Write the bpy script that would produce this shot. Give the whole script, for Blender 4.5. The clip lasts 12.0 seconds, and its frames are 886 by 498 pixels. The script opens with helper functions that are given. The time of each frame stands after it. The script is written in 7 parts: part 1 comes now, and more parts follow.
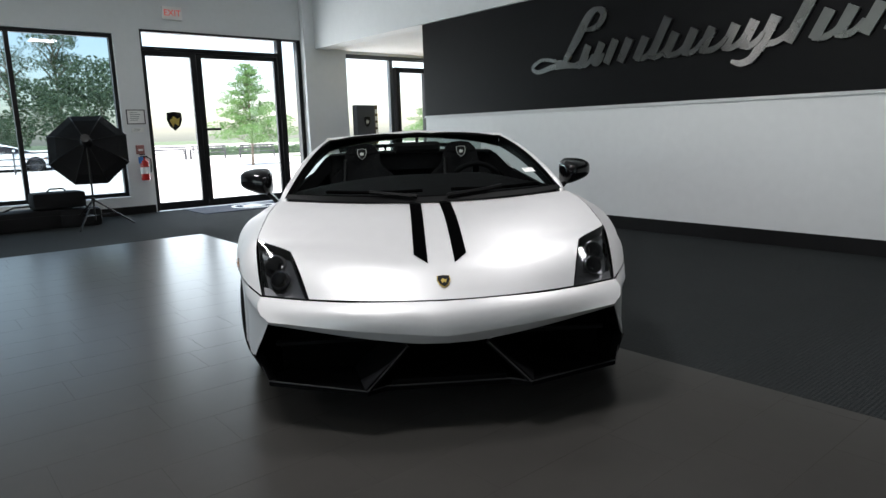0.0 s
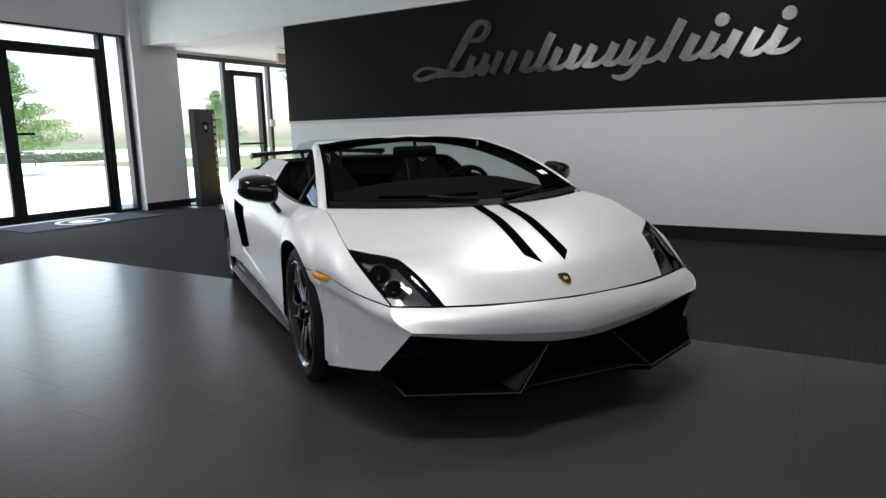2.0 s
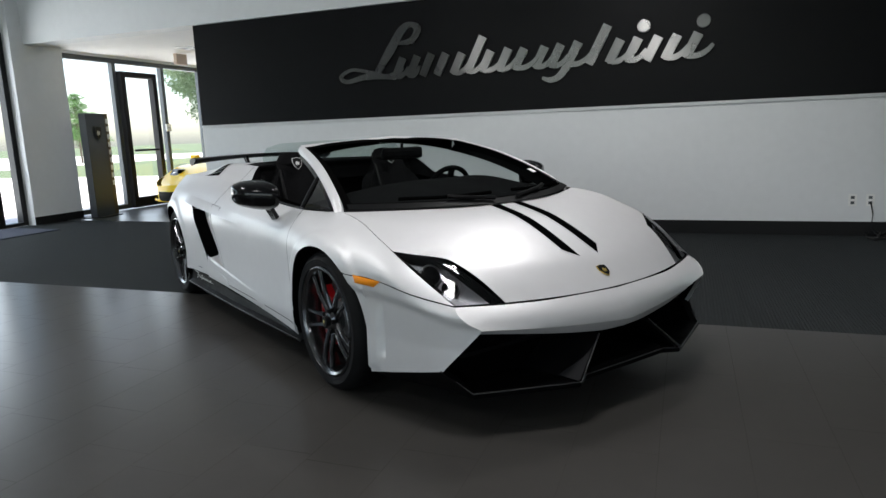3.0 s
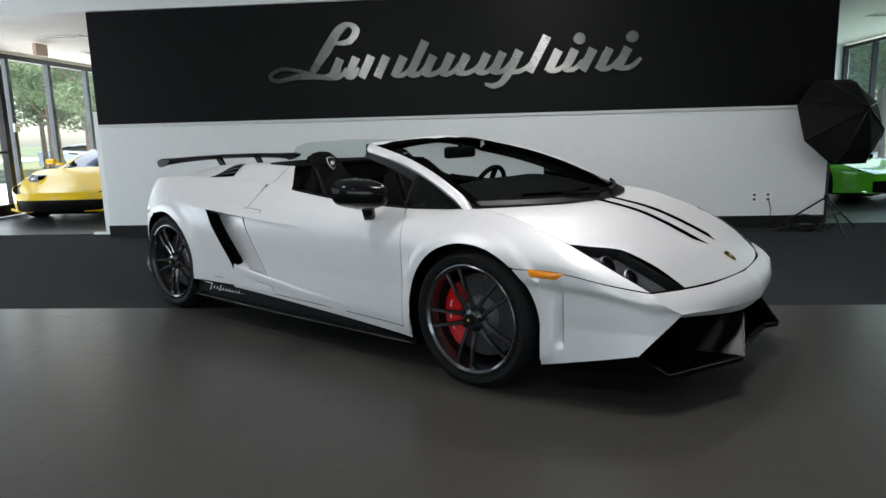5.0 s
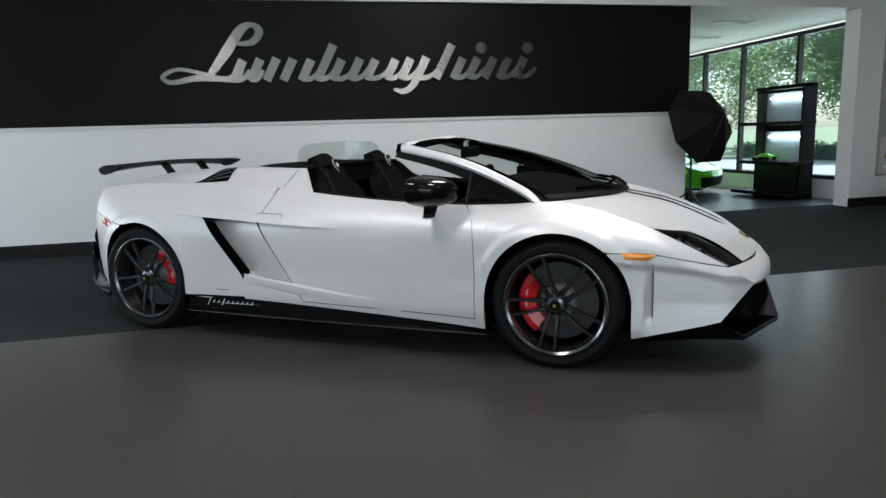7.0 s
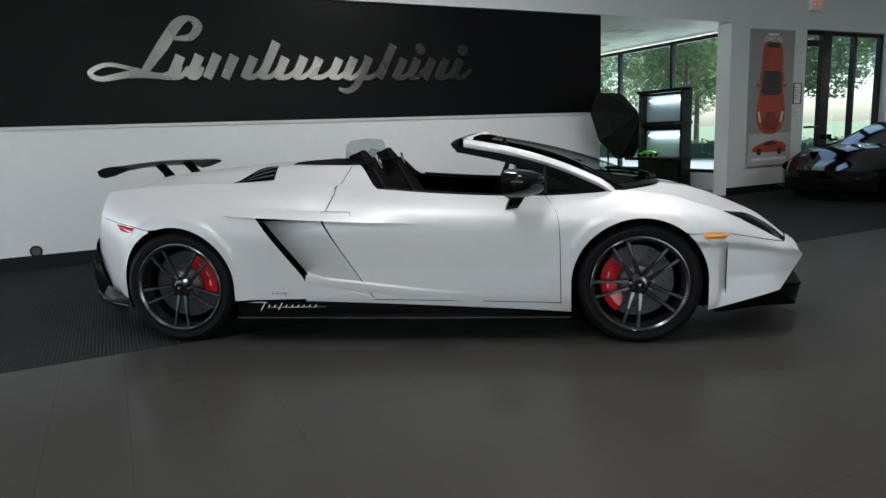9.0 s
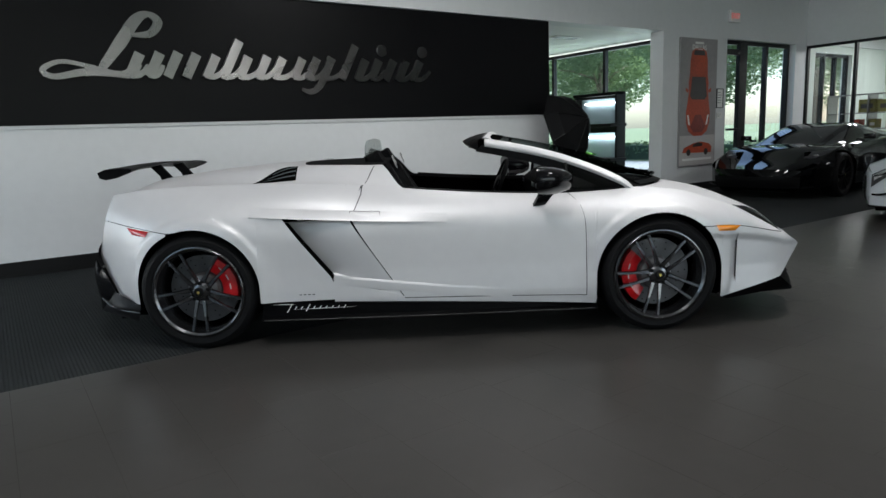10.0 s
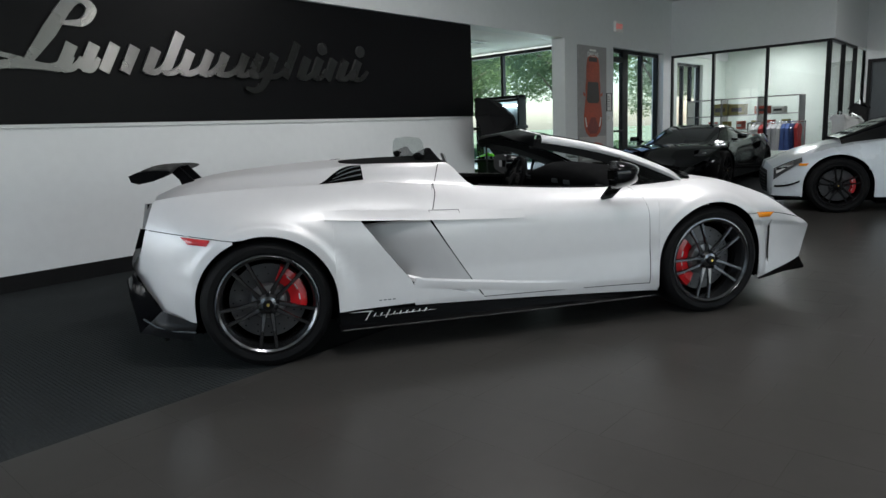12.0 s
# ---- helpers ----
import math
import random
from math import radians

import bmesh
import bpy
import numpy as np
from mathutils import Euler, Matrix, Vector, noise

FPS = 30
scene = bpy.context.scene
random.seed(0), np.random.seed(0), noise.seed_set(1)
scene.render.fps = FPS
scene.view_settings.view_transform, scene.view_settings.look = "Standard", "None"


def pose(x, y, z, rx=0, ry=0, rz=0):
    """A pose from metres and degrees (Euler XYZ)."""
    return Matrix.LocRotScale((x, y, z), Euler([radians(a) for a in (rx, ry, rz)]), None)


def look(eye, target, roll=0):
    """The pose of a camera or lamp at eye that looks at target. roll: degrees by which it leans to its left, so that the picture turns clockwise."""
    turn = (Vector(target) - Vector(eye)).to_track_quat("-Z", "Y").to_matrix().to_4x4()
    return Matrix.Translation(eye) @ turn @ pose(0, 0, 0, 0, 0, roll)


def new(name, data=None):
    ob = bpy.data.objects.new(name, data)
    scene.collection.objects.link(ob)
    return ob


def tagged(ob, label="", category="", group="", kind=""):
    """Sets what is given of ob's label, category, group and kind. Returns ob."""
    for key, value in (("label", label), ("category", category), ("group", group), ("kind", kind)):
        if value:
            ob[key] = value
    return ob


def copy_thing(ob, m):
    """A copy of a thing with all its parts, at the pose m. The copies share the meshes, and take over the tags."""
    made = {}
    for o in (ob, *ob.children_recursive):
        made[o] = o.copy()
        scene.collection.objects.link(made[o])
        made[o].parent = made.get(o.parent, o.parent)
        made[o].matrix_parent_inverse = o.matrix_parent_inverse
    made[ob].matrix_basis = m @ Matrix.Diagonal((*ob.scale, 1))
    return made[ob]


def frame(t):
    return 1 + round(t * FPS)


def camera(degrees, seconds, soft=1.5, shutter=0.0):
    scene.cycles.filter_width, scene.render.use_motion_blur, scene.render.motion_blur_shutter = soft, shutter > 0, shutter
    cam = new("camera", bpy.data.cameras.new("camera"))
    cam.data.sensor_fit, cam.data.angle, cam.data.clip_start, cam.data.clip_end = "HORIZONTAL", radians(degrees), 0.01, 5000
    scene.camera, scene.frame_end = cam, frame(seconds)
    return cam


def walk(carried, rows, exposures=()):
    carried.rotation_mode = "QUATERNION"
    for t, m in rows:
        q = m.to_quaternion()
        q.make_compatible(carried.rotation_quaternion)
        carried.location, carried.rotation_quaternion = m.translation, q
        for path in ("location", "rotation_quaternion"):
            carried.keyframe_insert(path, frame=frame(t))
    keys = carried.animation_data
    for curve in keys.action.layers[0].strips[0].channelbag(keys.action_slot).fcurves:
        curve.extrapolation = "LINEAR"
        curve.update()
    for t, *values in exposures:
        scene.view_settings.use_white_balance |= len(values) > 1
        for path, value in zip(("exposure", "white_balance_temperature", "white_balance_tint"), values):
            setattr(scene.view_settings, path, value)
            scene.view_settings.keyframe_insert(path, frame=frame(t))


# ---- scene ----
cam = camera(68.1, 12.0)
PATH = [
    (0, (-0.057, 0.067, 1.132), (-1.571, 1.326, 0.779), -1.7),
    (0.5, (-0.278, -0.18, 1.135), (-1.669, 1.212, 0.782), -1.6),
    (1, (-0.489, -0.409, 1.147), (-1.767, 1.087, 0.791), -1.7),
    (1.5, (-0.754, -0.629, 1.154), (-1.92, 0.956, 0.799), -1.6),
    (2, (-1.067, -0.803, 1.144), (-2.083, 0.885, 0.797), -1.4),
    (2.5, (-1.355, -0.965, 1.154), (-2.204, 0.813, 0.806), -2.0),
    (4.5, (-2.717, -1.371, 1.149), (-3.002, 0.579, 0.806), -1.3),
    (5, (-3.066, -1.434, 1.149), (-3.227, 0.529, 0.804), -1.5),
    (5.5, (-3.412, -1.509, 1.152), (-3.415, 0.461, 0.804), -1.5),
    (6, (-3.734, -1.497, 1.144), (-3.586, 0.468, 0.801), -1.9),
    (6.5, (-4.048, -1.471, 1.133), (-3.759, 0.479, 0.794), -1.9),
    (8.5, (-5.288, -1.248, 1.133), (-4.499, 0.558, 0.796), -2.1),
    (9, (-5.582, -1.116, 1.132), (-4.704, 0.648, 0.79), -2.3),
    (9.5, (-5.893, -0.995, 1.14), (-4.9, 0.706, 0.794), -2.3),
    (10, (-6.179, -0.847, 1.139), (-5.068, 0.78, 0.795), -2.3),
    (10.5, (-6.445, -0.665, 1.135), (-5.218, 0.877, 0.792), -2.2),
    (11, (-6.705, -0.472, 1.146), (-5.387, 0.991, 0.798), -2.4),
    (11.5, (-6.927, -0.233, 1.137), (-5.54, 1.165, 0.789), -2.3),
    (12, (-7.097, 0.044, 1.144), (-5.631, 1.359, 0.795), -2.6),
]
walk(cam, [(t, look(eye, target, roll)) for t, eye, target, roll in PATH],
     exposures=((0.0, 1.65), (1.0, 1.60), (2.0, 1.50), (3.0, 1.52), (4.5, 1.66), (6.5, 1.80), (8.5, 1.72), (10.0, 1.65), (12.0, 1.63)))

# ---- light ----
world = bpy.data.worlds.new("sky")
scene.world = world
world.use_nodes = True
wn = world.node_tree
sky = wn.nodes.new("ShaderNodeTexSky")
sky.sky_type, sky.sun_disc = "NISHITA", False
sky.sun_elevation, sky.sun_rotation = radians(62), radians(130)
sky.air_density, sky.dust_density, sky.ozone_density = 1.0, 1.8, 0.3
wn.nodes["Background"].inputs[1].default_value = 0.15
wn.links.new(sky.outputs[0], wn.nodes["Background"].inputs[0])


def lamp(name, kind, m, energy, size=1.0, size_y=1.0, colour=(1, 1, 1)):
    data = bpy.data.lights.new(name, kind)
    data.energy, data.color = energy, colour
    if kind == "AREA":
        data.shape, data.size, data.size_y = "RECTANGLE", size, size_y
    ob = new(name, data)
    ob.matrix_world = m
    return ob


sun = lamp("sun", "SUN", look((12, -10, 30), (0, 0, 0)), 5.0, colour=(1.0, 0.97, 0.92))
sun.data.angle = radians(10)

# ---- materials ----


def mat(name, base, rough=0.5, metal=0.0, vary=0.08, scale=6.0, bump=0.0, bump_scale=80.0, coat=0.0, coat_rough=0.05, random_piece=0.0, emit=0.0, spec=0.5):
    """A procedural surface: two scales of colour variation, roughness wear and fine relief."""
    m = bpy.data.materials.new(name)
    m.use_nodes = True
    nt = m.node_tree
    n, lk = nt.nodes, nt.links
    b = n["Principled BSDF"]
    b.inputs["Metallic"].default_value = metal
    b.inputs["Specular IOR Level"].default_value = spec
    b.inputs["Coat Weight"].default_value = coat
    b.inputs["Coat Roughness"].default_value = coat_rough
    co = n.new("ShaderNodeNewGeometry")
    big = n.new("ShaderNodeTexNoise")
    big.inputs["Scale"].default_value, big.inputs["Detail"].default_value = scale * 0.25, 5
    lk.new(co.outputs["Position"], big.inputs["Vector"])
    fine = n.new("ShaderNodeTexNoise")
    fine.inputs["Scale"].default_value, fine.inputs["Detail"].default_value = scale * 4, 4
    lk.new(co.outputs["Position"], fine.inputs["Vector"])
    add = n.new("ShaderNodeMath")
    add.operation = "ADD"
    lk.new(big.outputs[0], add.inputs[0])
    lk.new(fine.outputs[0], add.inputs[1])
    value = add.outputs[0]
    if random_piece:
        info = n.new("ShaderNodeObjectInfo")
        mix = n.new("ShaderNodeMath")
        mix.operation = "MULTIPLY_ADD"
        mix.inputs[1].default_value = random_piece
        lk.new(info.outputs["Random"], mix.inputs[0])
        lk.new(value, mix.inputs[2])
        value = mix.outputs[0]
    span = n.new("ShaderNodeMapRange")
    span.inputs["From Min"].default_value, span.inputs["From Max"].default_value = 0.6, 1.4 + random_piece
    span.inputs["To Min"].default_value, span.inputs["To Max"].default_value = 1 - vary, 1 + vary
    lk.new(value, span.inputs[0])
    hue = n.new("ShaderNodeHueSaturation")
    hue.inputs["Color"].default_value = (*base, 1)
    lk.new(span.outputs[0], hue.inputs["Value"])
    lk.new(hue.outputs[0], b.inputs["Base Color"])
    rr = n.new("ShaderNodeMapRange")
    rr.inputs["From Min"].default_value, rr.inputs["From Max"].default_value = 0.3, 0.7
    rr.inputs["To Min"].default_value, rr.inputs["To Max"].default_value = max(0.02, rough * 0.85), min(1, rough * 1.15)
    lk.new(big.outputs[0], rr.inputs[0])
    lk.new(rr.outputs[0], b.inputs["Roughness"])
    if bump:
        grain = n.new("ShaderNodeTexNoise")
        grain.inputs["Scale"].default_value, grain.inputs["Detail"].default_value = bump_scale, 3
        lk.new(co.outputs["Position"], grain.inputs["Vector"])
        bp = n.new("ShaderNodeBump")
        bp.inputs["Strength"].default_value, bp.inputs["Distance"].default_value = bump, 0.01
        lk.new(grain.outputs[0], bp.inputs["Height"])
        lk.new(bp.outputs[0], b.inputs["Normal"])
    if emit:
        b.inputs["Emission Color"].default_value = (*base, 1)
        b.inputs["Emission Strength"].default_value = emit
    return m


def glass(name, tint=(1, 1, 1), gloss=1.0):
    """A thin pane: clear or tinted straight through, with a mirror sheen that grows at grazing angles."""
    m = bpy.data.materials.new(name)
    m.use_nodes = True
    nt = m.node_tree
    n, lk = nt.nodes, nt.links
    n.remove(n["Principled BSDF"])
    clear, shine, mix, fr = n.new("ShaderNodeBsdfTransparent"), n.new("ShaderNodeBsdfGlossy"), n.new("ShaderNodeMixShader"), n.new("ShaderNodeLayerWeight")
    clear.inputs[0].default_value = (*tint, 1)
    shine.inputs["Roughness"].default_value = 0.02
    shine.inputs[0].default_value = (gloss, gloss, gloss, 1)
    fr.inputs["Blend"].default_value = 0.5
    power, sheen = n.new("ShaderNodeMath"), n.new("ShaderNodeMath")
    power.operation, sheen.operation = "POWER", "MULTIPLY_ADD"
    power.inputs[1].default_value = 5
    sheen.inputs[1].default_value, sheen.inputs[2].default_value = 0.85, 0.03
    lk.new(fr.outputs["Facing"], power.inputs[0])
    lk.new(power.outputs[0], sheen.inputs[0])
    lk.new(sheen.outputs[0], mix.inputs[0])
    lk.new(clear.outputs[0], mix.inputs[1])
    lk.new(shine.outputs[0], mix.inputs[2])
    lk.new(mix.outputs[0], n["Material Output"].inputs[0])
    return m


WHITE_WALL = mat("white_wall_paint", (0.70, 0.715, 0.722), 0.6, vary=0.03, scale=3, bump=0.05, bump_scale=260)
SHOP_WALL = mat("pale_green_wall_paint", (0.62, 0.69, 0.64), 0.6, vary=0.03, scale=3, bump=0.05, bump_scale=260)
CEILING = mat("ceiling_paint", (0.79, 0.785, 0.785), 0.8, vary=0.03, scale=2, bump=0.06, bump_scale=200)
DARK_WALL = mat("charcoal_wall_paint", (0.0046, 0.0047, 0.0054), 0.45, spec=0.10, vary=0.1, scale=2, bump=0.04, bump_scale=240)
CARPET = mat("charcoal_carpet", (0.0265, 0.0297, 0.0305), 0.95, spec=0.1, vary=0.28, scale=14, bump=0.6, bump_scale=420)
def ribbed(m, scale):
    """Fine ribs added to a surface's relief."""
    n, lk = m.node_tree.nodes, m.node_tree.links
    wave, add, geo = n.new("ShaderNodeTexWave"), n.new("ShaderNodeMath"), n.new("ShaderNodeNewGeometry")
    wave.inputs["Scale"].default_value, wave.inputs["Distortion"].default_value = scale, 0.4
    lk.new(geo.outputs["Position"], wave.inputs["Vector"])
    bump = n["Bump"]
    lk.new(bump.inputs["Height"].links[0].from_socket, add.inputs[0])
    lk.new(wave.outputs["Fac"], add.inputs[1])
    lk.new(add.outputs[0], bump.inputs["Height"])


ribbed(CARPET, 16)
TILE = mat("grey_floor_tile", (0.0430, 0.0408, 0.0378), 0.28, spec=0.095, vary=0.07, scale=3, random_piece=0.15)
wear = TILE.node_tree.nodes["Principled BSDF"].inputs["Roughness"].links[0].from_node
wear.inputs["To Min"].default_value, wear.inputs["To Max"].default_value = 0.28, 0.29
GROUT = mat("grey_grout", (0.040, 0.038, 0.035), 0.6, spec=0.05, vary=0.15, scale=12)
BACK_FLOOR = mat("pale_hard_floor", (0.035, 0.039, 0.043), 0.36, spec=0.25, vary=0.1, scale=3)
BLACK_FRAME = mat("black_anodised_metal", (0.008, 0.008, 0.009), 0.4, spec=0.25, vary=0.1)
GREY_FRAME = mat("grey_anodised_metal", (0.075, 0.085, 0.092), 0.4, metal=0.3, vary=0.08)
BASEBOARD = mat("black_vinyl_base", (0.008, 0.008, 0.0085), 0.5, spec=0.2, vary=0.12, scale=10)
CLEAR = glass("clear_pane")
CYAN_PANE = glass("pale_green_pane", (0.88, 0.95, 0.975))
GREY_PANE = glass("grey_tinted_pane", (0.62, 0.67, 0.69))
STEEL = mat("brushed_steel", (0.27, 0.265, 0.26), 0.33, metal=1.0, vary=0.08, scale=9, bump=0.05, bump_scale=60)
BRUSHED = mat("horizontally_brushed_steel", (0.19, 0.187, 0.182), 0.27, metal=1.0, vary=0.06, scale=9, bump=0.03, bump_scale=90)
along = BRUSHED.node_tree.nodes.new("ShaderNodeCombineXYZ")
along.inputs[0].default_value = 1.0
BRUSHED.node_tree.links.new(along.outputs[0], BRUSHED.node_tree.nodes["Principled BSDF"].inputs["Tangent"])
BRUSHED.node_tree.nodes["Principled BSDF"].inputs["Anisotropic"].default_value = 0.95
BRUSHED.node_tree.nodes["Principled BSDF"].inputs["Anisotropic Rotation"].default_value = 0.25
CHROME = mat("chrome", (0.75, 0.75, 0.76), 0.08, metal=1.0, vary=0.03)


def foliage(name, base):
    """Thin leaves: part of the light comes through from behind."""
    m = mat(name, base, 0.6, vary=0.4, scale=3, spec=0.2)
    n, lk = m.node_tree.nodes, m.node_tree.links
    through_leaf, both = n.new("ShaderNodeBsdfTranslucent"), n.new("ShaderNodeMixShader")
    through_leaf.inputs[0].default_value = (base[0] * 1.5, base[1] * 1.4, base[2], 1)
    both.inputs[0].default_value = 0.45
    lk.new(n["Principled BSDF"].outputs[0], both.inputs[1])
    lk.new(through_leaf.outputs[0], both.inputs[2])
    lk.new(both.outputs[0], n["Material Output"].inputs[0])
    return m


LEAF = foliage("leaf_green", (0.135, 0.205, 0.125))
LEAF_FRESH = foliage("fresh_leaf_green", (0.10, 0.19, 0.075))
LEAF_DARK = foliage("pine_green", (0.06, 0.095, 0.062))
BARK = mat("bark", (0.13, 0.10, 0.075), 0.9, vary=0.3, scale=14, bump=0.6, bump_scale=40)
GRASS = mat("lawn", (0.09, 0.12, 0.062), 0.9, vary=0.35, scale=4, bump=0.7, bump_scale=60)
CONCRETE = mat("pale_concrete", (0.62, 0.60, 0.57), 0.85, vary=0.12, scale=2, bump=0.2, bump_scale=60)
BLACK_PLASTIC = mat("black_plastic", (0.006, 0.006, 0.0065), 0.4, spec=0.25, vary=0.15, scale=12)
BLACK_CLOTH = mat("black_nylon", (0.005, 0.005, 0.0055), 0.75, spec=0.15, vary=0.2, scale=16, bump=0.2, bump_scale=200)
PAPER = mat("white_paper", (0.8, 0.8, 0.78), 0.7, vary=0.02)
RED = mat("red_enamel", (0.45, 0.015, 0.012), 0.3, vary=0.06, coat=0.3)

# ---- mesh helpers ----


def link(name, verts, faces, material, parent=None, label="", smooth=False, sharp=35, shift=None):
    me = bpy.data.meshes.new(name)
    me.from_pydata([tuple(v) for v in verts], [], [tuple(f) for f in faces])
    me.validate()
    if smooth:
        for p in me.polygons:
            p.use_smooth = True
        me.set_sharp_from_angle(angle=radians(sharp))
    me.materials.append(material)
    ob = new(name, me)
    if parent:
        ob.parent = parent
    if shift:
        ob.matrix_basis = shift
    return tagged(ob, label=label)


def part(name, bm, material, parent=None, label="", smooth=False, sharp=35, shift=None):
    me = bpy.data.meshes.new(name)
    bm.to_mesh(me)
    bm.free()
    if smooth:
        for p in me.polygons:
            p.use_smooth = True
        me.set_sharp_from_angle(angle=radians(sharp))
    me.materials.append(material)
    ob = new(name, me)
    if parent:
        ob.parent = parent
    if shift:
        ob.matrix_basis = shift
    return tagged(ob, label=label)


def boxes(*spans, bevel=0.0, m=None):
    """One bmesh of boxes, each x0, x1, y0, y1, z0, z1."""
    bm = bmesh.new()
    for x0, x1, y0, y1, z0, z1 in spans:
        vs = [bm.verts.new(v) for v in ((x0, y0, z0), (x1, y0, z0), (x1, y1, z0), (x0, y1, z0), (x0, y0, z1), (x1, y0, z1), (x1, y1, z1), (x0, y1, z1))]
        for q in ((3, 2, 1, 0), (4, 5, 6, 7), (0, 1, 5, 4), (1, 2, 6, 5), (2, 3, 7, 6), (3, 0, 4, 7)):
            bm.faces.new([vs[k] for k in q])
    if bevel:
        bmesh.ops.bevel(bm, geom=bm.edges[:], offset=bevel, segments=2, affect="EDGES", profile=0.6)
    if m:
        bm.transform(m)
    return bm


def lathe(profile, n=32, axis="z", m=None, closed=False):
    """Turns (radius, height) pairs round an axis."""
    bm = bmesh.new()
    rings = []
    for r, h in profile:
        ring = []
        for k in range(n):
            a = 2 * math.pi * k / n
            c, s = r * math.cos(a), r * math.sin(a)
            ring.append(bm.verts.new((c, s, h) if axis == "z" else (c, h, s) if axis == "y" else (h, c, s)))
        rings.append(ring)
    pairs = list(zip(rings, rings[1:])) + ([(rings[-1], rings[0])] if closed else [])
    for a, b in pairs:
        for k in range(n):
            bm.faces.new((a[k], a[(k + 1) % n], b[(k + 1) % n], b[k]))
    if not closed:
        for ring, r in ((rings[0], profile[0][0]), (rings[-1], profile[-1][0])):
            if r > 1e-4:
                bm.faces.new(ring)
    bmesh.ops.remove_doubles(bm, verts=bm.verts[:], dist=1e-5)
    bmesh.ops.recalc_face_normals(bm, faces=bm.faces[:])
    if m:
        bm.transform(m)
    return bm


def tube(points, radius, n=8, m=None, taper=None):
    """A round bar along points."""
    bm = bmesh.new()
    pts = [Vector(p) for p in points]
    rings = []
    for k, p in enumerate(pts):
        d = (pts[min(k + 1, len(pts) - 1)] - pts[max(k - 1, 0)]).normalized()
        up = Vector((0, 0, 1)) if abs(d.z) < 0.9 else Vector((1, 0, 0))
        a = d.cross(up).normalized()
        b = d.cross(a)
        r = radius if taper is None else radius + (taper - radius) * k / (len(pts) - 1)
        rings.append([bm.verts.new(p + r * (math.cos(2 * math.pi * j / n) * a + math.sin(2 * math.pi * j / n) * b)) for j in range(n)])
    for r0, r1 in zip(rings, rings[1:]):
        for j in range(n):
            bm.faces.new((r0[j], r0[(j + 1) % n], r1[(j + 1) % n], r1[j]))
    bm.faces.new(rings[0][::-1])
    bm.faces.new(rings[-1])
    bmesh.ops.recalc_face_normals(bm, faces=bm.faces[:])
    if m:
        bm.transform(m)
    return bm


def prism(outline, depth, m=None, bevel=0.0):
    """A flat outline in x, y with thickness along z."""
    bm = bmesh.new()
    a = [bm.verts.new((x, y, 0)) for x, y in outline]
    b = [bm.verts.new((x, y, depth)) for x, y in outline]
    n = len(outline)
    bm.faces.new(a[::-1])
    bm.faces.new(b)
    for k in range(n):
        bm.faces.new((a[k], a[(k + 1) % n], b[(k + 1) % n], b[k]))
    bmesh.ops.recalc_face_normals(bm, faces=bm.faces[:])
    if bevel:
        bmesh.ops.bevel(bm, geom=[e for e in bm.edges if abs(e.verts[0].co.z - e.verts[1].co.z) < 1e-6], offset=bevel, segments=2, affect="EDGES")
    if m:
        bm.transform(m)
    return bm


def join(*bms):
    out = bms[0]
    for other in bms[1:]:
        me = bpy.data.meshes.new("join")
        other.to_mesh(me)
        other.free()
        out.from_mesh(me)
        bpy.data.meshes.remove(me)
    return out


def thing(name, m, label, category, group="", kind=""):
    ob = new(name)
    ob.empty_display_size = 0.2
    ob.matrix_basis = m
    return tagged(ob, label, category, group, kind)


def structure(name, bm, material, label="", m=None):
    return tagged(part(name, bm, material, None, label, shift=m), kind="structure")


# ---- the room ----
FX, LY, BX, GX = -11.0, 6.27, 3.72, 7.75    # facade, sign wall and bulkhead, rear glazing, shop glazing
CZ, SZ = 3.75, 2.66                         # main ceiling, soffit
TILE_X, TILE_Y = -7.90, 2.825

structure("ground", boxes((-400, 400, -400, 400, -0.5, -0.12)), GRASS, "lawn reaching to the far trees")
structure("pavement", boxes((-40, FX - 0.3, -14, 18, -0.11, -0.03), (FX - 0.3, FX - 0.02, -14, 16, -0.11, -0.04)), CONCRETE, "bright sunlit concrete forecourt")
structure("road", boxes((-140, -40, -60, 60, -0.119, -0.1)), CONCRETE, "pale concrete street")
structure("floor", boxes((FX, 14, -9, LY + 0.3, -0.1, 0.0), (FX, BX + 0.14, LY + 0.3, 12.4, -0.1, 0.0)), CARPET, "charcoal ribbed carpet")
structure("floor_rear", boxes((FX + 0.01, BX - 0.01, LY + 0.25, 12.3, 0.0, 0.004)), BACK_FLOOR, "pale polished hard floor behind the sign wall")

# sign wall: charcoal above, white below, pale rail between
structure("wall_sign", boxes((-7.82, 0.64, LY, LY + 0.16, 0.0, SZ)), WHITE_WALL, "white painted freestanding partition")
structure("wall_sign_upper", boxes((-7.825, 0.645, LY - 0.012, LY + 0.165, 1.365, SZ - 0.002)), DARK_WALL, "charcoal painted upper part of the partition")
structure("trim_rail", boxes((-7.83, 0.36, LY - 0.022, LY - 0.002, 1.335, 1.35), (-7.83, 0.36, LY - 0.018, LY - 0.002, 1.353, 1.363), bevel=0.002), WHITE_WALL, "thin white rail under the charcoal band")
structure("baseboard_sign", boxes((-7.83, 0.65, LY - 0.012, LY, 0.0, 0.14), bevel=0.002), BASEBOARD, "black skirting")

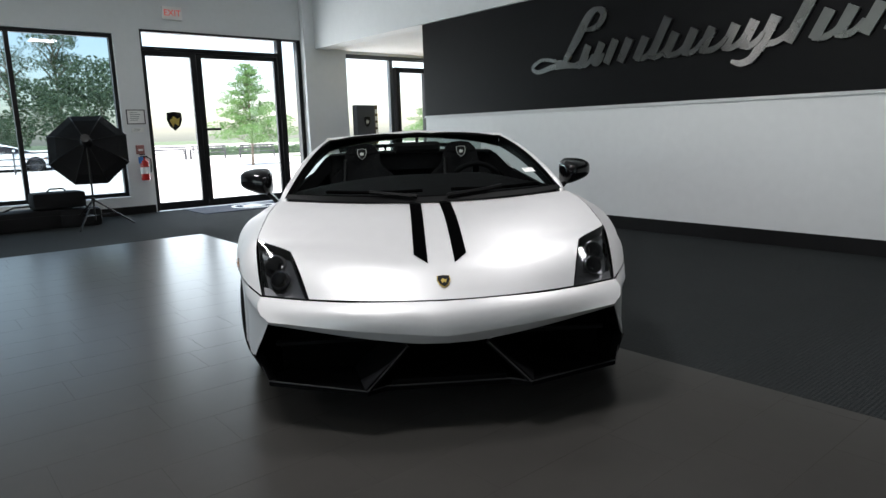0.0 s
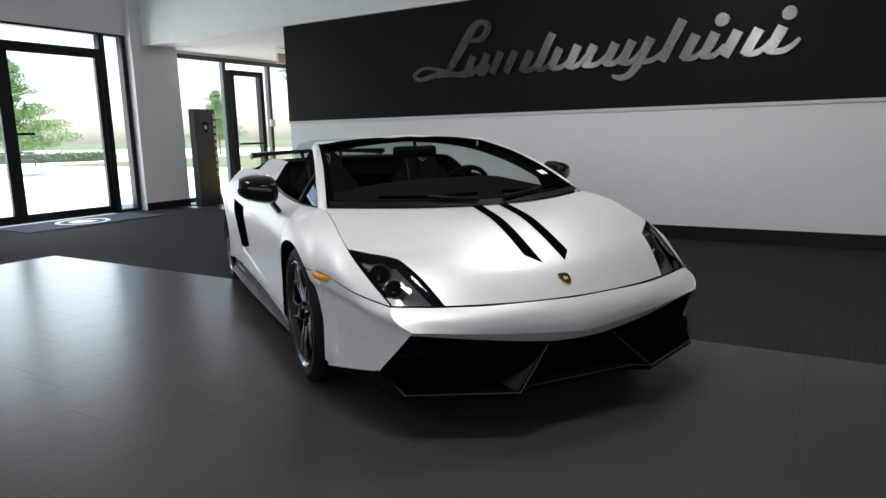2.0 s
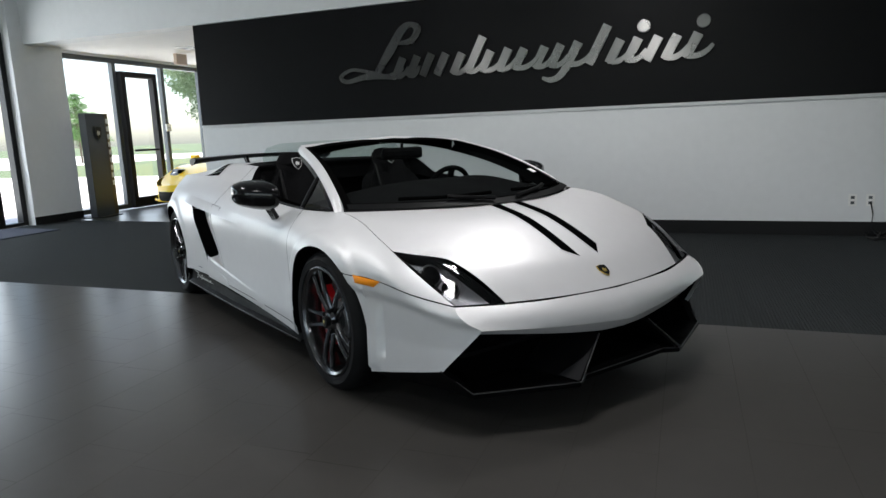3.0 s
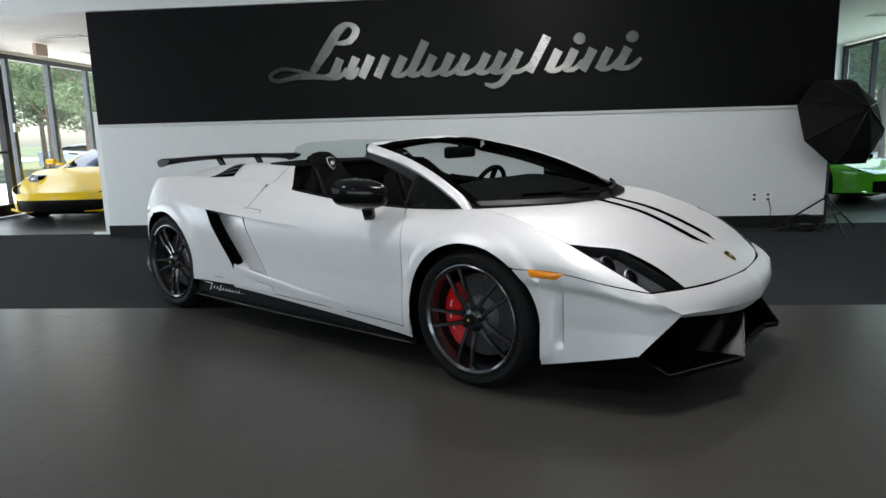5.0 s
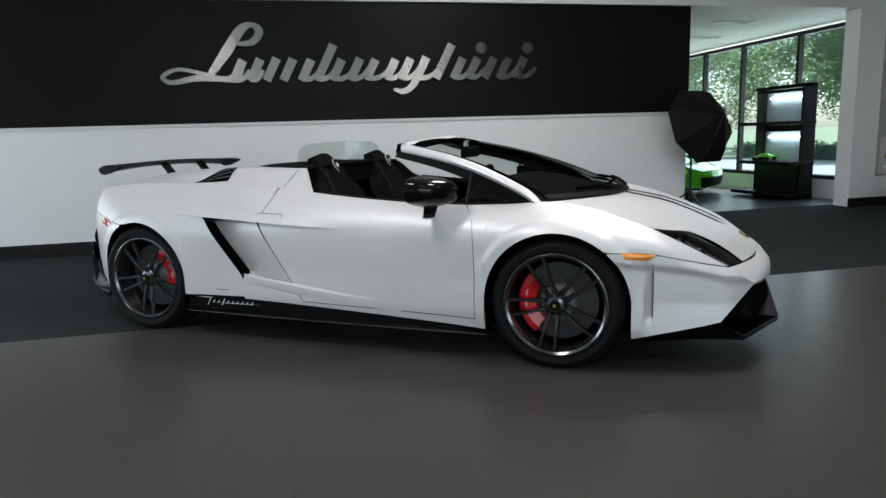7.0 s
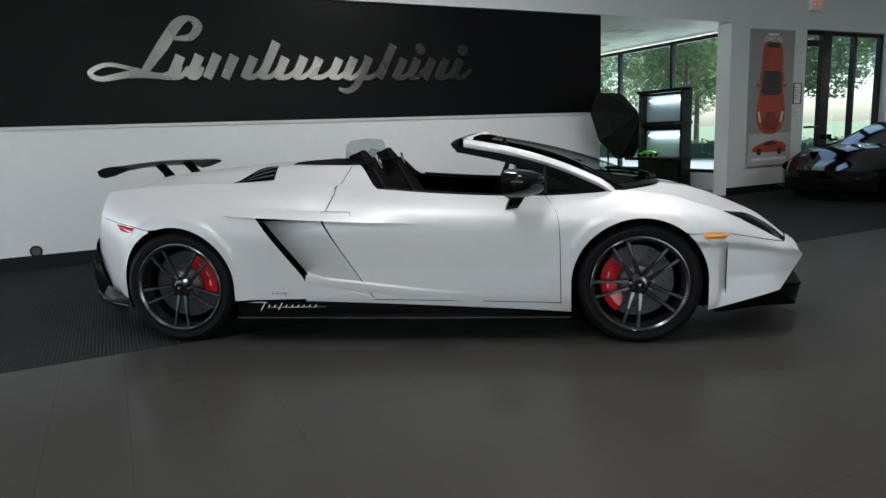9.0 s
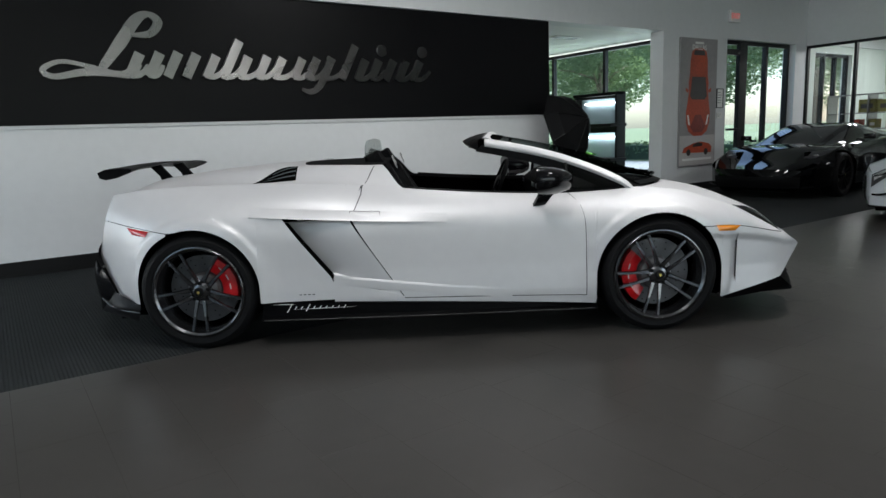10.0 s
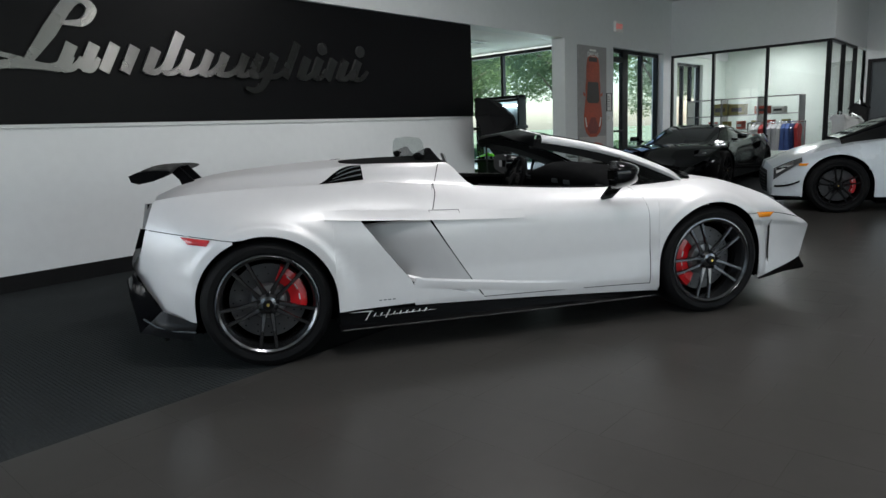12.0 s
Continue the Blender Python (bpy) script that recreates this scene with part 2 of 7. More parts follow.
# bulkhead and ceilings
structure("bulkhead", boxes((FX, 14, LY - 0.06, LY + 0.24, SZ, CZ)), WHITE_WALL, "white bulkhead over the partition")
structure("ceiling", boxes((FX - 0.2, 14, -9.2, LY - 0.06, CZ, CZ + 0.15)), CEILING, "white main ceiling")
structure("ceiling_rear", boxes((FX - 0.2, BX + 0.3, LY + 0.24, 12.5, SZ + 0.01, SZ + 0.15)), CEILING, "white low ceiling of the rear bay")

# facade with openings: window, doors, rear glazing
WZ = 2.72
structure("wall_facade", boxes((FX - 0.2, FX, -9, -1.2, 0, CZ), (FX - 0.2, FX, -1.2, 2.88, WZ, CZ), (FX - 0.2, FX, -1.2, 2.88, -0.1, 0.27), (FX - 0.2, FX, 2.88, 3.26, -0.1, CZ),
          (FX - 0.2, FX, 3.26, 6.0, 2.81, CZ), (FX - 0.2, FX + 0.12, 6.0, 6.85, 0, CZ), (FX - 0.2, FX, 6.85, 12.4, SZ - 0.03, CZ)), WHITE_WALL, "white plastered outer wall")
structure("baseboard_facade", boxes((FX, FX + 0.012, 2.88, 3.24, 0, 0.12), (FX, FX + 0.012, -9, 2.88, 0, 0.12), (FX + 0.12, FX + 0.132, 6.0, 6.85, 0, 0.12)), BASEBOARD, "black skirting")


def glazing(name, label, axis, at, bars, z0, z1, material, width=0.06, depth=0.09, rails=(), pane=None):
    """A glazed opening: frame bars across an axis, head and foot rails, and one pane a bay."""
    top = tagged(thing(name, pose(0, 0, 0), label, "window"), kind="structure")

    def span(a, b, c, d, e, f):
        return (c, d, a, b, e, f) if axis == "x" else (a, b, c, d, e, f)
    for k, b in enumerate(bars):
        part("mullion", boxes(span(b - width / 2, b + width / 2, at - depth / 2, at + depth / 2, z0, z1), bevel=0.004), material, top)
    for z in (z0 + width / 2, z1 - width / 2, *rails):
        for a, b in zip(bars, bars[1:]):
            part("rail", boxes(span(a + width / 2, b - width / 2, at - depth / 2 + 0.004, at + depth / 2 - 0.004, z - width / 2, z + width / 2)), material, top)
    for a, b in zip(bars, bars[1:]):
        p = part("pane", boxes(span(a + width / 2, b - width / 2, at - 0.004, at + 0.004, z0 + width, z1 - width)), pane or CLEAR, top)
        p.visible_shadow = False
    return top


glazing("window_1", "tall black-framed window onto the forecourt", "x", FX - 0.1, (-1.2, 0.16, 1.53, 2.86), 0.28, WZ, BLACK_FRAME, pane=GREY_PANE)
glazing("window_2", "grey-framed floor-to-soffit rear glazing", "x", FX - 0.1, (6.88, 8.0, 9.14, 10.18, 11.3, 12.35), 0.02, SZ - 0.03, GREY_FRAME, 0.08)
glazing("window_3", "dark-framed glazing beside the planted garden", "x", BX + 0.05, (6.55, 7.98, 9.36, 10.5, 11.35, 12.35), 0.3, SZ - 0.03, BLACK_FRAME, 0.06, pane=CYAN_PANE)
structure("wall_window_3", boxes((BX, BX + 0.14, 6.5, 12.4, -0.05, 0.3)), WHITE_WALL, "low white wall under the garden glazing")

# entrance doors
door = tagged(thing("door_1", pose(FX - 0.08, 0, 0), "closed pair of black-framed glass entrance doors with fanlight", "door"), kind="structure")
part("door_frame", boxes((-0.06, 0.06, 3.26, 3.295, 0, 2.81), (-0.06, 0.06, 5.54, 5.635, 0, 2.81), (-0.06, 0.06, 5.915, 5.995, 0, 2.81), (-0.06, 0.06, 3.295, 5.54, 2.495, 2.56), (-0.06, 0.06, 3.295, 5.54, 2.775, 2.81), (-0.06, 0.06, 5.635, 5.915, 2.775, 2.81), (-0.06, 0.06, 5.635, 5.915, 0, 0.05)), BLACK_FRAME, door)
for y0, y1, near, far, hinge in ((3.30, 4.109, 0.03, 0.09, 1), (4.112, 5.535, 0.088, 0.065, -1)):
    leaf = part("door_leaf", boxes((-0.03, 0.03, y0, y0 + near, 0.01, 2.494), (-0.03, 0.03, y1 - far, y1, 0.01, 2.494), (-0.03, 0.03, y0 + near, y1 - far, 0.01, 0.13), (-0.03, 0.03, y0 + near, y1 - far, 2.42, 2.494), bevel=0.004), BLACK_FRAME, door)
    p = part("pane", boxes((-0.004, 0.004, y0 + near, y1 - far, 0.13, 2.42)), CLEAR, leaf)
    p.visible_shadow = False
    if hinge < 0:
        part("push_bar", boxes((0.04, 0.07, 4.15, 4.42, 1.26, 1.30), bevel=0.005), BLACK_PLASTIC, leaf)
for y0, y1, z0, z1 in ((3.295, 5.54, 2.56, 2.775), (5.635, 5.915, 0.05, 2.775)):
    p = part("pane", boxes((-0.004, 0.004, y0, y1, z0, z1)), CLEAR, door)
    p.visible_shadow = False

rear_door = tagged(thing("door_3", pose(FX - 0.04, 0, 0), "closed black-framed glass door in the rear glazing", "door"), kind="structure")
part("door_frame", boxes((-0.06, 0.06, 8.06, 8.16, 0.02, 2.42), (-0.06, 0.06, 8.80, 8.90, 0.02, 2.42), (-0.06, 0.06, 8.16, 8.80, 2.32, 2.42), (-0.06, 0.06, 8.16, 8.80, 0.02, 0.20), bevel=0.004), BLACK_FRAME, rear_door)
part("push_bar", boxes((0.06, 0.10, 8.18, 8.78, 1.02, 1.06), bevel=0.008), BLACK_PLASTIC, rear_door)

# right end: poster wall, side door, glazed shop, closing walls
structure("wall_poster", boxes((3.16, 4.95, LY - 0.06, LY + 0.2, 0, SZ), (7.29, GX, LY - 0.06, LY + 0.2, 0, SZ), (4.95, 7.29, LY - 0.06, LY + 0.2, 2.62, SZ)), WHITE_WALL, "white wall beside the garden door")
structure("baseboard_poster", boxes((3.15, 4.95, LY - 0.072, LY - 0.06, 0, 0.12)), BASEBOARD, "black skirting")
glazing("window_4", "black-framed glass side door with sidelights", "y", LY + 0.1, (4.98, 5.62, 6.47, 7.24), 0.02, 2.62, BLACK_FRAME, 0.07, pane=CYAN_PANE)
side_door = tagged(thing("door_4", pose(0, LY + 0.06, 0), "narrow black-framed glass garden door", "door"), kind="structure")
part("door_frame", boxes((5.48, 5.72, -0.05, 0.03, 0.02, 2.58), (5.02, 5.48, -0.05, 0.03, 2.36, 2.46), (5.02, 5.48, -0.05, 0.03, 0.02, 0.16), bevel=0.004), BLACK_FRAME, side_door)
part("push_bar", boxes((5.06, 5.46, -0.10, -0.06, 1.0, 1.04), bevel=0.008), BLACK_PLASTIC, side_door)
glazing("window_5", "frameless shop partition with black posts", "x", GX, (6.2, 5.29, 4.21, 3.1), 0.02, 2.6, BLACK_FRAME, 0.05)
glazing("window_6", "shop partition return with black posts", "y", 3.1, (GX, 9.0, 10.2), 0.02, 2.6, BLACK_FRAME, 0.03)
structure("wall_shop_head", boxes((GX - 0.06, GX + 0.1, 3.0, LY - 0.06, 2.6, CZ), (GX + 0.1, 14, 3.02, 3.16, 2.6, CZ)), WHITE_WALL, "white wall over the shop partition")
structure("wall_shop", boxes((GX + 0.06, 8.15, LY - 0.02, LY + 0.2, 0, SZ), (9.75, 13.6, LY - 0.02, LY + 0.2, 0, SZ), (8.15, 9.75, LY - 0.02, LY + 0.2, 2.5, SZ), (11.4, 11.55, 3.16, LY - 0.02, 0, 2.95), (GX + 0.1, 13.6, 3.16, LY - 0.06, 2.95, 3.05)), SHOP_WALL, "pale wall and ceiling of the shop")
glazing("window_8", "shop window onto the garden", "y", LY + 0.1, (8.18, 8.7, 9.2, 9.72), 0.05, 2.5, BLACK_FRAME, 0.06)
structure("wall_east", boxes((13.6, 14.0, -9, LY + 0.24, 0, CZ)), WHITE_WALL, "white end wall")
structure("wall_north", boxes((FX, BX + 0.14, 12.4, 12.6, -0.1, SZ + 0.1)), WHITE_WALL, "white rear wall")
structure("wall_south", boxes((FX, -9.2, -9.2, -9.0, 0, CZ), (-9.2, 2.0, -9.2, -9.0, 0, 0.3), (-9.2, 2.0, -9.2, -9.0, 2.9, CZ), (2.0, 14, -9.2, -9.0, 0, CZ)), WHITE_WALL, "unseen white wall with the added long window")
# window behind the camera, never seen; added so daylight_south can light the room
glazing("window_7", "unseen long black-framed window added for daylight", "y", -9.1, (-9.2, -6.4, -3.6, -0.8, 2.0), 0.3, 2.9, BLACK_FRAME, 0.06)

# daylight standing in the openings; the south one is fill from the unseen window
lamp("daylight_south", "AREA", look((-3.6, -9.3, 1.6), (-3.6, 0, 1.4)), 54, 11, 2.5, (0.79, 0.93, 1.0))
lamp("daylight_facade", "AREA", look((FX - 0.4, 0.8, 1.5), (0, 0.8, 1.2)), 19, 4, 2.3, (0.88, 0.96, 1.0))
lamp("daylight_doors", "AREA", look((FX - 0.4, 4.6, 1.4), (0, 4.6, 1.2)), 36, 2.5, 2.5, (0.88, 0.96, 1.0))
lamp("daylight_rear", "AREA", look((FX - 0.4, 9.6, 1.4), (0, 9.6, 1.2)), 34, 5.4, 2.5, (0.93, 0.98, 1.0))
lamp("daylight_garden", "AREA", look((BX + 0.6, 9.4, 1.5), (-4, 9.4, 1.2)), 22, 5.6, 2.2, (0.9, 0.99, 0.98))

# ceiling light panels of the main room, all unseen
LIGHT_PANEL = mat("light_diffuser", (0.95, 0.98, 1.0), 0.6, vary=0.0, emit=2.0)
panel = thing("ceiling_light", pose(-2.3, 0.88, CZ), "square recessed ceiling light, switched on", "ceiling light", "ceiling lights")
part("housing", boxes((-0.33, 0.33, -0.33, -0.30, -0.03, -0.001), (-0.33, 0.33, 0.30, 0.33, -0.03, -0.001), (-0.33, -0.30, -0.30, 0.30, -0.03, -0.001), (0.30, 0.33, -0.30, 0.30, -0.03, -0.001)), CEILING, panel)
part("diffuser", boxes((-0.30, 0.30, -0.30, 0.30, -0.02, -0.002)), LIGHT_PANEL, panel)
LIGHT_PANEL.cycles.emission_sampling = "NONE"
# first two placed from highlights; the other four are added fill
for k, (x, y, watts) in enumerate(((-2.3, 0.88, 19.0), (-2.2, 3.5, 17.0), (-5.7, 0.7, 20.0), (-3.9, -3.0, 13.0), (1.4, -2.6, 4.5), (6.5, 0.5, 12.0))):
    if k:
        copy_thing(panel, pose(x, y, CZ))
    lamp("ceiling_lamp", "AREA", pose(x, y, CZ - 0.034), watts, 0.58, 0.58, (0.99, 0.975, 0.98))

# ---- cars ----
PEARL = mat("pearl_white_paint", (0.590, 0.585, 0.592), 0.45, metal=0.33, vary=0.025, scale=4, coat=0.22, coat_rough=0.28, spec=0.5)
GLOSS_BLACK = mat("gloss_black_paint", (0.003, 0.003, 0.0035), 0.1, vary=0.1, spec=0.22)
CARBON = mat("carbon_black", (0.002, 0.002, 0.0023), 0.4, vary=0.06, scale=60, spec=0.05)
SATIN_BLACK = mat("satin_black_trim", (0.003, 0.003, 0.0034), 0.5, vary=0.15, spec=0.12)
# black that paints shade into openings and gaps; some trim uses it too
VOID = mat("shade_and_trim_black", (0.002, 0.002, 0.002), 0.9, vary=0.1, spec=0.0)
RUBBER = mat("tyre_rubber", (0.004, 0.004, 0.0044), 0.65, spec=0.14, vary=0.15, scale=20, bump=0.15, bump_scale=140)
GUNMETAL = mat("gunmetal_alloy", (0.125, 0.126, 0.132), 0.20, metal=0.95, vary=0.06)
RIM_EDGE = mat("polished_rim_edge", (0.075, 0.075, 0.08), 0.25, metal=1.0, vary=0.05)
DISC = mat("brake_disc_steel", (0.075, 0.075, 0.078), 0.38, metal=0.7, vary=0.1, scale=20)
DISC_HAT = mat("bare_steel_hat", (0.22, 0.22, 0.225), 0.35, metal=0.7, vary=0.1, scale=20)
CALIPER = mat("red_caliper_enamel", (0.50, 0.004, 0.008), 0.35, vary=0.05, coat=0.2)
SUEDE = mat("black_suede", (0.006, 0.006, 0.0065), 0.95, spec=0.04, vary=0.25, scale=20, bump=0.2, bump_scale=300)
AMBER = mat("amber_lens", (0.74, 0.24, 0.009), 0.15, vary=0.05, coat=0.6)
RED_LENS = mat("red_lens", (0.42, 0.015, 0.02), 0.15, vary=0.05, coat=0.6)
GOLD = mat("gold_enamel", (0.65, 0.48, 0.13), 0.3, metal=0.8, vary=0.05)
SKIRT_LIP = mat("pale_skirt_lip", (0.16, 0.155, 0.15), 0.35, vary=0.5, scale=5)
LIP_EDGE = mat("carbon_cut_edge", (0.022, 0.022, 0.023), 0.35, vary=0.3, scale=6)
SILVER = mat("silver_thread", (0.55, 0.55, 0.54), 0.4, vary=0.05)
QUARTER_GLASS = glass("quarter_glass", (0.30, 0.31, 0.31), 1.0)
LENS_RING = mat("lens_ring_alloy", (0.24, 0.24, 0.25), 0.3, metal=1.0, vary=0.05)
LAMP_GREY = mat("lamp_housing_grey", (0.070, 0.071, 0.076), 0.3, metal=0.4, vary=0.3, scale=30)
CARBON_GLOSS = mat("lacquered_carbon", (0.010, 0.010, 0.011), 0.38, vary=0.06, scale=60, spec=0.16)
LAMP_GLASS = glass("lamp_cover", (0.85, 0.86, 0.88), 0.8)
MIRROR_GLASS = mat("mirror_glass", (0.14, 0.14, 0.145), 0.05, metal=1.0, vary=0.02)
STRIPE = mat("matt_black_film", (0.0014, 0.0014, 0.0016), 0.7, vary=0.1, spec=0.0)
SCREEN_GLASS = glass("windscreen_glass", (0.80, 0.86, 0.84), 0.006)
TINTED = glass("tinted_glass", (0.86, 0.90, 0.885), 0.6)


def pl(x, *pairs):
    """A smooth curve through (x, value) pairs."""
    if x <= pairs[0][0]:
        return pairs[0][1]
    if x >= pairs[-1][0]:
        return pairs[-1][1]
    k = max(j for j in range(len(pairs) - 1) if pairs[j][0] <= x)
    (x0, v0), (x1, v1) = pairs[k], pairs[k + 1]

    def slope(j):
        a, b = pairs[max(j - 1, 0)], pairs[min(j + 1, len(pairs) - 1)]
        return (b[1] - a[1]) / (b[0] - a[0])
    h, u = x1 - x0, (x - x0) / (x1 - x0)
    return v0 * (1 + 2 * u) * (1 - u) ** 2 + v1 * u * u * (3 - 2 * u) + h * (slope(k) * u * (1 - u) ** 2 - slope(k + 1) * u * u * (1 - u))


def sheet(fn, us, vs, thick=0.0):
    """A grid of faces from fn(u, v); with thick, a shell."""
    bm = bmesh.new()
    g = [[bm.verts.new(fn(u, v)) for v in vs] for u in us]
    for a, b in zip(g, g[1:]):
        for k in range(len(vs) - 1):
            if len({tuple(round(c, 5) for c in w.co) for w in (a[k], b[k], b[k + 1], a[k + 1])}) > 2:
                bm.faces.new((a[k], b[k], b[k + 1], a[k + 1]))
    bmesh.ops.remove_doubles(bm, verts=bm.verts[:], dist=1e-5)
    bmesh.ops.recalc_face_normals(bm, faces=bm.faces[:])
    if thick:
        bmesh.ops.solidify(bm, geom=bm.faces[:], thickness=thick)
    return bm


def steps(n, a=0.0, b=1.0):
    return [a + (b - a) * k / n for k in range(n + 1)]


def mirror(bm, s):
    if s < 0:
        bm.transform(Matrix.Diagonal((1, -1, 1, 1)))
        bmesh.ops.reverse_faces(bm, faces=bm.faces[:])
    return bm


def mix(a, b, u):
    return tuple(p + (q - p) * u for p, q in zip(a, b))


def patch4(a, b, c, d, bulge=(0, 0, 0), n=8):
    """A bulged sheet between corners a-b and d-c."""
    def fn(u, v):
        p = mix(mix(a, b, u), mix(d, c, u), v)
        k = 16 * u * (1 - u) * v * (1 - v)
        return tuple(q + w * k for q, w in zip(p, bulge))
    return sheet(fn, steps(n), steps(n))


def shield(material, inner, parent, m, size, label="small shield emblem", bold=1.0):
    """A plain shield badge."""
    out = [(-0.42, 0.5), (0, 0.56), (0.42, 0.5), (0.45, 0.1), (0.3, -0.3), (0, -0.56), (-0.3, -0.3), (-0.45, 0.1)]
    e = part("emblem", prism([(x * size, y * size) for x, y in out], size * 0.08, bevel=size * 0.02), material, parent, label, shift=m)
    part("emblem_field", prism([(x * size * 0.88, y * size * 0.9) for x, y in out], size * 0.03, m=pose(0, 0, size * 0.08)), SATIN_BLACK, e)
    part("emblem_figure", prism([(x * size * bold, y * size * bold) for x, y in ((-0.20, 0.02), (-0.06, 0.20), (0.10, 0.08), (0.2, 0.14), (0.12, -0.18), (-0.02, -0.08), (-0.08, -0.24))], size * 0.03, m=pose(0, 0, size * 0.1)), inner, e)
    return e


def build_wheel(parent, name, m, radius, width, rim, spokes=5, metal=None, caliper=None, reach=30, turn=0.0, detail=True):
    """A wheel with its face towards +y before m: tyre, rim, spokes in pairs, disc and caliper."""
    metal = metal or GUNMETAL
    w = width / 2
    seg = 56 if detail else 28
    wheel = part(name, lathe([(0.02, w - 0.085), (0.052, w - 0.085), (0.054, w - 0.036), (0.040, w - 0.022), (0.026, w - 0.018)], 24, "y"), metal, parent, shift=m)
    tread = [(rim, w - 0.022), (rim + 0.012, w - 0.004), (radius * 0.5 + rim * 0.5, w), (radius - 0.018, w - 0.012), (radius - 0.003, w - 0.035), (radius, w - 0.06),
             (radius, -w + 0.06), (radius - 0.003, -w + 0.035), (radius - 0.018, -w + 0.012), (rim + 0.01, -w + 0.004), (rim, -w + 0.02)]
    tyre = lathe(tread, seg, "y", closed=True)
    part("tyre", tyre, RUBBER, wheel, "black low-profile tyre", smooth=True)
    part("rim", lathe([(rim + 0.004, w - 0.02), (rim + 0.004, w - 0.006), (rim - 0.006, w - 0.004), (rim - 0.016, w - 0.012), (rim - 0.026, w - 0.05), (rim - 0.03, -w + 0.02), (rim + 0.002, -w + 0.01)], seg, "y", closed=True), metal, wheel, smooth=True)
    if detail:
        part("rim_lip", lathe([(rim - 0.001, w - 0.0035), (rim - 0.004, w - 0.001), (rim - 0.006, w - 0.0035)], seg, "y", closed=True), RIM_EDGE, wheel, "polished rim lip", smooth=True)
    hub = w - 0.026
    for k in range(spokes):
        for d in (-1, 1):
            a = 2 * math.pi * k / spokes + turn
            spread = d * 0.165
            r0, r1 = 0.055, rim - 0.016
            a0, a1 = a + d * 0.36, a + spread * 1.05
            p0 = Vector((r0 * math.cos(a0), hub - 0.006, r0 * math.sin(a0)))
            p1 = Vector((r1 * math.cos(a1), w - 0.018, r1 * math.sin(a1)))
            pm = p0.lerp(p1, 0.5) + Vector((0, 0.006, 0))
            along = (p1 - p0).normalized()
            cross = along.cross(Vector((0, 1, 0))).normalized()

            def sect(p, hw, dp):
                return [p + cross * hw * q + Vector((0, dpt, 0)) for q, dpt in ((-1, -dp), (-0.62, 0.0), (0.62, 0.0), (1, -dp), (0.7, -dp * 2.2), (-0.7, -dp * 2.2))]
            bm = bmesh.new()
            rings = [[bm.verts.new(v) for v in sect(p, hw, dp)] for p, hw, dp in ((p0, 0.0145, 0.009), (pm, 0.0090, 0.009), (p1, 0.0115, 0.010))]
            for q0, q1 in zip(rings, rings[1:]):
                for j in range(6):
                    bm.faces.new((q0[j], q0[(j + 1) % 6], q1[(j + 1) % 6], q1[j]))
            bm.faces.new(rings[0])
            bm.faces.new(rings[-1])
            bmesh.ops.recalc_face_normals(bm, faces=bm.faces[:])
            part("spoke", bm, metal, wheel)
    if detail:
        for k in range(5):
            a = 2 * math.pi * (k + 0.5) / 5 + turn
            part("wheel_bolt", lathe([(0.011, hub - 0.02), (0.011, hub + 0.008), (0.008, hub + 0.010)], 6, "y", m=Matrix.Translation((0.05 * math.cos(a), 0, 0.05 * math.sin(a)))), SATIN_BLACK, wheel)
    part("centre_cap", lathe([(0.026, hub - 0.01), (0.026, hub + 0.02), (0.022, hub + 0.024), (0.0, hub + 0.025)], 24, "y"), SATIN_BLACK, wheel, "black centre cap")
    shield_m = Matrix.Translation((0, hub + 0.0245, 0)) @ Euler((radians(-90), 0, 0)).to_matrix().to_4x4()
    part("cap_badge", prism([(-0.006, -0.007), (0.006, -0.007), (0.007, 0.003), (0.0, 0.009), (-0.007, 0.003)], 0.002, m=shield_m), GOLD, wheel)
    dr = rim * 0.77
    disc = part("brake_disc", lathe([(0.07, w - 0.115), (dr, w - 0.115), (dr, w - 0.14), (0.07, w - 0.14)], 40, "y", closed=True), DISC if detail else LAMP_GREY, wheel, "drilled steel brake disc", smooth=True)
    part("disc_bell", lathe([(0.04, w - 0.08), (0.082, w - 0.085), (0.094, w - 0.11), (0.03, w - 0.11)], 24, "y"), (DISC_HAT if detail else LAMP_GREY), wheel)
    if detail:
        for k in range(16):
            for r in (dr * 0.72, dr * 0.90):
                a = 2 * math.pi * k / 16 + r * 9
                part("disc_hole", lathe([(0.0042, 0.0), (0.0042, 0.001)], 6, "y", m=Matrix.Translation((r * math.cos(a), w - 0.1148, r * math.sin(a)))), VOID, disc)
    if caliper is not None:
        a0, depth = caliper, 0.082 if detail else 0.05
        arc = []
        for k in range(9):
            a = a0 + radians(reach * (k - 4) / 4)
            arc.append(a)
        bm = bmesh.new()
        rings = []
        for a in arc:
            rings.append([bm.verts.new((r * math.cos(a), y, r * math.sin(a))) for r, y in ((dr - depth, w - 0.088), (dr - 0.03, w - 0.072), (dr + 0.002, w - 0.080), (dr + 0.004, w - 0.15), (dr - depth, w - 0.15))])
        for q0, q1 in zip(rings, rings[1:]):
            for j in range(5):
                bm.faces.new((q0[j], q0[(j + 1) % 5], q1[(j + 1) % 5], q1[j]))
        bm.faces.new(rings[0])
        bm.faces.new(rings[-1])
        bmesh.ops.recalc_face_normals(bm, faces=bm.faces[:])
        cal = part("brake_caliper", bm, CALIPER, wheel, "bright red brake caliper", smooth=True, sharp=30)
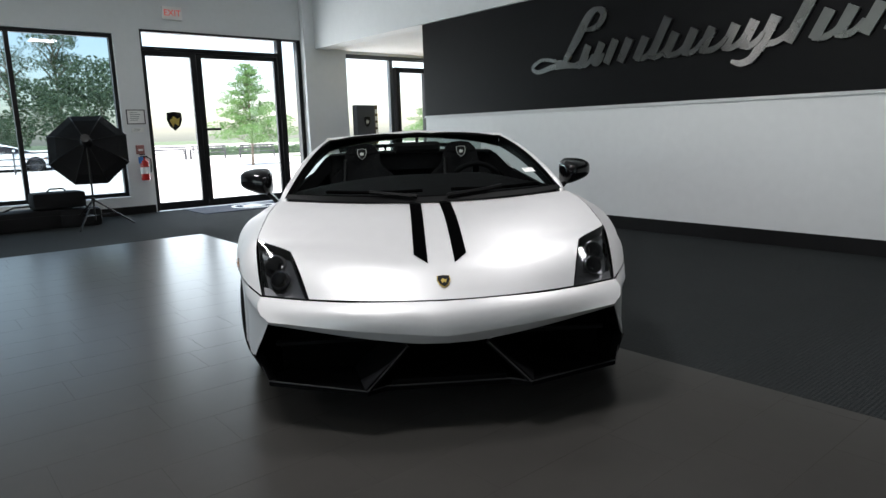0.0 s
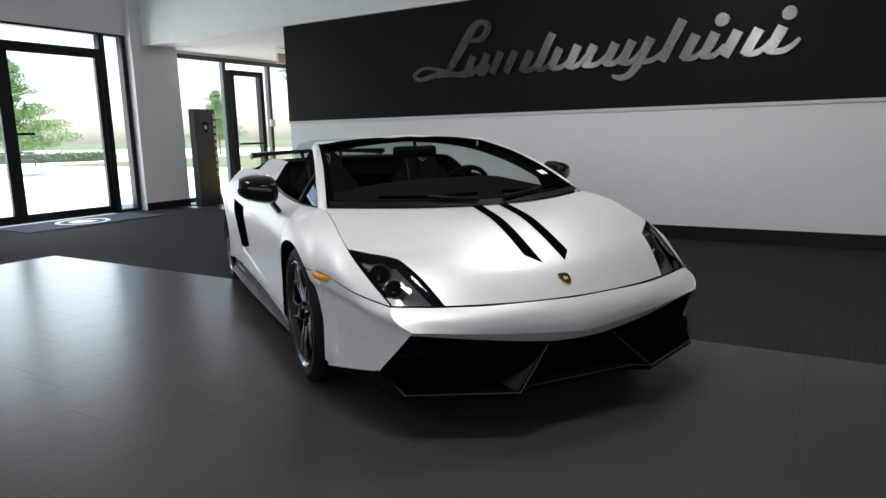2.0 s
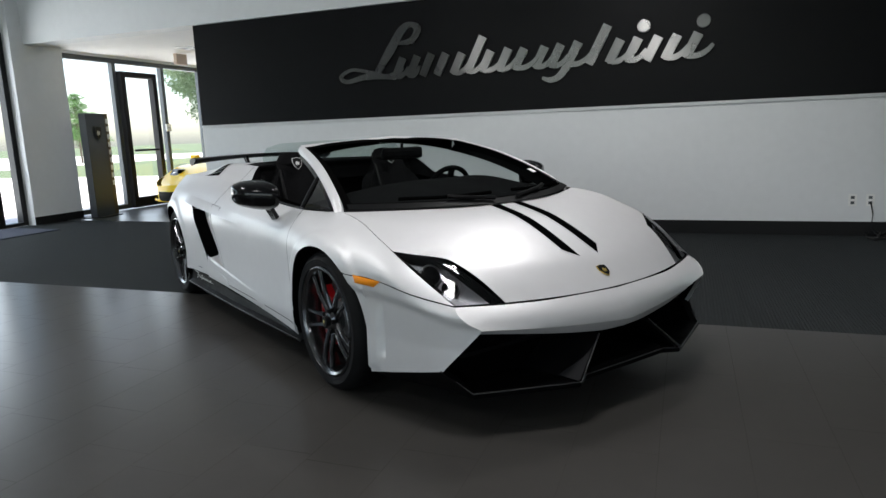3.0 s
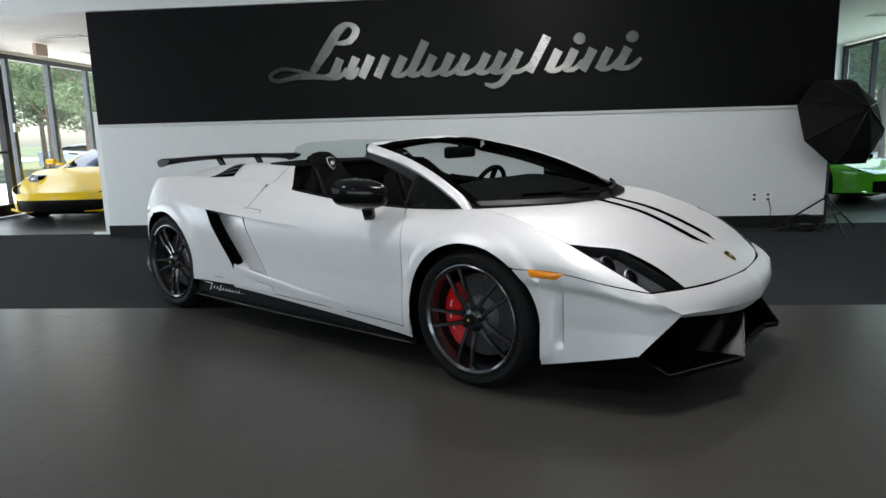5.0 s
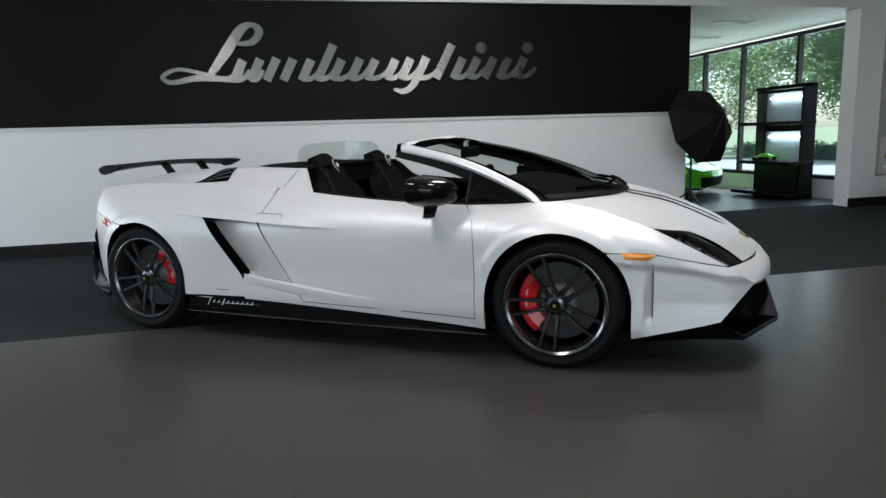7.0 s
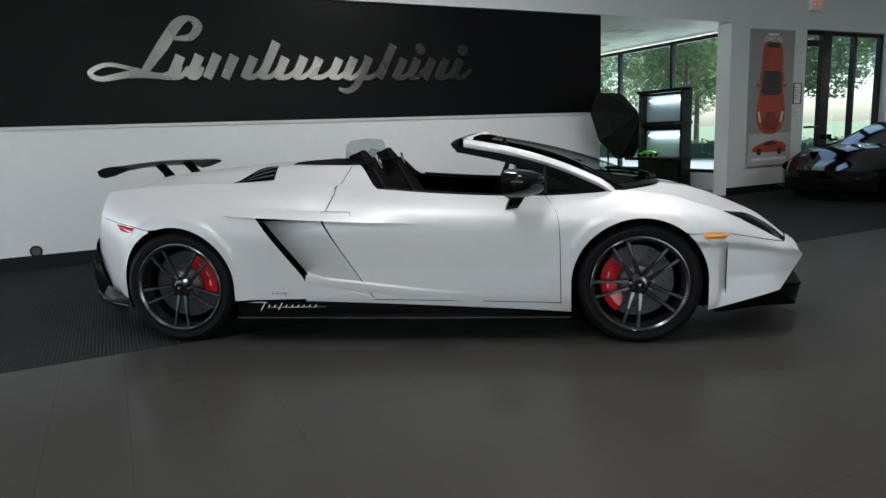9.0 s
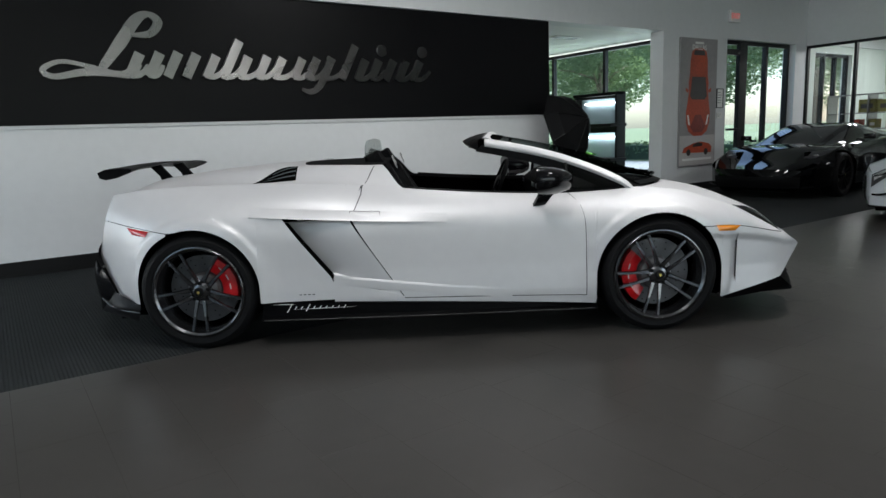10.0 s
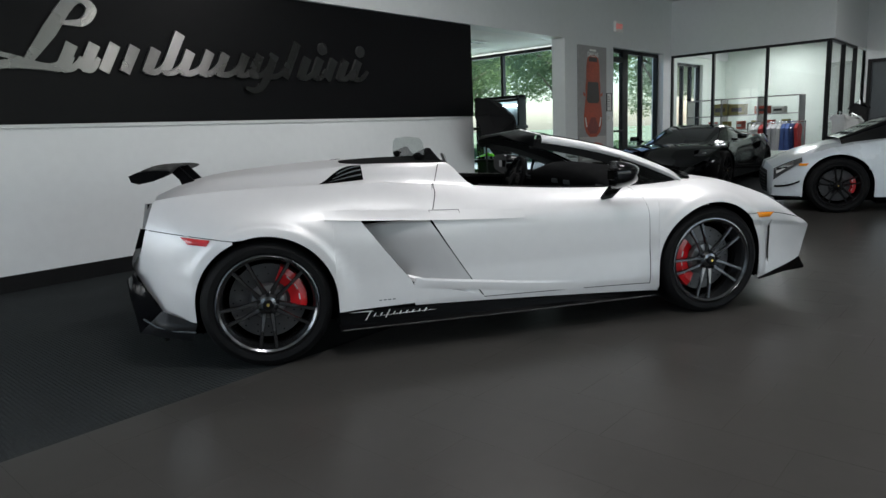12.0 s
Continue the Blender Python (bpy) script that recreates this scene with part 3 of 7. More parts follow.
        for k in (-1, 0, 1):
            a = a0 + radians(20 * k)
            part("caliper_script_bar", boxes((-0.003, 0.003, w - 0.078, w - 0.070, -0.016, 0.016), m=Matrix.Translation(((dr - 0.035) * math.cos(a), 0, (dr - 0.035) * math.sin(a))) @ Euler((0, -a, 0)).to_matrix().to_4x4()), SILVER, cal)
    part("wheel_backing", lathe([(0.0, -w + 0.03), (rim - 0.02, -w + 0.03), (rim - 0.02, -w + 0.035), (0.0, -w + 0.035)], 24, "y"), VOID, wheel)
    return wheel


# ---- the white spyder ----
CAR = pose(-3.731, 2.876, 0, 0, 0, -34.66)
car = thing("sports_car", CAR, "low pearl white open-top sports car with black stripes and dark wheels", "car")
AF, AR, RW = (1.28, 0.325), (-1.28, 0.33), 0.352


def z_shoulder(x):
    return pl(x, (-1.93, 0.845), (-1.78, 0.872), (-1.6, 0.893), (-1.3, 0.905), (-1.0, 0.905), (-0.54, 0.888), (-0.28, 0.864), (0.25, 0.815), (0.74, 0.79), (1.05, 0.796), (1.22, 0.806), (1.44, 0.777), (1.6, 0.727), (1.715, 0.686), (1.9, 0.590), (2.04, 0.512))


def y_shoulder(x):
    return pl(x, (-1.93, 0.60), (-1.78, 0.69), (-1.5, 0.735), (-1.0, 0.755), (-0.54, 0.755), (-0.28, 0.735), (0.25, 0.765), (0.74, 0.765), (1.1, 0.745), (1.3, 0.755), (1.715, 0.781), (1.9, 0.752), (2.04, 0.717))


def y_wide(x):
    return pl(x, (-1.97, 0.62), (-1.85, 0.735), (-1.65, 0.86), (-1.45, 0.925), (-1.2, 0.945), (-0.9, 0.94), (-0.5, 0.915), (0.0, 0.897), (0.5, 0.89), (0.88, 0.897), (1.1, 0.925), (1.3, 0.935), (1.5, 0.905), (1.72, 0.862), (1.9, 0.815), (2.02, 0.772), (2.15, 0.695))


def deck_z(x, y):
    zs, ys = z_shoulder(x), y_shoulder(x)
    zc = pl(x, (-1.93, 0.86), (-1.7, 0.925), (-1.44, 0.958), (-1.07, 0.978), (-0.7, 0.988), (-0.3, 0.985))
    a = min(1, max(0, (ys - abs(y)) / pl(x, (-1.9, 0.5), (-1.4, 0.40), (-0.9, 0.16), (-0.3, 0.15))))
    return zs + (zc - zs) * a * a * (3 - 2 * a) + 0.004 * math.sin(math.pi * a)


def z_sill(x):
    return pl(x, (-1.0, 0.262), (-0.5, 0.248), (0.3, 0.21), (0.93, 0.178))


def arch(x, foot):
    """Bottom edge of the body side, with the wheel openings cut out."""
    for cx, cz in (AF, AR):
        if abs(x - cx) < RW:
            return max(foot, cz + math.sqrt(RW * RW - (x - cx) ** 2))
    return foot


def crease_z(x):
    return pl(x, (-1.0, 0.738), (-0.42, 0.697), (0.2, 0.662), (0.9, 0.62))


def side_y(x, z):
    """Half width of the body at a place and height."""
    zs, ys, w = z_shoulder(x), y_shoulder(x), y_wide(x)
    zm = min(0.60, zs - 0.06)
    if z >= zm:
        s = (zs - z) / (zs - zm)
        y = w - (w - ys) * max(0.0, 1 - s) ** pl(x, (-1.2, 2.3), (-0.5, 2.0), (-0.1, 2.7), (0.7, 2.7), (1.3, 2.4), (1.9, 1.5))
    else:
        q = (zm - z) / 0.45
        y = w - 0.018 * q * q
        if -0.95 < x < 0.95 and z < 0.42:
            y += 0.012 * (1 - abs(z - 0.26) / 0.16) if z > 0.1 else 0
    # raised lip round the wheel openings
    for cx, cz in (AF, AR):
        d = math.hypot(x - cx, z - cz)
        if z > 0.2 and d < RW + 0.11:
            k = min(1, max(0, (d - RW - 0.04) / 0.035))
            y += 0.012 * (1 - k * k * (3 - 2 * k))
    # ledge along the bumper side
    if x > 1.56 and z < 0.56:
        zl = pl(x, (1.6, 0.540), (1.9, 0.505), (2.12, 0.455))
        y -= 0.014 * min(1, max(0, (zl - z) / 0.02)) * min(1, max(0, (z - 0.2) / 0.15))
    # fold above the feature line on door and quarter
    if -1.0 < x < 0.25:
        d = z - crease_z(x)
        if 0 <= d < 0.06:
            y += 0.010 * (1 - d / 0.06) * min(1, (0.25 - x) / 0.35) * min(1, (x + 1.0) / 0.15)
    return y


def arch_xs(lo, hi, n=10):
    xs = set(steps(max(2, int((hi - lo) / 0.05)), lo, hi))
    for cx, _ in (AF, AR):
        for k in range(-18, 19):
            x = cx + RW * math.sin(math.pi / 2 * k / 18)
            if lo < x < hi:
                xs.add(x)
        for e in (cx - RW - 1e-4, cx + RW + 1e-4):
            if lo < e < hi:
                xs.add(e)
    return sorted(xs)


def side_patch(name, lo, hi, zb, zt, s, material=None, ends=None, nt=16, inset=0.0, label="", parent=None, push=None, fine=True, pin=None, extra=()):
    """A body side panel between lo and hi, from zb(x) to zt(x); ends(t) gives sloping ends."""
    us = sorted(set(arch_xs(lo, hi)) | set(extra)) if fine else steps(24, lo, hi)

    def fn(u, t):
        x = u
        if ends:
            a, b = ends(t)
            x = a + (b - a) * (u - lo) / (hi - lo)
            if pin is not None:
                x = u if u <= pin else pin + (b - pin) * (u - pin) / (hi - pin)
                x += (a - lo) * max(0, 1 - (u - lo) / 0.3)
        z = zb(x) + (zt(x) - zb(x)) * t
        y = side_y(x, z) - inset
        if push:
            y -= push(x, z, t)
        return (x, y, z)
    return part(name, mirror(sheet(fn, us, steps(nt)), s), material or PEARL, parent or car, label, smooth=True, sharp=40)


def door_ends(t):
    return (pl(t, (0, -0.135), (0.72, -0.416), (0.80, -0.416), (1, -0.362)), pl(t, (0, 0.872), (0.7, 0.868), (0.9, 0.846), (1, 0.795)))


def door_foot(x):
    return pl(x, (-0.45, 0.262), (-0.13, 0.254), (0.88, 0.229))


GAP = 0.004


def split_front(x):
    return pl(x, (1.5, 0.590), (1.72, 0.582), (2.04, 0.513))


def split_rear(x):
    return pl(x, (-1.95, 0.735), (-1.84, 0.728), (-1.42, 0.664))


def tail_x(z):
    """Rear edge of the bumper side."""
    return pl(z, (0.30, -1.775), (0.37, -1.815), (0.44, -1.875), (0.515, -1.925), (0.56, -1.922), (0.63, -1.88), (0.735, -1.845))


def slant(z):
    return pl(z, (0.372, -0.527), (0.71, -0.79))


def door_rear(z):
    return pl(z, (0.25, -0.135), (0.69, -0.418), (0.70, -0.418), (0.83, -0.366))


for s in (1, -1):
    # front wing
    def wing_foot(x):
        if x > 1.28 and split_front(x) > arch(x, 0):
            return split_front(x)
        return arch(x, z_sill(x))
    side_patch("front_wing", 0.875, 2.038, wing_foot, z_shoulder, s, ends=lambda t: (door_ends(t)[1] + GAP, 2.038), nt=18)
    # bumper side
    def flute(x, z, t):
        k = min(1, max(0, (x - 1.685) / 0.036)) if x < 1.7245 else 0.0
        return 0.019 * k * min(1, max(0, (z - 0.262) / 0.02)) * min(1, max(0, (0.535 - z) / 0.05))
    side_patch("bumper_side", 1.52, 2.04, lambda x: arch(x, pl(x, (1.6, 0.172), (2.02, 0.262))), lambda x: max(split_front(x) - GAP, arch(x, 0)), s,
               ends=lambda t: (1.52, 2.016 + 0.138 * t / 0.7 if t < 0.7 else 2.154 - 0.109 * (t - 0.7) / 0.3), nt=28, pin=1.76, push=flute, extra=(1.685, 1.70, 1.711, 1.723, 1.7255))
    # door, with the sill strip under it
    door_part = side_patch("door", -0.42, 0.872, door_foot, z_shoulder, s, ends=door_ends, nt=30, label="closed door")
    hx = -0.36
    part("door_handle", mirror(patch4((hx - 0.06, side_y(hx - 0.06, 0.742) + 0.003, 0.742), (hx + 0.10, side_y(hx + 0.1, 0.736) + 0.003, 0.736), (hx + 0.105, side_y(hx + 0.1, 0.698) + 0.003, 0.698), (hx - 0.05, side_y(hx - 0.05, 0.705) + 0.003, 0.705), (0, 0.004, 0)), s), PEARL, door_part, "flush handle plate", smooth=True)
    rim = [(hx - 0.062, 0.744), (hx + 0.102, 0.738), (hx + 0.108, 0.696), (hx - 0.052, 0.703), (hx - 0.062, 0.744)]
    part("handle_gap", mirror(tube([(x, side_y(x, z) + 0.003, z) for p, q in zip(rim, rim[1:]) for x, z in (mix(p, q, k / 5) for k in range(6))], 0.0013, 5), s), VOID, door_part)
    side_patch("sill", -0.14, 0.928, z_sill, lambda x: door_foot(x) - GAP, s, nt=4)
    # rear quarter: upper, body behind the scoop, strip below it
    def quarter_foot(x):
        if x < -1.28 and split_rear(x) > arch(x, 0):
            return split_rear(x) + GAP
        return arch(x, 0.262)
    side_patch("rear_wing", -1.93, -0.42, lambda x: max(crease_z(x), quarter_foot(x) if x < -1.28 else 0), z_shoulder, s, ends=lambda t: (-1.845 + 0.045 * t, pl(t, (0, -0.422), (1, -0.368))), pin=-0.9, nt=12)
    side_patch("rear_wing_side", -1.93, -0.53, quarter_foot, lambda x: max(crease_z(x), quarter_foot(x)), s, ends=lambda t: (-1.845, slant(0.262 + 0.45 * t) if t > 0.25 else -0.527), pin=-0.9, nt=14)
    side_patch("rear_sill", -0.53, -0.14, lambda x: z_sill(x), lambda x: pl(x, (-0.53, 0.372), (-0.14, 0.262)), s, ends=lambda t: (-0.527, -0.138), nt=8)
    # scoop: falls inwards towards the slanted opening
    def scoop(u, t):
        zz = 0.374 + (0.702 - 0.374) * t - (0.112 * u * (1 - t))
        a, b = slant(max(zz, 0.372)) if t < 1 else slant(0.71), door_rear(zz) - GAP
        x = a + (b - a) * u
        edge = min(1, 22 * t, 22 * (1 - t))
        return (x, side_y(x, zz) - 0.085 * (1 - u) ** 1.15 * edge - 0.001, zz)
    part("side_scoop", mirror(sheet(scoop, steps(14), [0, 0.04] + steps(14, 0.08, 0.92) + [0.96, 1]), s), PEARL, car, smooth=True, sharp=30)

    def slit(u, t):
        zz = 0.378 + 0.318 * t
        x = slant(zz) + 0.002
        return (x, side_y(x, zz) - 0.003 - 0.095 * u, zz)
    # black sheet closes the slit and stands for its inner shade
    part("scoop_opening", mirror(sheet(slit, steps(3), steps(10)), s), VOID, car, "air intake, its shade painted black")
    def fold(u, v):
        x = -0.97 + 1.08 * u
        k = math.sin(math.pi * min(1, 0.04 + u * 1.1)) ** 0.6 if u < 0.95 else 0.0
        z = crease_z(x) + (0.05, 0.012, 0.0, -0.003)[v]
        return (x, side_y(x, z) + (0.0005, 0.011 * k, 0.013 * k, 0.0005)[v] + 0.0008, z)
    part("feature_fold", mirror(sheet(fold, steps(30), (0, 1, 2, 3)), s), PEARL, car, smooth=True, sharp=30)
    # lower fold running from the scoop across the door
    def low_fold(u, v):
        x = -0.52 + 0.98 * u
        k = 0.6 * min(1, u / 0.12) * min(1, (1 - u) / 0.5)
        z = pl(x, (-0.53, 0.389), (-0.377, 0.367), (-0.128, 0.335), (0.123, 0.304), (0.44, 0.276)) + (0.010, 0.0, -0.004, -0.045)[v]
        return (x, side_y(x, z) + (0.0006, 0.011 * k, 0.012 * k, 0.0006)[v] + 0.0006, z)
    part("lower_fold", mirror(sheet(low_fold, steps(30), (0, 1, 2, 3)), s), PEARL, car, smooth=True, sharp=25)

    def seam(u, v):
        if v < 0.6:
            z = 0.70 + (z_shoulder(-0.366) - 0.702) * v / 0.6
            x = door_rear(z)
            return (x + 0.005 * u, side_y(x, z) + 0.0012, z)
        y = y_shoulder(-0.36) - 0.12 * (v - 0.6) / 0.4
        x = -0.362 + 0.06 * (v - 0.6) / 0.4
        return (x + 0.005 * u, y, deck_z(x, y) + 0.0014)
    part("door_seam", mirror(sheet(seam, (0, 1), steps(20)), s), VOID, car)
    # rear bumper side
    side_patch("rear_bumper_side", -1.95, -1.42, lambda x: arch(x, pl(x, (-1.95, 0.33), (-1.63, 0.262))), lambda x: max(split_rear(x), arch(x, 0)), s, nt=16, pin=-1.43,
               ends=lambda t: (tail_x(0.33 + 0.405 * t), -1.42))
    # black inner sheets that paint the shade behind the panel gaps
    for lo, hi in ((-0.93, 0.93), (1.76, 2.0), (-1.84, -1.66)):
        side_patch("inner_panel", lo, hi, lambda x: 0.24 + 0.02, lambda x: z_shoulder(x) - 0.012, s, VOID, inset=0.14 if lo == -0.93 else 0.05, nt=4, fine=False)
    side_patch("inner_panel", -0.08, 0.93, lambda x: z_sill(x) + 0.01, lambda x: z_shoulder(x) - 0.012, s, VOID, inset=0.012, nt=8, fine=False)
    # wheel opening liners
    for cx, cz in (AF, AR):
        def liner(a, d, cx=cx, cz=cz):
            th = math.pi * (-0.12 + 1.24 * a)
            x, z = cx + (RW + 0.001) * math.cos(th), cz + (RW + 0.001) * math.sin(th)
            outer = side_y(x, max(z, 0.2)) - 0.002
            return (x, 0.55 + (outer - 0.55) * d, z)
        part("arch_liner", mirror(sheet(liner, steps(28), (0, 0.9, 1)), s), VOID, car, smooth=True)
        part("arch_back", mirror(boxes((cx - 0.36, cx + 0.36, 0.53, 0.55, 0.14, cz + 0.36)), s), VOID, car)
    # side skirt
    def skirt(u, v):
        x = -0.93 + 1.87 * u
        top, foot = z_sill(x) + 0.004, pl(x, (-0.93, 0.158), (0.93, 0.142))
        prof = ((0.0, top - 0.001, -0.025), (0.15, top - 0.012, 0.012), (0.55, foot + 0.022, 0.022), (0.8, foot + 0.008, 0.045), (0.9, foot, 0.043), (1.0, foot - 0.004, -0.1))
        z, dy = pl(v, *((p[0], p[1]) for p in prof)), pl(v, *((p[0], p[2]) for p in prof))
        return (x, pl(x, (-0.93, 0.905), (0.0, 0.885), (0.93, 0.84)) + dy, z)
    sk = part("side_skirt", mirror(sheet(skirt, steps(20), (0, 0.15, 0.35, 0.55, 0.7, 0.8, 0.86, 0.9, 1.0)), s), CARBON, car, "black carbon side skirt", smooth=True)
    # thin tube, paler than the skirt, along its lower edge
    part("skirt_edge", mirror(tube([(x, pl(x, (-0.93, 0.905), (0.0, 0.885), (0.93, 0.84)) + 0.0465, pl(x, (-0.93, 0.158), (0.93, 0.142)) + 0.004) for x in steps(12, -0.92, 0.92)], 0.0035, 6), s), SKIRT_LIP, sk)
    # unreadable script on the skirt as thin slanted bars with one long stroke
    for k in range(10):
        x = -0.78 + 0.034 * k
        h = (0.048, 0.017, 0.016, 0.040, 0.015, 0.016, 0.014, 0.014, 0.012, 0.018)[k]
        part("script_bar", mirror(prism([(-0.3 * h - 0.003, -h / 2), (-0.3 * h + 0.002, -h / 2), (0.3 * h + 0.003, h / 2), (0.3 * h - 0.002, h / 2)], 0.0015, m=Matrix.Translation((x, 0.9235, 0.222)) @ Euler((radians(90), 0, 0)).to_matrix().to_4x4() @ pose(0, 0, -0.001)), s), PAPER, sk)
    part("script_bar", mirror(prism([(-0.88, 0.2450), (-0.77, 0.2415), (-0.75, 0.2440), (-0.80, 0.2470)], 0.0015, m=Matrix.Translation((0, 0.9235, 0)) @ Euler((radians(90), 0, 0)).to_matrix().to_4x4() @ pose(0, 0, -0.001)), s), PAPER, sk)
    part("script_bar", mirror(prism([(-0.76, 0.2140), (-0.58, 0.2155), (-0.41, 0.2180), (-0.58, 0.2180)], 0.0015, m=Matrix.Translation((0, 0.9235, 0)) @ Euler((radians(90), 0, 0)).to_matrix().to_4x4() @ pose(0, 0, -0.001)), s), PAPER, sk)
    for k in range(4):
        part("model_mark_bar", mirror(boxes((-0.72 + 0.024 * k, -0.705 + 0.024 * k, side_y(-0.7, 0.29) - 0.001, side_y(-0.7, 0.29) + 0.0012, 0.295, 0.300)), s), GREY_FRAME, sk)
    # marker lamps
    part("side_marker", mirror(patch4((1.582, side_y(1.582, 0.589) + 0.002, 0.592), (1.737, side_y(1.737, 0.580) + 0.003, 0.581), (1.70, side_y(1.70, 0.555) + 0.004, 0.553), (1.60, side_y(1.60, 0.56) + 0.004, 0.560), (0, 0.006, 0)), s), AMBER, car, "amber front marker lamp", smooth=True)
    part("rear_marker", mirror(patch4((-1.67, side_y(-1.67, 0.695) + 0.003, 0.698), (-1.525, side_y(-1.525, 0.675) + 0.003, 0.677), (-1.545, side_y(-1.545, 0.645) + 0.003, 0.648), (-1.635, side_y(-1.635, 0.66) + 0.003, 0.66), (0, 0.006, 0)), s), RED_LENS, car, "red rear marker lamp", smooth=True)
    # throat of the flute, its shade painted as a black sheet
    part("bumper_slot", mirror(sheet(lambda u, v: (1.7234, side_y(1.7234, 0.285 + 0.21 * v) - 0.020 + 0.018 * u, 0.285 + 0.21 * v), (0, 1), steps(10)), s), VOID, car)
    # headlamp: dark housing, projector, light strip, clear cover
    tout, tin, bin_, bout = (1.718, 0.777, 0.688), (1.868, 0.622, 0.655), (2.106, 0.530, 0.505), (2.036, 0.714, 0.514)
    lamp_box = part("headlamp", mirror(patch4(*[(x - 0.015, y, z - 0.045) for x, y, z in (tout, tin, bin_, bout)], (0, 0, -0.03)), s), LAMP_GREY, car, "clear-covered dark headlamp", smooth=True)
    part("lamp_rim", mirror(join(*[patch4(p, q, (q[0] - 0.015, q[1], q[2] - 0.045), (p[0] - 0.015, p[1], p[2] - 0.045), n=2) for p, q in ((tout, tin), (tin, bin_), (bin_, bout), (bout, tout))]), s), SATIN_BLACK, lamp_box)
    for px, py, pz, r in ((1.838, 0.690, 0.590, 0.040), (1.925, 0.660, 0.546, 0.034)):
        m = Matrix.Translation((px, py, pz)) @ Euler((0, radians(62), radians(12))).to_matrix().to_4x4()
        part("projector", mirror(lathe([(0.0, r * 0.35), (r * 0.5, r * 0.28), (r * 0.78, 0.0), (r * 0.8, 0.01), (r, 0.012), (r * 1.02, -0.02)], 24, m=m), s), GLOSS_BLACK, lamp_box, "round projector lens", smooth=True)
        part("lens_ring", mirror(lathe([(r * 0.98, 0.006), (r * 1.06, 0.014), (r * 1.18, 0.010), (r * 1.2, -0.004)], 24, m=m, closed=True), s), LENS_RING, lamp_box, "bright ring round the lens", smooth=True)
    for k in range(4):
        a = mix((1.80, 0.755, 0.612), (2.015, 0.705, 0.498), k / 3.4)
        part("light_strip", mirror(boxes((-0.016, 0.016, -0.004, 0.004, -0.004, 0.004), bevel=0.002, m=Matrix.Translation(a)), s), RIM_EDGE, lamp_box)
    corner = [mix(mix(bout, tout, up), mix(bin_, tin, up), along) for along, up in ((0.05, 0.03), (0.34, 0.03), (0.22, 0.15), (0.05, 0.17))]
    part("lamp_reflector", mirror(patch4(*[(x, y, z - 0.008) for x, y, z in corner], n=3), s), LENS_RING, lamp_box, "bright corner reflector", smooth=True)
    corner = [mix(mix(bout, tout, up), mix(bin_, tin, up), along) for along, up in ((0.10, 0.80), (0.26, 0.78), (0.24, 0.70), (0.10, 0.72))]
    part("lamp_reflector", mirror(patch4(*[(x, y, z - 0.012) for x, y, z in corner], n=3), s), GREY_FRAME, lamp_box, smooth=True)
    cover = part("lamp_cover", mirror(patch4(tout, tin, bin_, bout, (0.012, 0.0, 0.014), 12), s), LAMP_GLASS, lamp_box, "clear cover", smooth=True)
    cover.visible_shadow = False
    # mirror on its stalk
    bm = bmesh.new()
    bmesh.ops.create_icosphere(bm, subdivisions=3, radius=1)
    for v in bm.verts:
        x, y, z = (math.copysign(abs(c) ** 0.55, c) for c in v.co)
        x = max(x, -0.3)
        v.co = (0.640 + 0.122 * x * (1 - 0.3 * y) - 0.035 * y, 0.962 + 0.096 * y, 0.874 + 0.074 * z * (1 - 0.22 * y) * (1 - 0.34 * max(0, x)) + 0.01 * y)
    mir = part("door_mirror", mirror(bm, s), GLOSS_BLACK, car, "gloss black door mirror", smooth=True, sharp=50)
    part("mirror_glass", mirror(boxes((0.601, 0.6035, 0.902, 1.000, 0.846, 0.900), bevel=0.001), s), MIRROR_GLASS, mir)
    stalk = [((0.635, 0.935, 0.825), (0.735, 0.935, 0.835)), ((0.615, 0.895, 0.785), (0.69, 0.895, 0.79)), ((0.59, 0.855, 0.728), (0.655, 0.855, 0.735))]
    part("mirror_stalk", mirror(sheet(lambda u, v: mix(stalk[round(v)][0], stalk[round(v)][1], u), (0, 0.5, 1), (0, 1, 2), 0.022), s), GLOSS_BLACK, mir)
    # wheels
    flip = Matrix.Identity(4) if s > 0 else Euler((0, 0, math.pi)).to_matrix().to_4x4()
    build_wheel(car, "front_wheel", Matrix.Translation((1.28, s * 0.79, 0.325)) @ flip, 0.325, 0.235, 0.25, caliper=radians(185 if s > 0 else -5), reach=49, turn=radians(65))
    build_wheel(car, "rear_wheel", Matrix.Translation((-1.28, s * 0.775, 0.33)) @ flip, 0.33, 0.295, 0.252, caliper=radians(25 if s > 0 else 155), reach=42, turn=radians(58))

# bonnet with stripes and badge
def hood_edge(v):
    x = 1.22 + (2.106 - 1.22) * v
    return x, y_shoulder(x) - 0.003 if x < 1.715 else (0.776 + (0.618 - 0.776) * (x - 1.715) / 0.153 if x < 1.868 else 0.618 + (0.526 - 0.618) * (x - 1.868) / 0.238), z_shoulder(x) if x < 1.715 else pl(x, (1.6, 0.729), (1.715, 0.686), (1.868, 0.655), (2.0, 0.588), (2.106, 0.506))


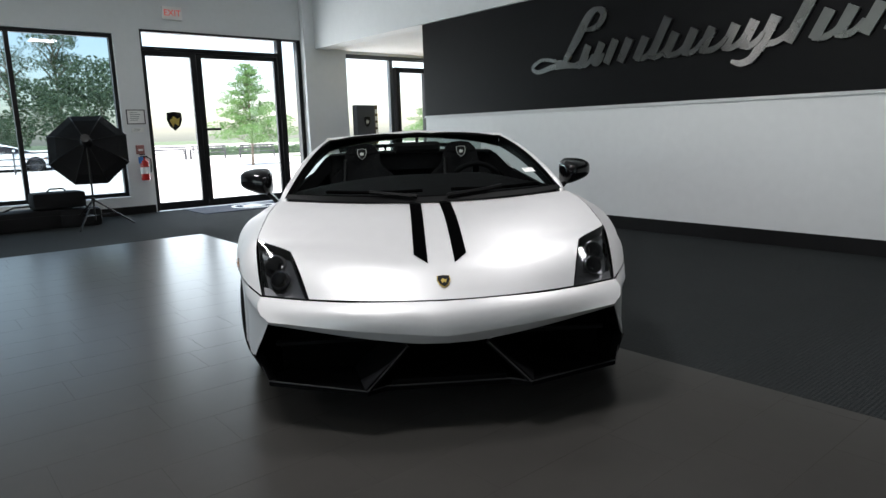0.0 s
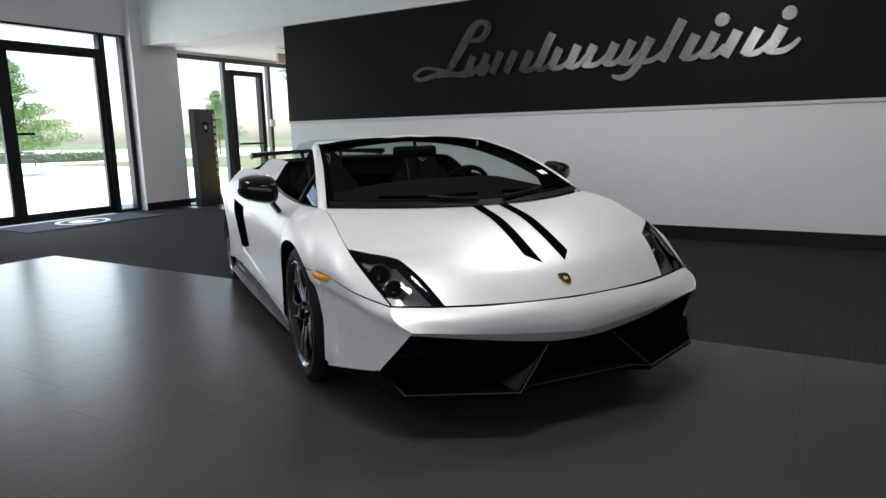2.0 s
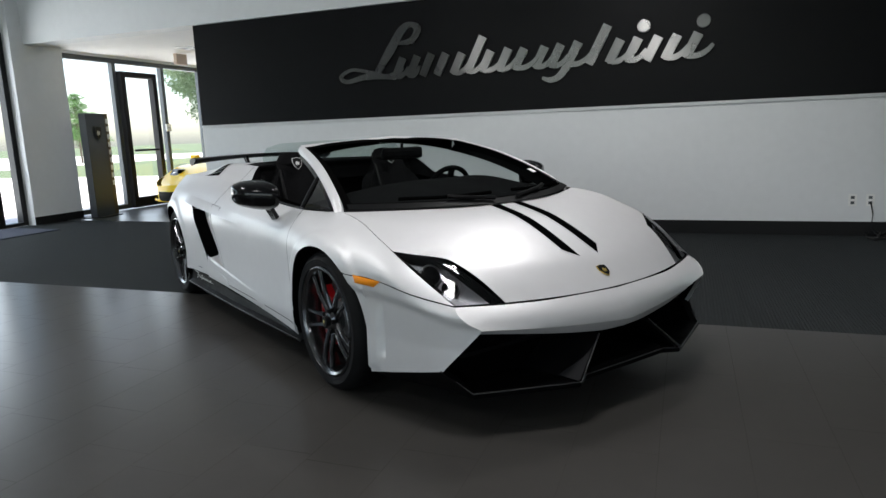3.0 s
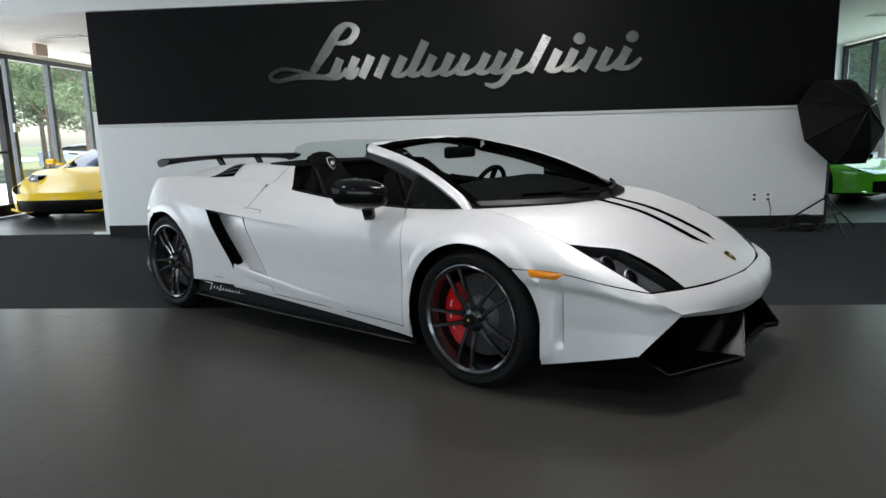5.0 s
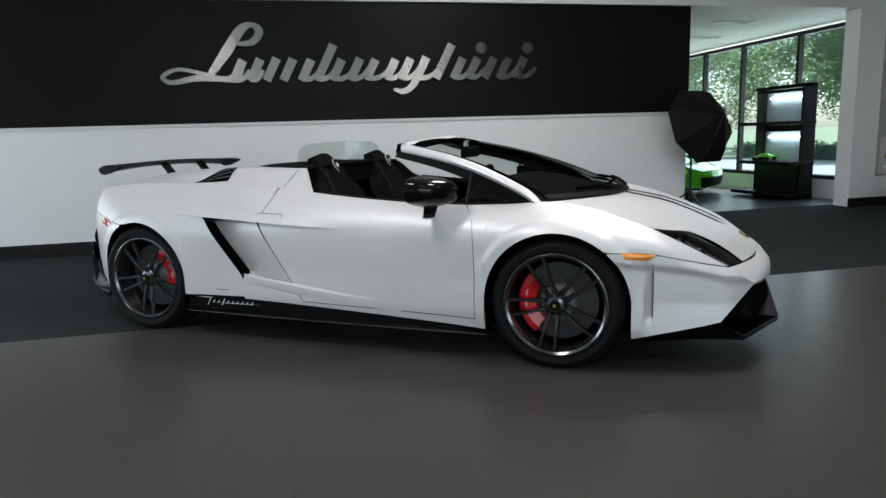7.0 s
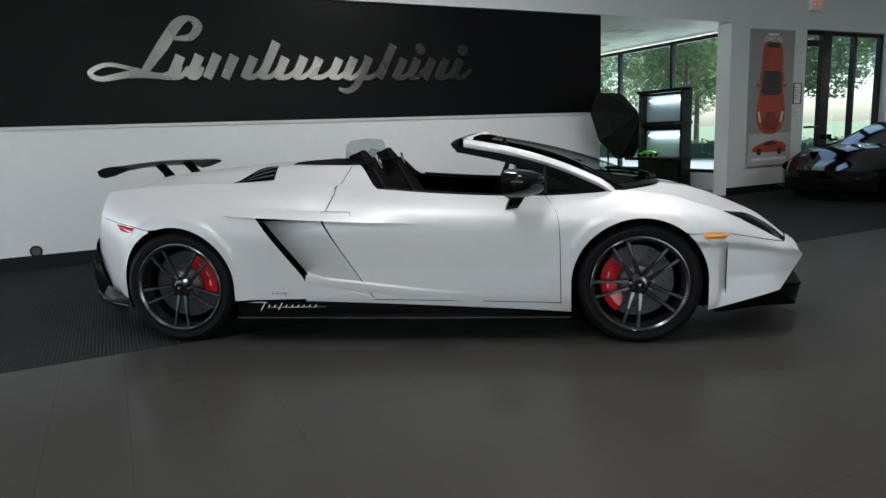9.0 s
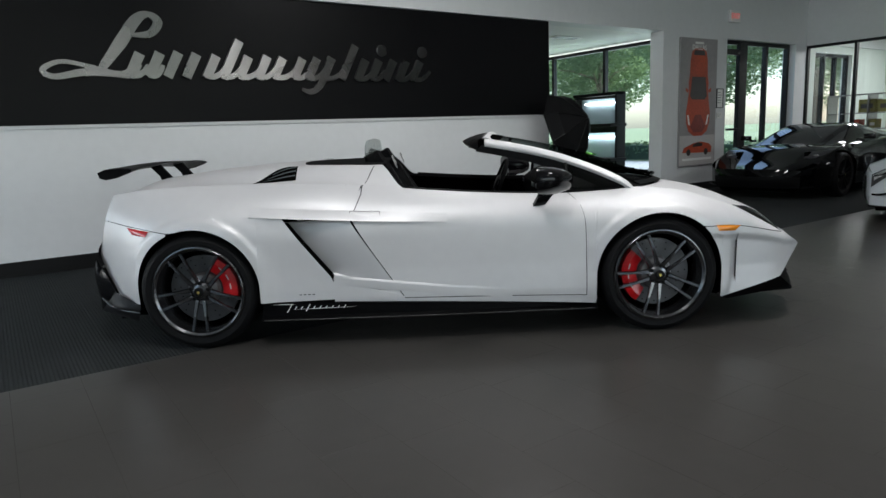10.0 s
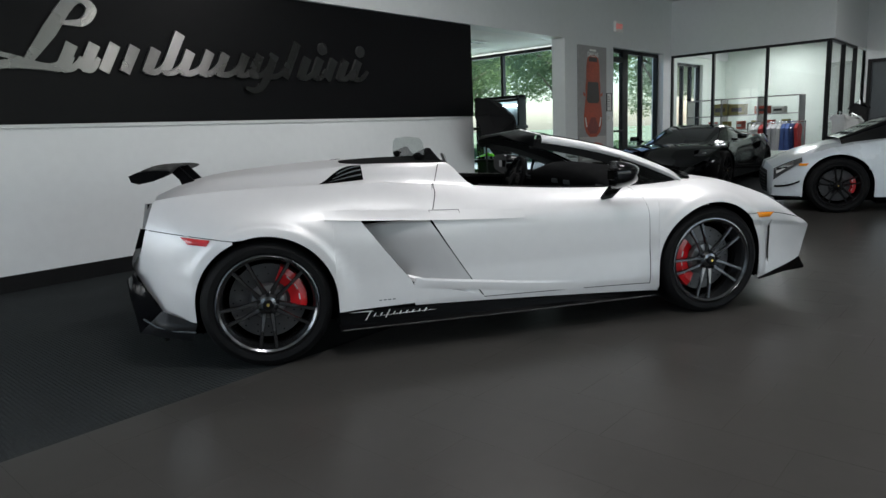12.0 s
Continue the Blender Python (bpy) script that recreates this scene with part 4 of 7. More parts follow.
def hood(u, v, lift=0.0):
    """u: -1 to 1 across, v: windscreen to nose."""
    x0, y0, z0 = hood_edge(v)
    xc = 1.50 + (2.195 - 1.50) * v
    zc = pl(xc, (1.50, 0.800), (1.75, 0.742), (2.046, 0.612), (2.13, 0.553), (2.195, 0.500))
    k = u * u
    return (xc + (x0 - xc) * k, u * y0, zc + (z0 - zc) * k + 0.012 * (1 - k) * abs(u) * math.sin(math.pi * min(1, v * 1.1)) + lift)


V_CUT = (1.716 - 1.22) / 0.886
hv = sorted(set(steps(26) + [V_CUT, (1.868 - 1.22) / 0.886]))
part("bonnet", sheet(hood, steps(44, -1, 1), hv), PEARL, car, "pearl white bonnet", smooth=True)
for s in (1, -1):
    def stripe(a, b, s=s):
        v = 0.012 + 0.70 * b
        v += 0.078 * (1 - a) * b ** 10
        x0, y0, z0 = hood_edge(v)
        return hood(s * (0.044 + 0.010 * b + 0.054 * a) / y0, v, 0.0014)
    part("bonnet_stripe", mirror(sheet(stripe, steps(3), steps(24)), 1), STRIPE, car, "black bonnet stripe", smooth=True)
hx, hy, hz = hood(0, 0.905)
shield(GOLD, GOLD, car, Matrix.Translation((hx, hy, hz)) @ Euler((0, radians(33), 0)).to_matrix().to_4x4() @ pose(0, 0, 0, 0, 0, 90), 0.06, "gold and black shield emblem")


# nose fascia
def fascia(u, v):
    a = abs(u)
    top = (pl(a, (0, 2.2), (0.5, 2.165), (0.74, 2.112), (1, 2.041)), 0.717 * u, pl(a, (0, 0.494), (0.74, 0.500), (1, 0.509)))
    mid = (pl(a, (0, 2.272), (0.5, 2.235), (1, 2.150)), 0.693 * u, pl(a, (0, 0.378), (0.1, 0.381), (1, 0.434)))
    low = (pl(a, (0, 2.235), (0.5, 2.205), (1, 2.130)), 0.680 * u, pl(a, (0, 0.338), (0.2, 0.342), (1, 0.418)))
    if v <= 0.7:
        k = v / 0.7
        p = mix(top, mid, k)
        b = 0.022 * math.sin(math.pi * k) * (1 - a ** 4)
        return (p[0] + b, p[1] + (math.copysign(side_y(p[0], p[2]), u) - math.copysign(0.717 + (0.693 - 0.717) * k, u)) * a ** 6, p[2] + b * 0.3)
    return mix(mid, low, (v - 0.7) / 0.3)


part("nose_fascia", sheet(fascia, steps(40, -1, 1), steps(7, 0, 0.7) + [0.85, 1.0]), PEARL, car, smooth=True, sharp=30)
# black boxes stand for the shade inside the nose
part("intake_void", boxes((1.70, 2.0, -0.66, 0.66, 0.16, 0.42), (1.7, 2.12, -0.60, 0.60, 0.36, 0.46)), VOID, car, "front intake, its shade painted black")
for s in (1, -1):
    # lip corner, lip strut, mesh bars
    part("intake_lower_edge", mirror(patch4((2.012, 0.777, 0.262), (2.115, 0.700, 0.186), (2.095, 0.675, 0.19), (1.985, 0.745, 0.268), n=4), s), CARBON, car)
    part("lip_corner", mirror(patch4((1.645, 0.845, 0.172), (2.012, 0.776, 0.262), (2.115, 0.70, 0.184), (1.70, 0.80, 0.150), n=6), s), CARBON, car)
    fin = [((2.238, 0.155, 0.338), (2.02, 0.20, 0.34)), ((2.290, 0.310, 0.188), (2.02, 0.37, 0.188))]
    part("lip_strut", mirror(sheet(lambda u, v: mix(mix(fin[0][0], fin[0][1], v), mix(fin[1][0], fin[1][1], v), u), steps(3), steps(3), 0.012), s), CARBON, car, "black lip fin")
    # paler glossy triangle stands for the light falling on the fin's foot
    part("fin_lit_patch", mirror(patch4((2.243, 0.172, 0.326), (2.290, 0.319, 0.192), (2.195, 0.341, 0.196), (2.258, 0.222, 0.278), n=3), s), CARBON_GLOSS, car, "paler lacquered triangle painting the lit part of the fin")
    part("fin_edge", mirror(tube([(2.242, 0.155, 0.338), (2.268, 0.232, 0.262), (2.294, 0.312, 0.186)], 0.0028, 6), s), LIP_EDGE, car)
    part("lip_edge", mirror(tube([(1.998, 0.765, 0.262), (2.116, 0.702, 0.186), (2.20, 0.52, 0.187), (2.292, 0.312, 0.187), (2.254, 0.24, 0.19), (2.258, 0.0, 0.19)], 0.0024, 6), s), LIP_EDGE, car)
    part("intake_cheek", mirror(join(patch4((2.130, 0.684, 0.430), (1.996, 0.764, 0.263), (1.88, 0.70, 0.27), (1.98, 0.62, 0.42), n=3), patch4((1.996, 0.764, 0.263), (2.113, 0.700, 0.185), (1.95, 0.62, 0.18), (1.88, 0.70, 0.27), n=3)), s), VOID, car)
    part("intake_slat", mirror(boxes((2.0, 2.02, 0.2, 0.68, 0.295, 0.31)), s), SATIN_BLACK, car)
part("front_lip", prism([(2.25, -0.24), (2.29, -0.31), (2.12, -0.70), (1.72, -0.78), (1.72, 0.78), (2.12, 0.70), (2.29, 0.31), (2.25, 0.24)], 0.022, m=pose(0, 0, 0.165), bevel=0.004), CARBON, car, "black carbon front splitter")
part("lip_centre", boxes((2.05, 2.255, -0.22, 0.22, 0.187, 0.212), bevel=0.006), CARBON, car)
part("underbody", boxes((-1.8, 2.0, -0.58, 0.58, 0.125, 0.30), (-0.9, 0.9, -0.84, 0.84, 0.13, 0.24), bevel=0.01), VOID, car)


# rear deck
def deck(u, v):
    x = -1.93 + v * (1.93 - 0.27)
    y = u * y_shoulder(x)
    x2 = x + 0.125 * (1 - v) ** 6 - 0.06 * (1 - u * u) * (1 - v) ** 3
    if abs(u) > 0.8:
        x2 += 0.14 * ((abs(u) - 0.8) / 0.2) * max(0, v - 0.9) / 0.1
        y = u * y_shoulder(x2)
    return (x2, y, deck_z(x, y) if v < 0.9 else deck_z(x2, y))


part("rear_deck", sheet(deck, steps(48, -1, 1), steps(36)), PEARL, car, "pearl white engine cover and haunches", smooth=True)
for s in (1, -1):
    def louvre(u, v, s=s):
        x = -0.975 + 0.238 * u
        y0, y1 = 0.750 - 0.025 * u, 0.750 - 0.132 * math.sin(math.pi / 2 * u) ** 0.85
        y = y0 + (y1 - y0) * v
        return (x, s * y, deck_z(x, y) + 0.003)
    # black sheet laid over the deck paints the shade of the opening
    lv = part("deck_intake", sheet(louvre, steps(14), steps(6)), VOID, car, "engine air intake, its shade painted black")
    for k in range(3):
        part("intake_slat", sheet(lambda u, v, k=k: tuple(c + d for c, d in zip(louvre(0.22 + 0.10 * k + (0.76 - 0.10 * k) * u, 0.22 + 0.24 * k + 0.07 * v), (0, 0, 0.003))), steps(8), (0, 1)), GREY_FRAME, lv)
part("tonneau", sheet(lambda u, v: (-0.80 + 0.55 * v + 0.16 * u * u * (1 - v), 0.60 * u, 0.994 + 0.004 * math.sin(3 * v) - 0.01 * u * u), steps(20, -1, 1), steps(8), 0.012), SUEDE, car, "black folded-roof cover", smooth=True)

part("deck_front", sheet(lambda u, v: (deck(u, 1)[0] - 0.004 - 0.02 * v, deck(u, 1)[1] * (1 - 0.02 * v), deck(u, 1)[2] - 0.002 - 0.12 * v), steps(40, -1, 1), steps(2)), SUEDE, car, smooth=True)

# rear end
part("tail_panel", sheet(lambda u, v: (-1.90 + 0.075 * u * u + 0.05 * v, 0.64 * u, 0.60 + 0.255 * v), steps(20, -1, 1), steps(6)), SATIN_BLACK, car, "black mesh tail panel", smooth=True)
part("rear_bumper", sheet(lambda u, v: (tail_x(0.30 + 0.33 * v) - 0.10 * (1 - u * u) + 0.004, 0.70 * u, 0.30 + 0.33 * v), steps(20, -1, 1), steps(10)), CARBON, car, "black lower tail", smooth=True)
part("diffuser", sheet(lambda u, v: (-1.99 + 0.10 * u ** 4 + 0.05 * math.cos(math.pi * v) + 0.03, 0.74 * u * (1 - 0.06 * v), 0.15 + 0.30 * v), steps(20, -1, 1), steps(8), 0.02), CARBON, car, "black carbon diffuser", smooth=True)
for k in range(5):
    part("diffuser_fin", boxes((-2.0, -1.8, -0.4 + 0.2 * k - 0.006, -0.4 + 0.2 * k + 0.006, 0.14, 0.30)), CARBON, car)
for s in (1, -1):
    part("tail_lamp", mirror(patch4((-1.895, 0.30, 0.80), (-1.868, 0.50, 0.80), (-1.885, 0.50, 0.70), (-1.915, 0.30, 0.70), (-0.01, 0.0, 0)), s), RED_LENS, car, "dark red tail lamp", smooth=True)
    part("tail_side", mirror(patch4((-1.806, 0.672, 0.858), (-1.838, 0.690, 0.735), (-1.89, 0.56, 0.72), (-1.87, 0.52, 0.845), (-0.01, 0, 0), n=4), s), LAMP_GREY, car, "grey side of the tail lamp", smooth=True)
    part("tail_outlet", mirror(patch4((-1.842, 0.694, 0.732), (-1.872, 0.715, 0.640), (-1.93, 0.60, 0.62), (-1.90, 0.56, 0.72), n=4), s), VOID, car, "black tail outlet")
    part("diffuser_end", mirror(patch4((-1.63, 0.868, 0.258), (-1.80, 0.80, 0.325), (-1.93, 0.72, 0.20), (-1.66, 0.85, 0.16), (-0.02, 0.03, 0), n=6), s), CARBON_GLOSS, car, smooth=True)
    # grey tube paints the highlight along the diffuser's lower edge
    part("diffuser_glint", mirror(tube([(-1.64, 0.874, 0.215), (-1.74, 0.848, 0.226), (-1.83, 0.808, 0.246), (-1.895, 0.768, 0.285)], 0.0045, 6), s), GREY_FRAME, car)
    part("bumper_outlet", mirror(patch4((-1.80, 0.79, 0.325), (-1.925, 0.73, 0.515), (-1.985, 0.62, 0.46), (-1.93, 0.72, 0.20), (-0.03, 0.01, 0), n=6), s), GLOSS_BLACK, car, smooth=True)


# rear wing on two struts
def wing(u, v):
    th = 2 * math.pi * v
    c = 0.098 * math.cos(th)
    t = (0.015 + 0.012 * u ** 4 - 0.10 * c) * math.sin(th)
    return (-1.815 + c + 0.012 * u * u, 0.61 * u, 1.018 - 0.024 * u * u + t + 0.10 * c)


wing_part = part("spoiler", sheet(wing, steps(24, -1, 1), steps(24)), CARBON_GLOSS, car, "black carbon rear wing", smooth=True)
for s in (1, -1):
    part("wing_strut", mirror(prism([(-1.79, 1.005), (-1.725, 1.018), (-1.655, 0.935), (-1.635, 0.90), (-1.715, 0.89), (-1.735, 0.945)], 0.022, m=Matrix.Translation((0, 0.19, 0)) @ Euler((radians(90), 0, 0)).to_matrix().to_4x4(), bevel=0.004), s), CARBON, wing_part)
    part("wing_end", prism([(-1.915, 1.010), (-1.905, 0.978), (-1.87, 0.966), (-1.80, 0.978), (-1.725, 1.006), (-1.715, 1.024), (-1.78, 1.030), (-1.87, 1.028)], 0.012, m=Matrix.Translation((0, s * 0.61 + 0.006, -0.014)) @ Euler((radians(90), 0, 0)).to_matrix().to_4x4(), bevel=0.003), CARBON, wing_part)

# windscreen, header and pillars
def screen(u, v):
    """u: -1 to 1 across, v: cowl to header."""
    a = abs(u)
    base = (1.50 + (1.20 - 1.50) * a ** 2.2, 0.725 * u, 0.800 + 0.014 * a)
    top = (0.43 + (0.36 - 0.43) * a ** 2.2, 0.545 * u, 1.128 - 0.032 * a ** 2.5)
    p = mix(base, top, v)
    return (p[0] + 0.02 * math.sin(math.pi * v), p[1], p[2] + 0.035 * math.sin(math.pi * v))


glass_part = part("windscreen", sheet(screen, steps(24, -1, 1), steps(14)), SCREEN_GLASS, car, "raked clear windscreen", smooth=True)
glass_part.visible_shadow = False


def band(u0, u1, v0, v1, lift, nu=24, nv=14):
    def fn(a, b):
        x, y, z = screen(u0 + (u1 - u0) * a, v0 + (v1 - v0) * b)
        return (x, y, z + lift)
    return sheet(fn, steps(nu), steps(nv))


part("screen_border", join(band(-1, 1, 0, 0.055, 0.003), band(-1, 1, 0.93, 1, 0.003), band(-1, -0.955, 0.055, 0.93, 0.003, 3), band(0.955, 1, 0.055, 0.93, 0.003, 3)), VOID, glass_part, "black glass border", smooth=True)
part("header", sheet(lambda u, v: (pl(abs(u), (0, 0.43), (1, 0.352)) + pl(v, (0, 0.02), (0.3, -0.02), (0.6, -0.10 + 0.06 * abs(u) ** 5), (0.8, -0.14 + 0.10 * abs(u) ** 5), (1, -0.02)), 0.55 * u, pl(abs(u), (0, 1.128), (1, 1.094)) + pl(v, (0, 0.004), (0.3, 0.012), (0.6, 0.0), (0.8, -0.055 * (0.4 + 0.6 * abs(u) ** 3)), (1, -0.07 * (0.4 + 0.6 * abs(u) ** 3)))), steps(24, -1, 1), steps(12)), CARBON, car, "black windscreen header", smooth=True)
part("header_edge", sheet(lambda u, v: (pl(abs(u), (0, 0.43), (1, 0.352)) + 0.036 - 0.052 * v, 0.56 * u, pl(abs(u), (0, 1.128), (1, 1.094)) + 0.004 + 0.013 * math.sin(math.pi * v * 0.7)), steps(24, -1, 1), steps(3)), PEARL, car, smooth=True)
for s in (1, -1):
    def pillar(u, v):
        x, y, z = screen(1.0, u)
        q = ((-0.006, 0.008), (0.012, 0.012), (0.03, 0.002), (0.042, -0.018), (0.034, -0.034), (0.008, -0.04))
        k = v * (len(q) - 1)
        j = min(int(k), len(q) - 2)
        dy, dz = mix(q[j], q[j + 1], k - j)
        return (x - 0.012, y + dy * (1 - 0.25 * u), z + dz - 0.034 * max(0, 1 - u / 0.10) ** 1.5)
    part("windscreen_pillar", mirror(sheet(pillar, steps(18), steps(5)), s), PEARL, car, "white windscreen pillar", smooth=True, sharp=50)

    def inner(u, v):
        x, y, z = screen(1.0, u)
        return (x - 0.013, y + (-0.012 + 0.02 * v) * (1 - 0.25 * u), z + 0.004 - 0.045 * v)
    part("pillar_inner", mirror(sheet(inner, steps(18), steps(2)), s), SATIN_BLACK, car, smooth=True)

    def lining(u, v):
        x, y, z = screen(1.0, u)
        return (x - 0.03 - 0.035 * v, y + 0.012 - 0.01 * v + 0.016 * (1 - u), z - 0.028 - 0.05 * v * (1 - 0.3 * u))
    part("pillar_lining", mirror(sheet(lining, steps(18), steps(3), 0.006), s), SATIN_BLACK, car, smooth=True)
    # quarter light: dark triangle with a post
    a, b, c = (1.105, 0.752, 0.806), (0.80, 0.768, 0.80), (0.80, 0.668, 0.948)
    part("quarter_light", mirror(patch4(a, b, c, a, n=4), s), QUARTER_GLASS, car, "dark quarter light")
    part("quarter_post", mirror(tube([b, (0.80, 0.724, 0.872), c], 0.011, 6), s), SATIN_BLACK, car)
    part("waist_seal", mirror(tube([(x, y_shoulder(x) - 0.012, z_shoulder(x) + 0.003) for x in steps(20, -0.10, 1.08)], 0.007, 6), s), SATIN_BLACK, car)
    part("door_card", mirror(sheet(lambda u, v: (-0.30 + 1.45 * u, y_shoulder(-0.30 + 1.45 * u) - 0.015 - 0.07 * v, z_shoulder(-0.30 + 1.45 * u) - 0.002 - 0.45 * v), steps(16), steps(4)), s), SUEDE, car, "black door lining", smooth=True)
    arm = [screen(0.02 + 0.10 * s, 0.02), screen(0.06 + 0.34 * s, 0.050 if s > 0 else 0.042), screen(0.06 + 0.46 * s, 0.072 if s > 0 else 0.060)]
    wiper = part("wiper", tube([(x + 0.012, y, z + 0.020) for x, y, z in arm], 0.011, 6), SATIN_BLACK, car, "black wiper arm")
    blade = [screen(0.06 + q * s, v) for q, v in ((0.10, 0.085), (0.30, 0.072), (0.52, 0.066), (0.76, 0.066))]
    part("wiper_blade", tube([(x + 0.008, y, z + 0.014) for x, y, z in blade], 0.009, 6), VOID, wiper)

# cabin
part("cabin_floor", boxes((-0.5, 1.3, -0.66, 0.66, 0.245, 0.27)), VOID, car)
part("cabin_bulkhead", boxes((-0.42, -0.36, -0.56, 0.56, 0.26, 0.975), (-0.42, -0.36, -0.69, 0.69, 0.26, 0.84), bevel=0.015), SUEDE, car, "black rear bulkhead")


def dash(u, v):
    return (pl(v, (0, 1.48), (0.25, 1.15), (0.55, 0.86), (0.75, 0.74), (0.9, 0.72), (1, 0.80)) - 0.26 * u * u * (1 - v) ** 2, 0.72 * u, pl(v, (0, 0.788), (0.25, 0.858 - 0.05 * u * u), (0.55, 0.895 - 0.08 * u * u), (0.75, 0.86 - 0.07 * u * u), (0.9, 0.74), (1, 0.52)) + 0.02 * math.exp(-((u - 0.5) / 0.22) ** 2) * math.sin(math.pi * min(1, v * 1.2)))


part("dashboard", sheet(dash, steps(30, -1, 1), steps(14)), SUEDE, car, "black suede dashboard", smooth=True)
part("centre_console", boxes((-0.2, 0.85, -0.11, 0.11, 0.26, 0.50), bevel=0.025), SATIN_BLACK, car)
for y in (-0.58, -0.1, 0.1, 0.6):
    part("air_vent", boxes((0.712, 0.73, y - 0.05, y + 0.05, 0.76, 0.79), bevel=0.004), GREY_FRAME, car)

wheel_m = Matrix.Translation((0.50, 0.36, 0.775)) @ Euler((0, radians(-68), 0)).to_matrix().to_4x4()
sw = part("steering_wheel", lathe([(0.168 + 0.016 * math.cos(a), 0.016 * math.sin(a)) for a in [2 * math.pi * k / 10 for k in range(10)]], 36, m=wheel_m, closed=True), SUEDE, car, "black suede steering wheel", smooth=True)
part("wheel_hub", join(lathe([(0.06, -0.02), (0.062, 0.01), (0.045, 0.022), (0.0, 0.024)], 24, m=wheel_m), boxes((-0.165, 0.165, -0.016, 0.016, -0.012, 0.008), bevel=0.004, m=wheel_m @ pose(0, 0, 0, 0, 0, 90)), boxes((-0.16, 0.0, -0.02, 0.02, -0.012, 0.008), bevel=0.004, m=wheel_m @ pose(0, 0, 0, 0, 0, 180))), SATIN_BLACK, sw)

for s in (1, -1):
    def seat_back(u, v, s=s):
        half = pl(v, (0, 0.21), (0.45, 0.225), (0.68, 0.20), (0.80, 0.135), (0.93, 0.12), (1, 0.075))
        x = pl(v, (0, 0.07), (0.5, -0.13), (1, -0.305)) + pl(abs(u), (0, 0), (0.6, 0.015), (1, pl(v, (0, 0.09), (0.7, 0.05), (1, 0.01))))
        return (x, s * 0.36 + half * u, 0.36 + 0.70 * v - 0.01 * u * u)
    seat = part("seat", sheet(seat_back, steps(16, -1, 1), steps(22), 0.09), SUEDE, car, "black suede bucket seat", smooth=True, sharp=60)
    part("seat_cushion", sheet(lambda u, v, s=s: (0.05 + 0.48 * v, s * 0.36 + 0.235 * u, 0.37 + 0.03 * v + 0.06 * abs(u) ** 3), steps(12, -1, 1), steps(8), 0.1), SUEDE, seat, smooth=True)
    part("seat_ridge", tube([(-0.215, s * 0.36 - 0.12, 0.95), (-0.13, s * 0.36 - 0.13, 0.80), (-0.06, s * 0.36 - 0.13, 0.62)], 0.012, 6), SATIN_BLACK, seat)
    shield(SILVER, SILVER, seat, Matrix.Translation((-0.2, s * 0.36, 0.985)) @ Euler((0, radians(70), 0)).to_matrix().to_4x4() @ pose(0, 0, 0, 0, 0, 90), 0.075, "embroidered silver shield")
    part("seat_belt", boxes((-0.30, -0.285, s * 0.58 - 0.025, s * 0.58 + 0.025, 0.5, 0.95)), BLACK_CLOTH, seat)
part("wind_deflector", prism([(-0.53, 0.0), (0.53, 0.0), (0.535, 0.07), (0.50, 0.12), (0.40, 0.145), (0.0, 0.155), (-0.40, 0.145), (-0.50, 0.12), (-0.535, 0.07)], 0.005, m=Matrix.Translation((-0.36, 0, 0.975)) @ Matrix(((0, 0, 1, 0), (1, 0, 0, 0), (0, 1, 0, 0), (0, 0, 0, 1)))), TINTED, car, "smoked glass wind deflector")
part("inner_mirror", boxes((0.535, 0.575, -0.14, 0.14, 1.005, 1.075), bevel=0.022), SATIN_BLACK, car, "black rear-view mirror")
part("mirror_arm", tube([(0.55, 0, 1.06), (0.558, 0, 1.098)], 0.010, 6), SATIN_BLACK, car)
part("cowl_panel", band(-0.985, 0.985, -0.012, 0.035, 0.009), SATIN_BLACK, car, "black scuttle panel", smooth=True)
part("screen_sticker", patch4(screen(0.80, 0.23), screen(0.90, 0.23), screen(0.90, 0.285), screen(0.80, 0.285), (0, 0, 0.002), 2), PAPER, car, "small registration sticker")

# ---- polished sign on the partition: plain flowing strokes ----
sign = thing("wall_emblem", pose(0, LY - 0.03, 0), "brushed steel flowing script-like emblem on the charcoal wall", "sign")


def ribbon(points, widths, name, n=6):
    """A flat brush stroke through points of the wall, with its width along the way."""
    pts, ws = [], []
    for k in range(len(points) - 1):
        p0, p1, p2, p3 = (Vector(points[min(max(j, 0), len(points) - 1)]) for j in (k - 1, k, k + 1, k + 2))
        for q in range(n):
            t = q / n
            pts.append(0.5 * (2 * p1 + (p2 - p0) * t + (2 * p0 - 5 * p1 + 4 * p2 - p3) * t * t + (3 * p1 - p0 - 3 * p2 + p3) * t ** 3))
            ws.append(widths[k] + (widths[k + 1] - widths[k]) * t)
    pts.append(Vector(points[-1]))
    ws.append(widths[-1])
    bm = bmesh.new()
    rows = []
    for k, p in enumerate(pts):
        d = (pts[min(k + 1, len(pts) - 1)] - pts[max(k - 1, 0)]).normalized()
        nrm = Vector((-d.y, d.x)) * ws[k] / 2
        front = -0.012 - 0.0009 * len(sign.children) % 0.009 - 0.005 * k / len(pts)
        rows.append([bm.verts.new((q.x, y, q.y)) for q, y in ((p + nrm, front), (p - nrm, front), (p - nrm, 0.014), (p + nrm, 0.014))])
    for a, b in zip(rows, rows[1:]):
        for j in range(4):
            bm.faces.new((a[j], a[(j + 1) % 4], b[(j + 1) % 4], b[j]))
    bm.faces.new(rows[0])
    bm.faces.new(rows[-1][::-1])
    bmesh.ops.recalc_face_normals(bm, faces=bm.faces[:])
    return part(name, bm, BRUSHED, sign)


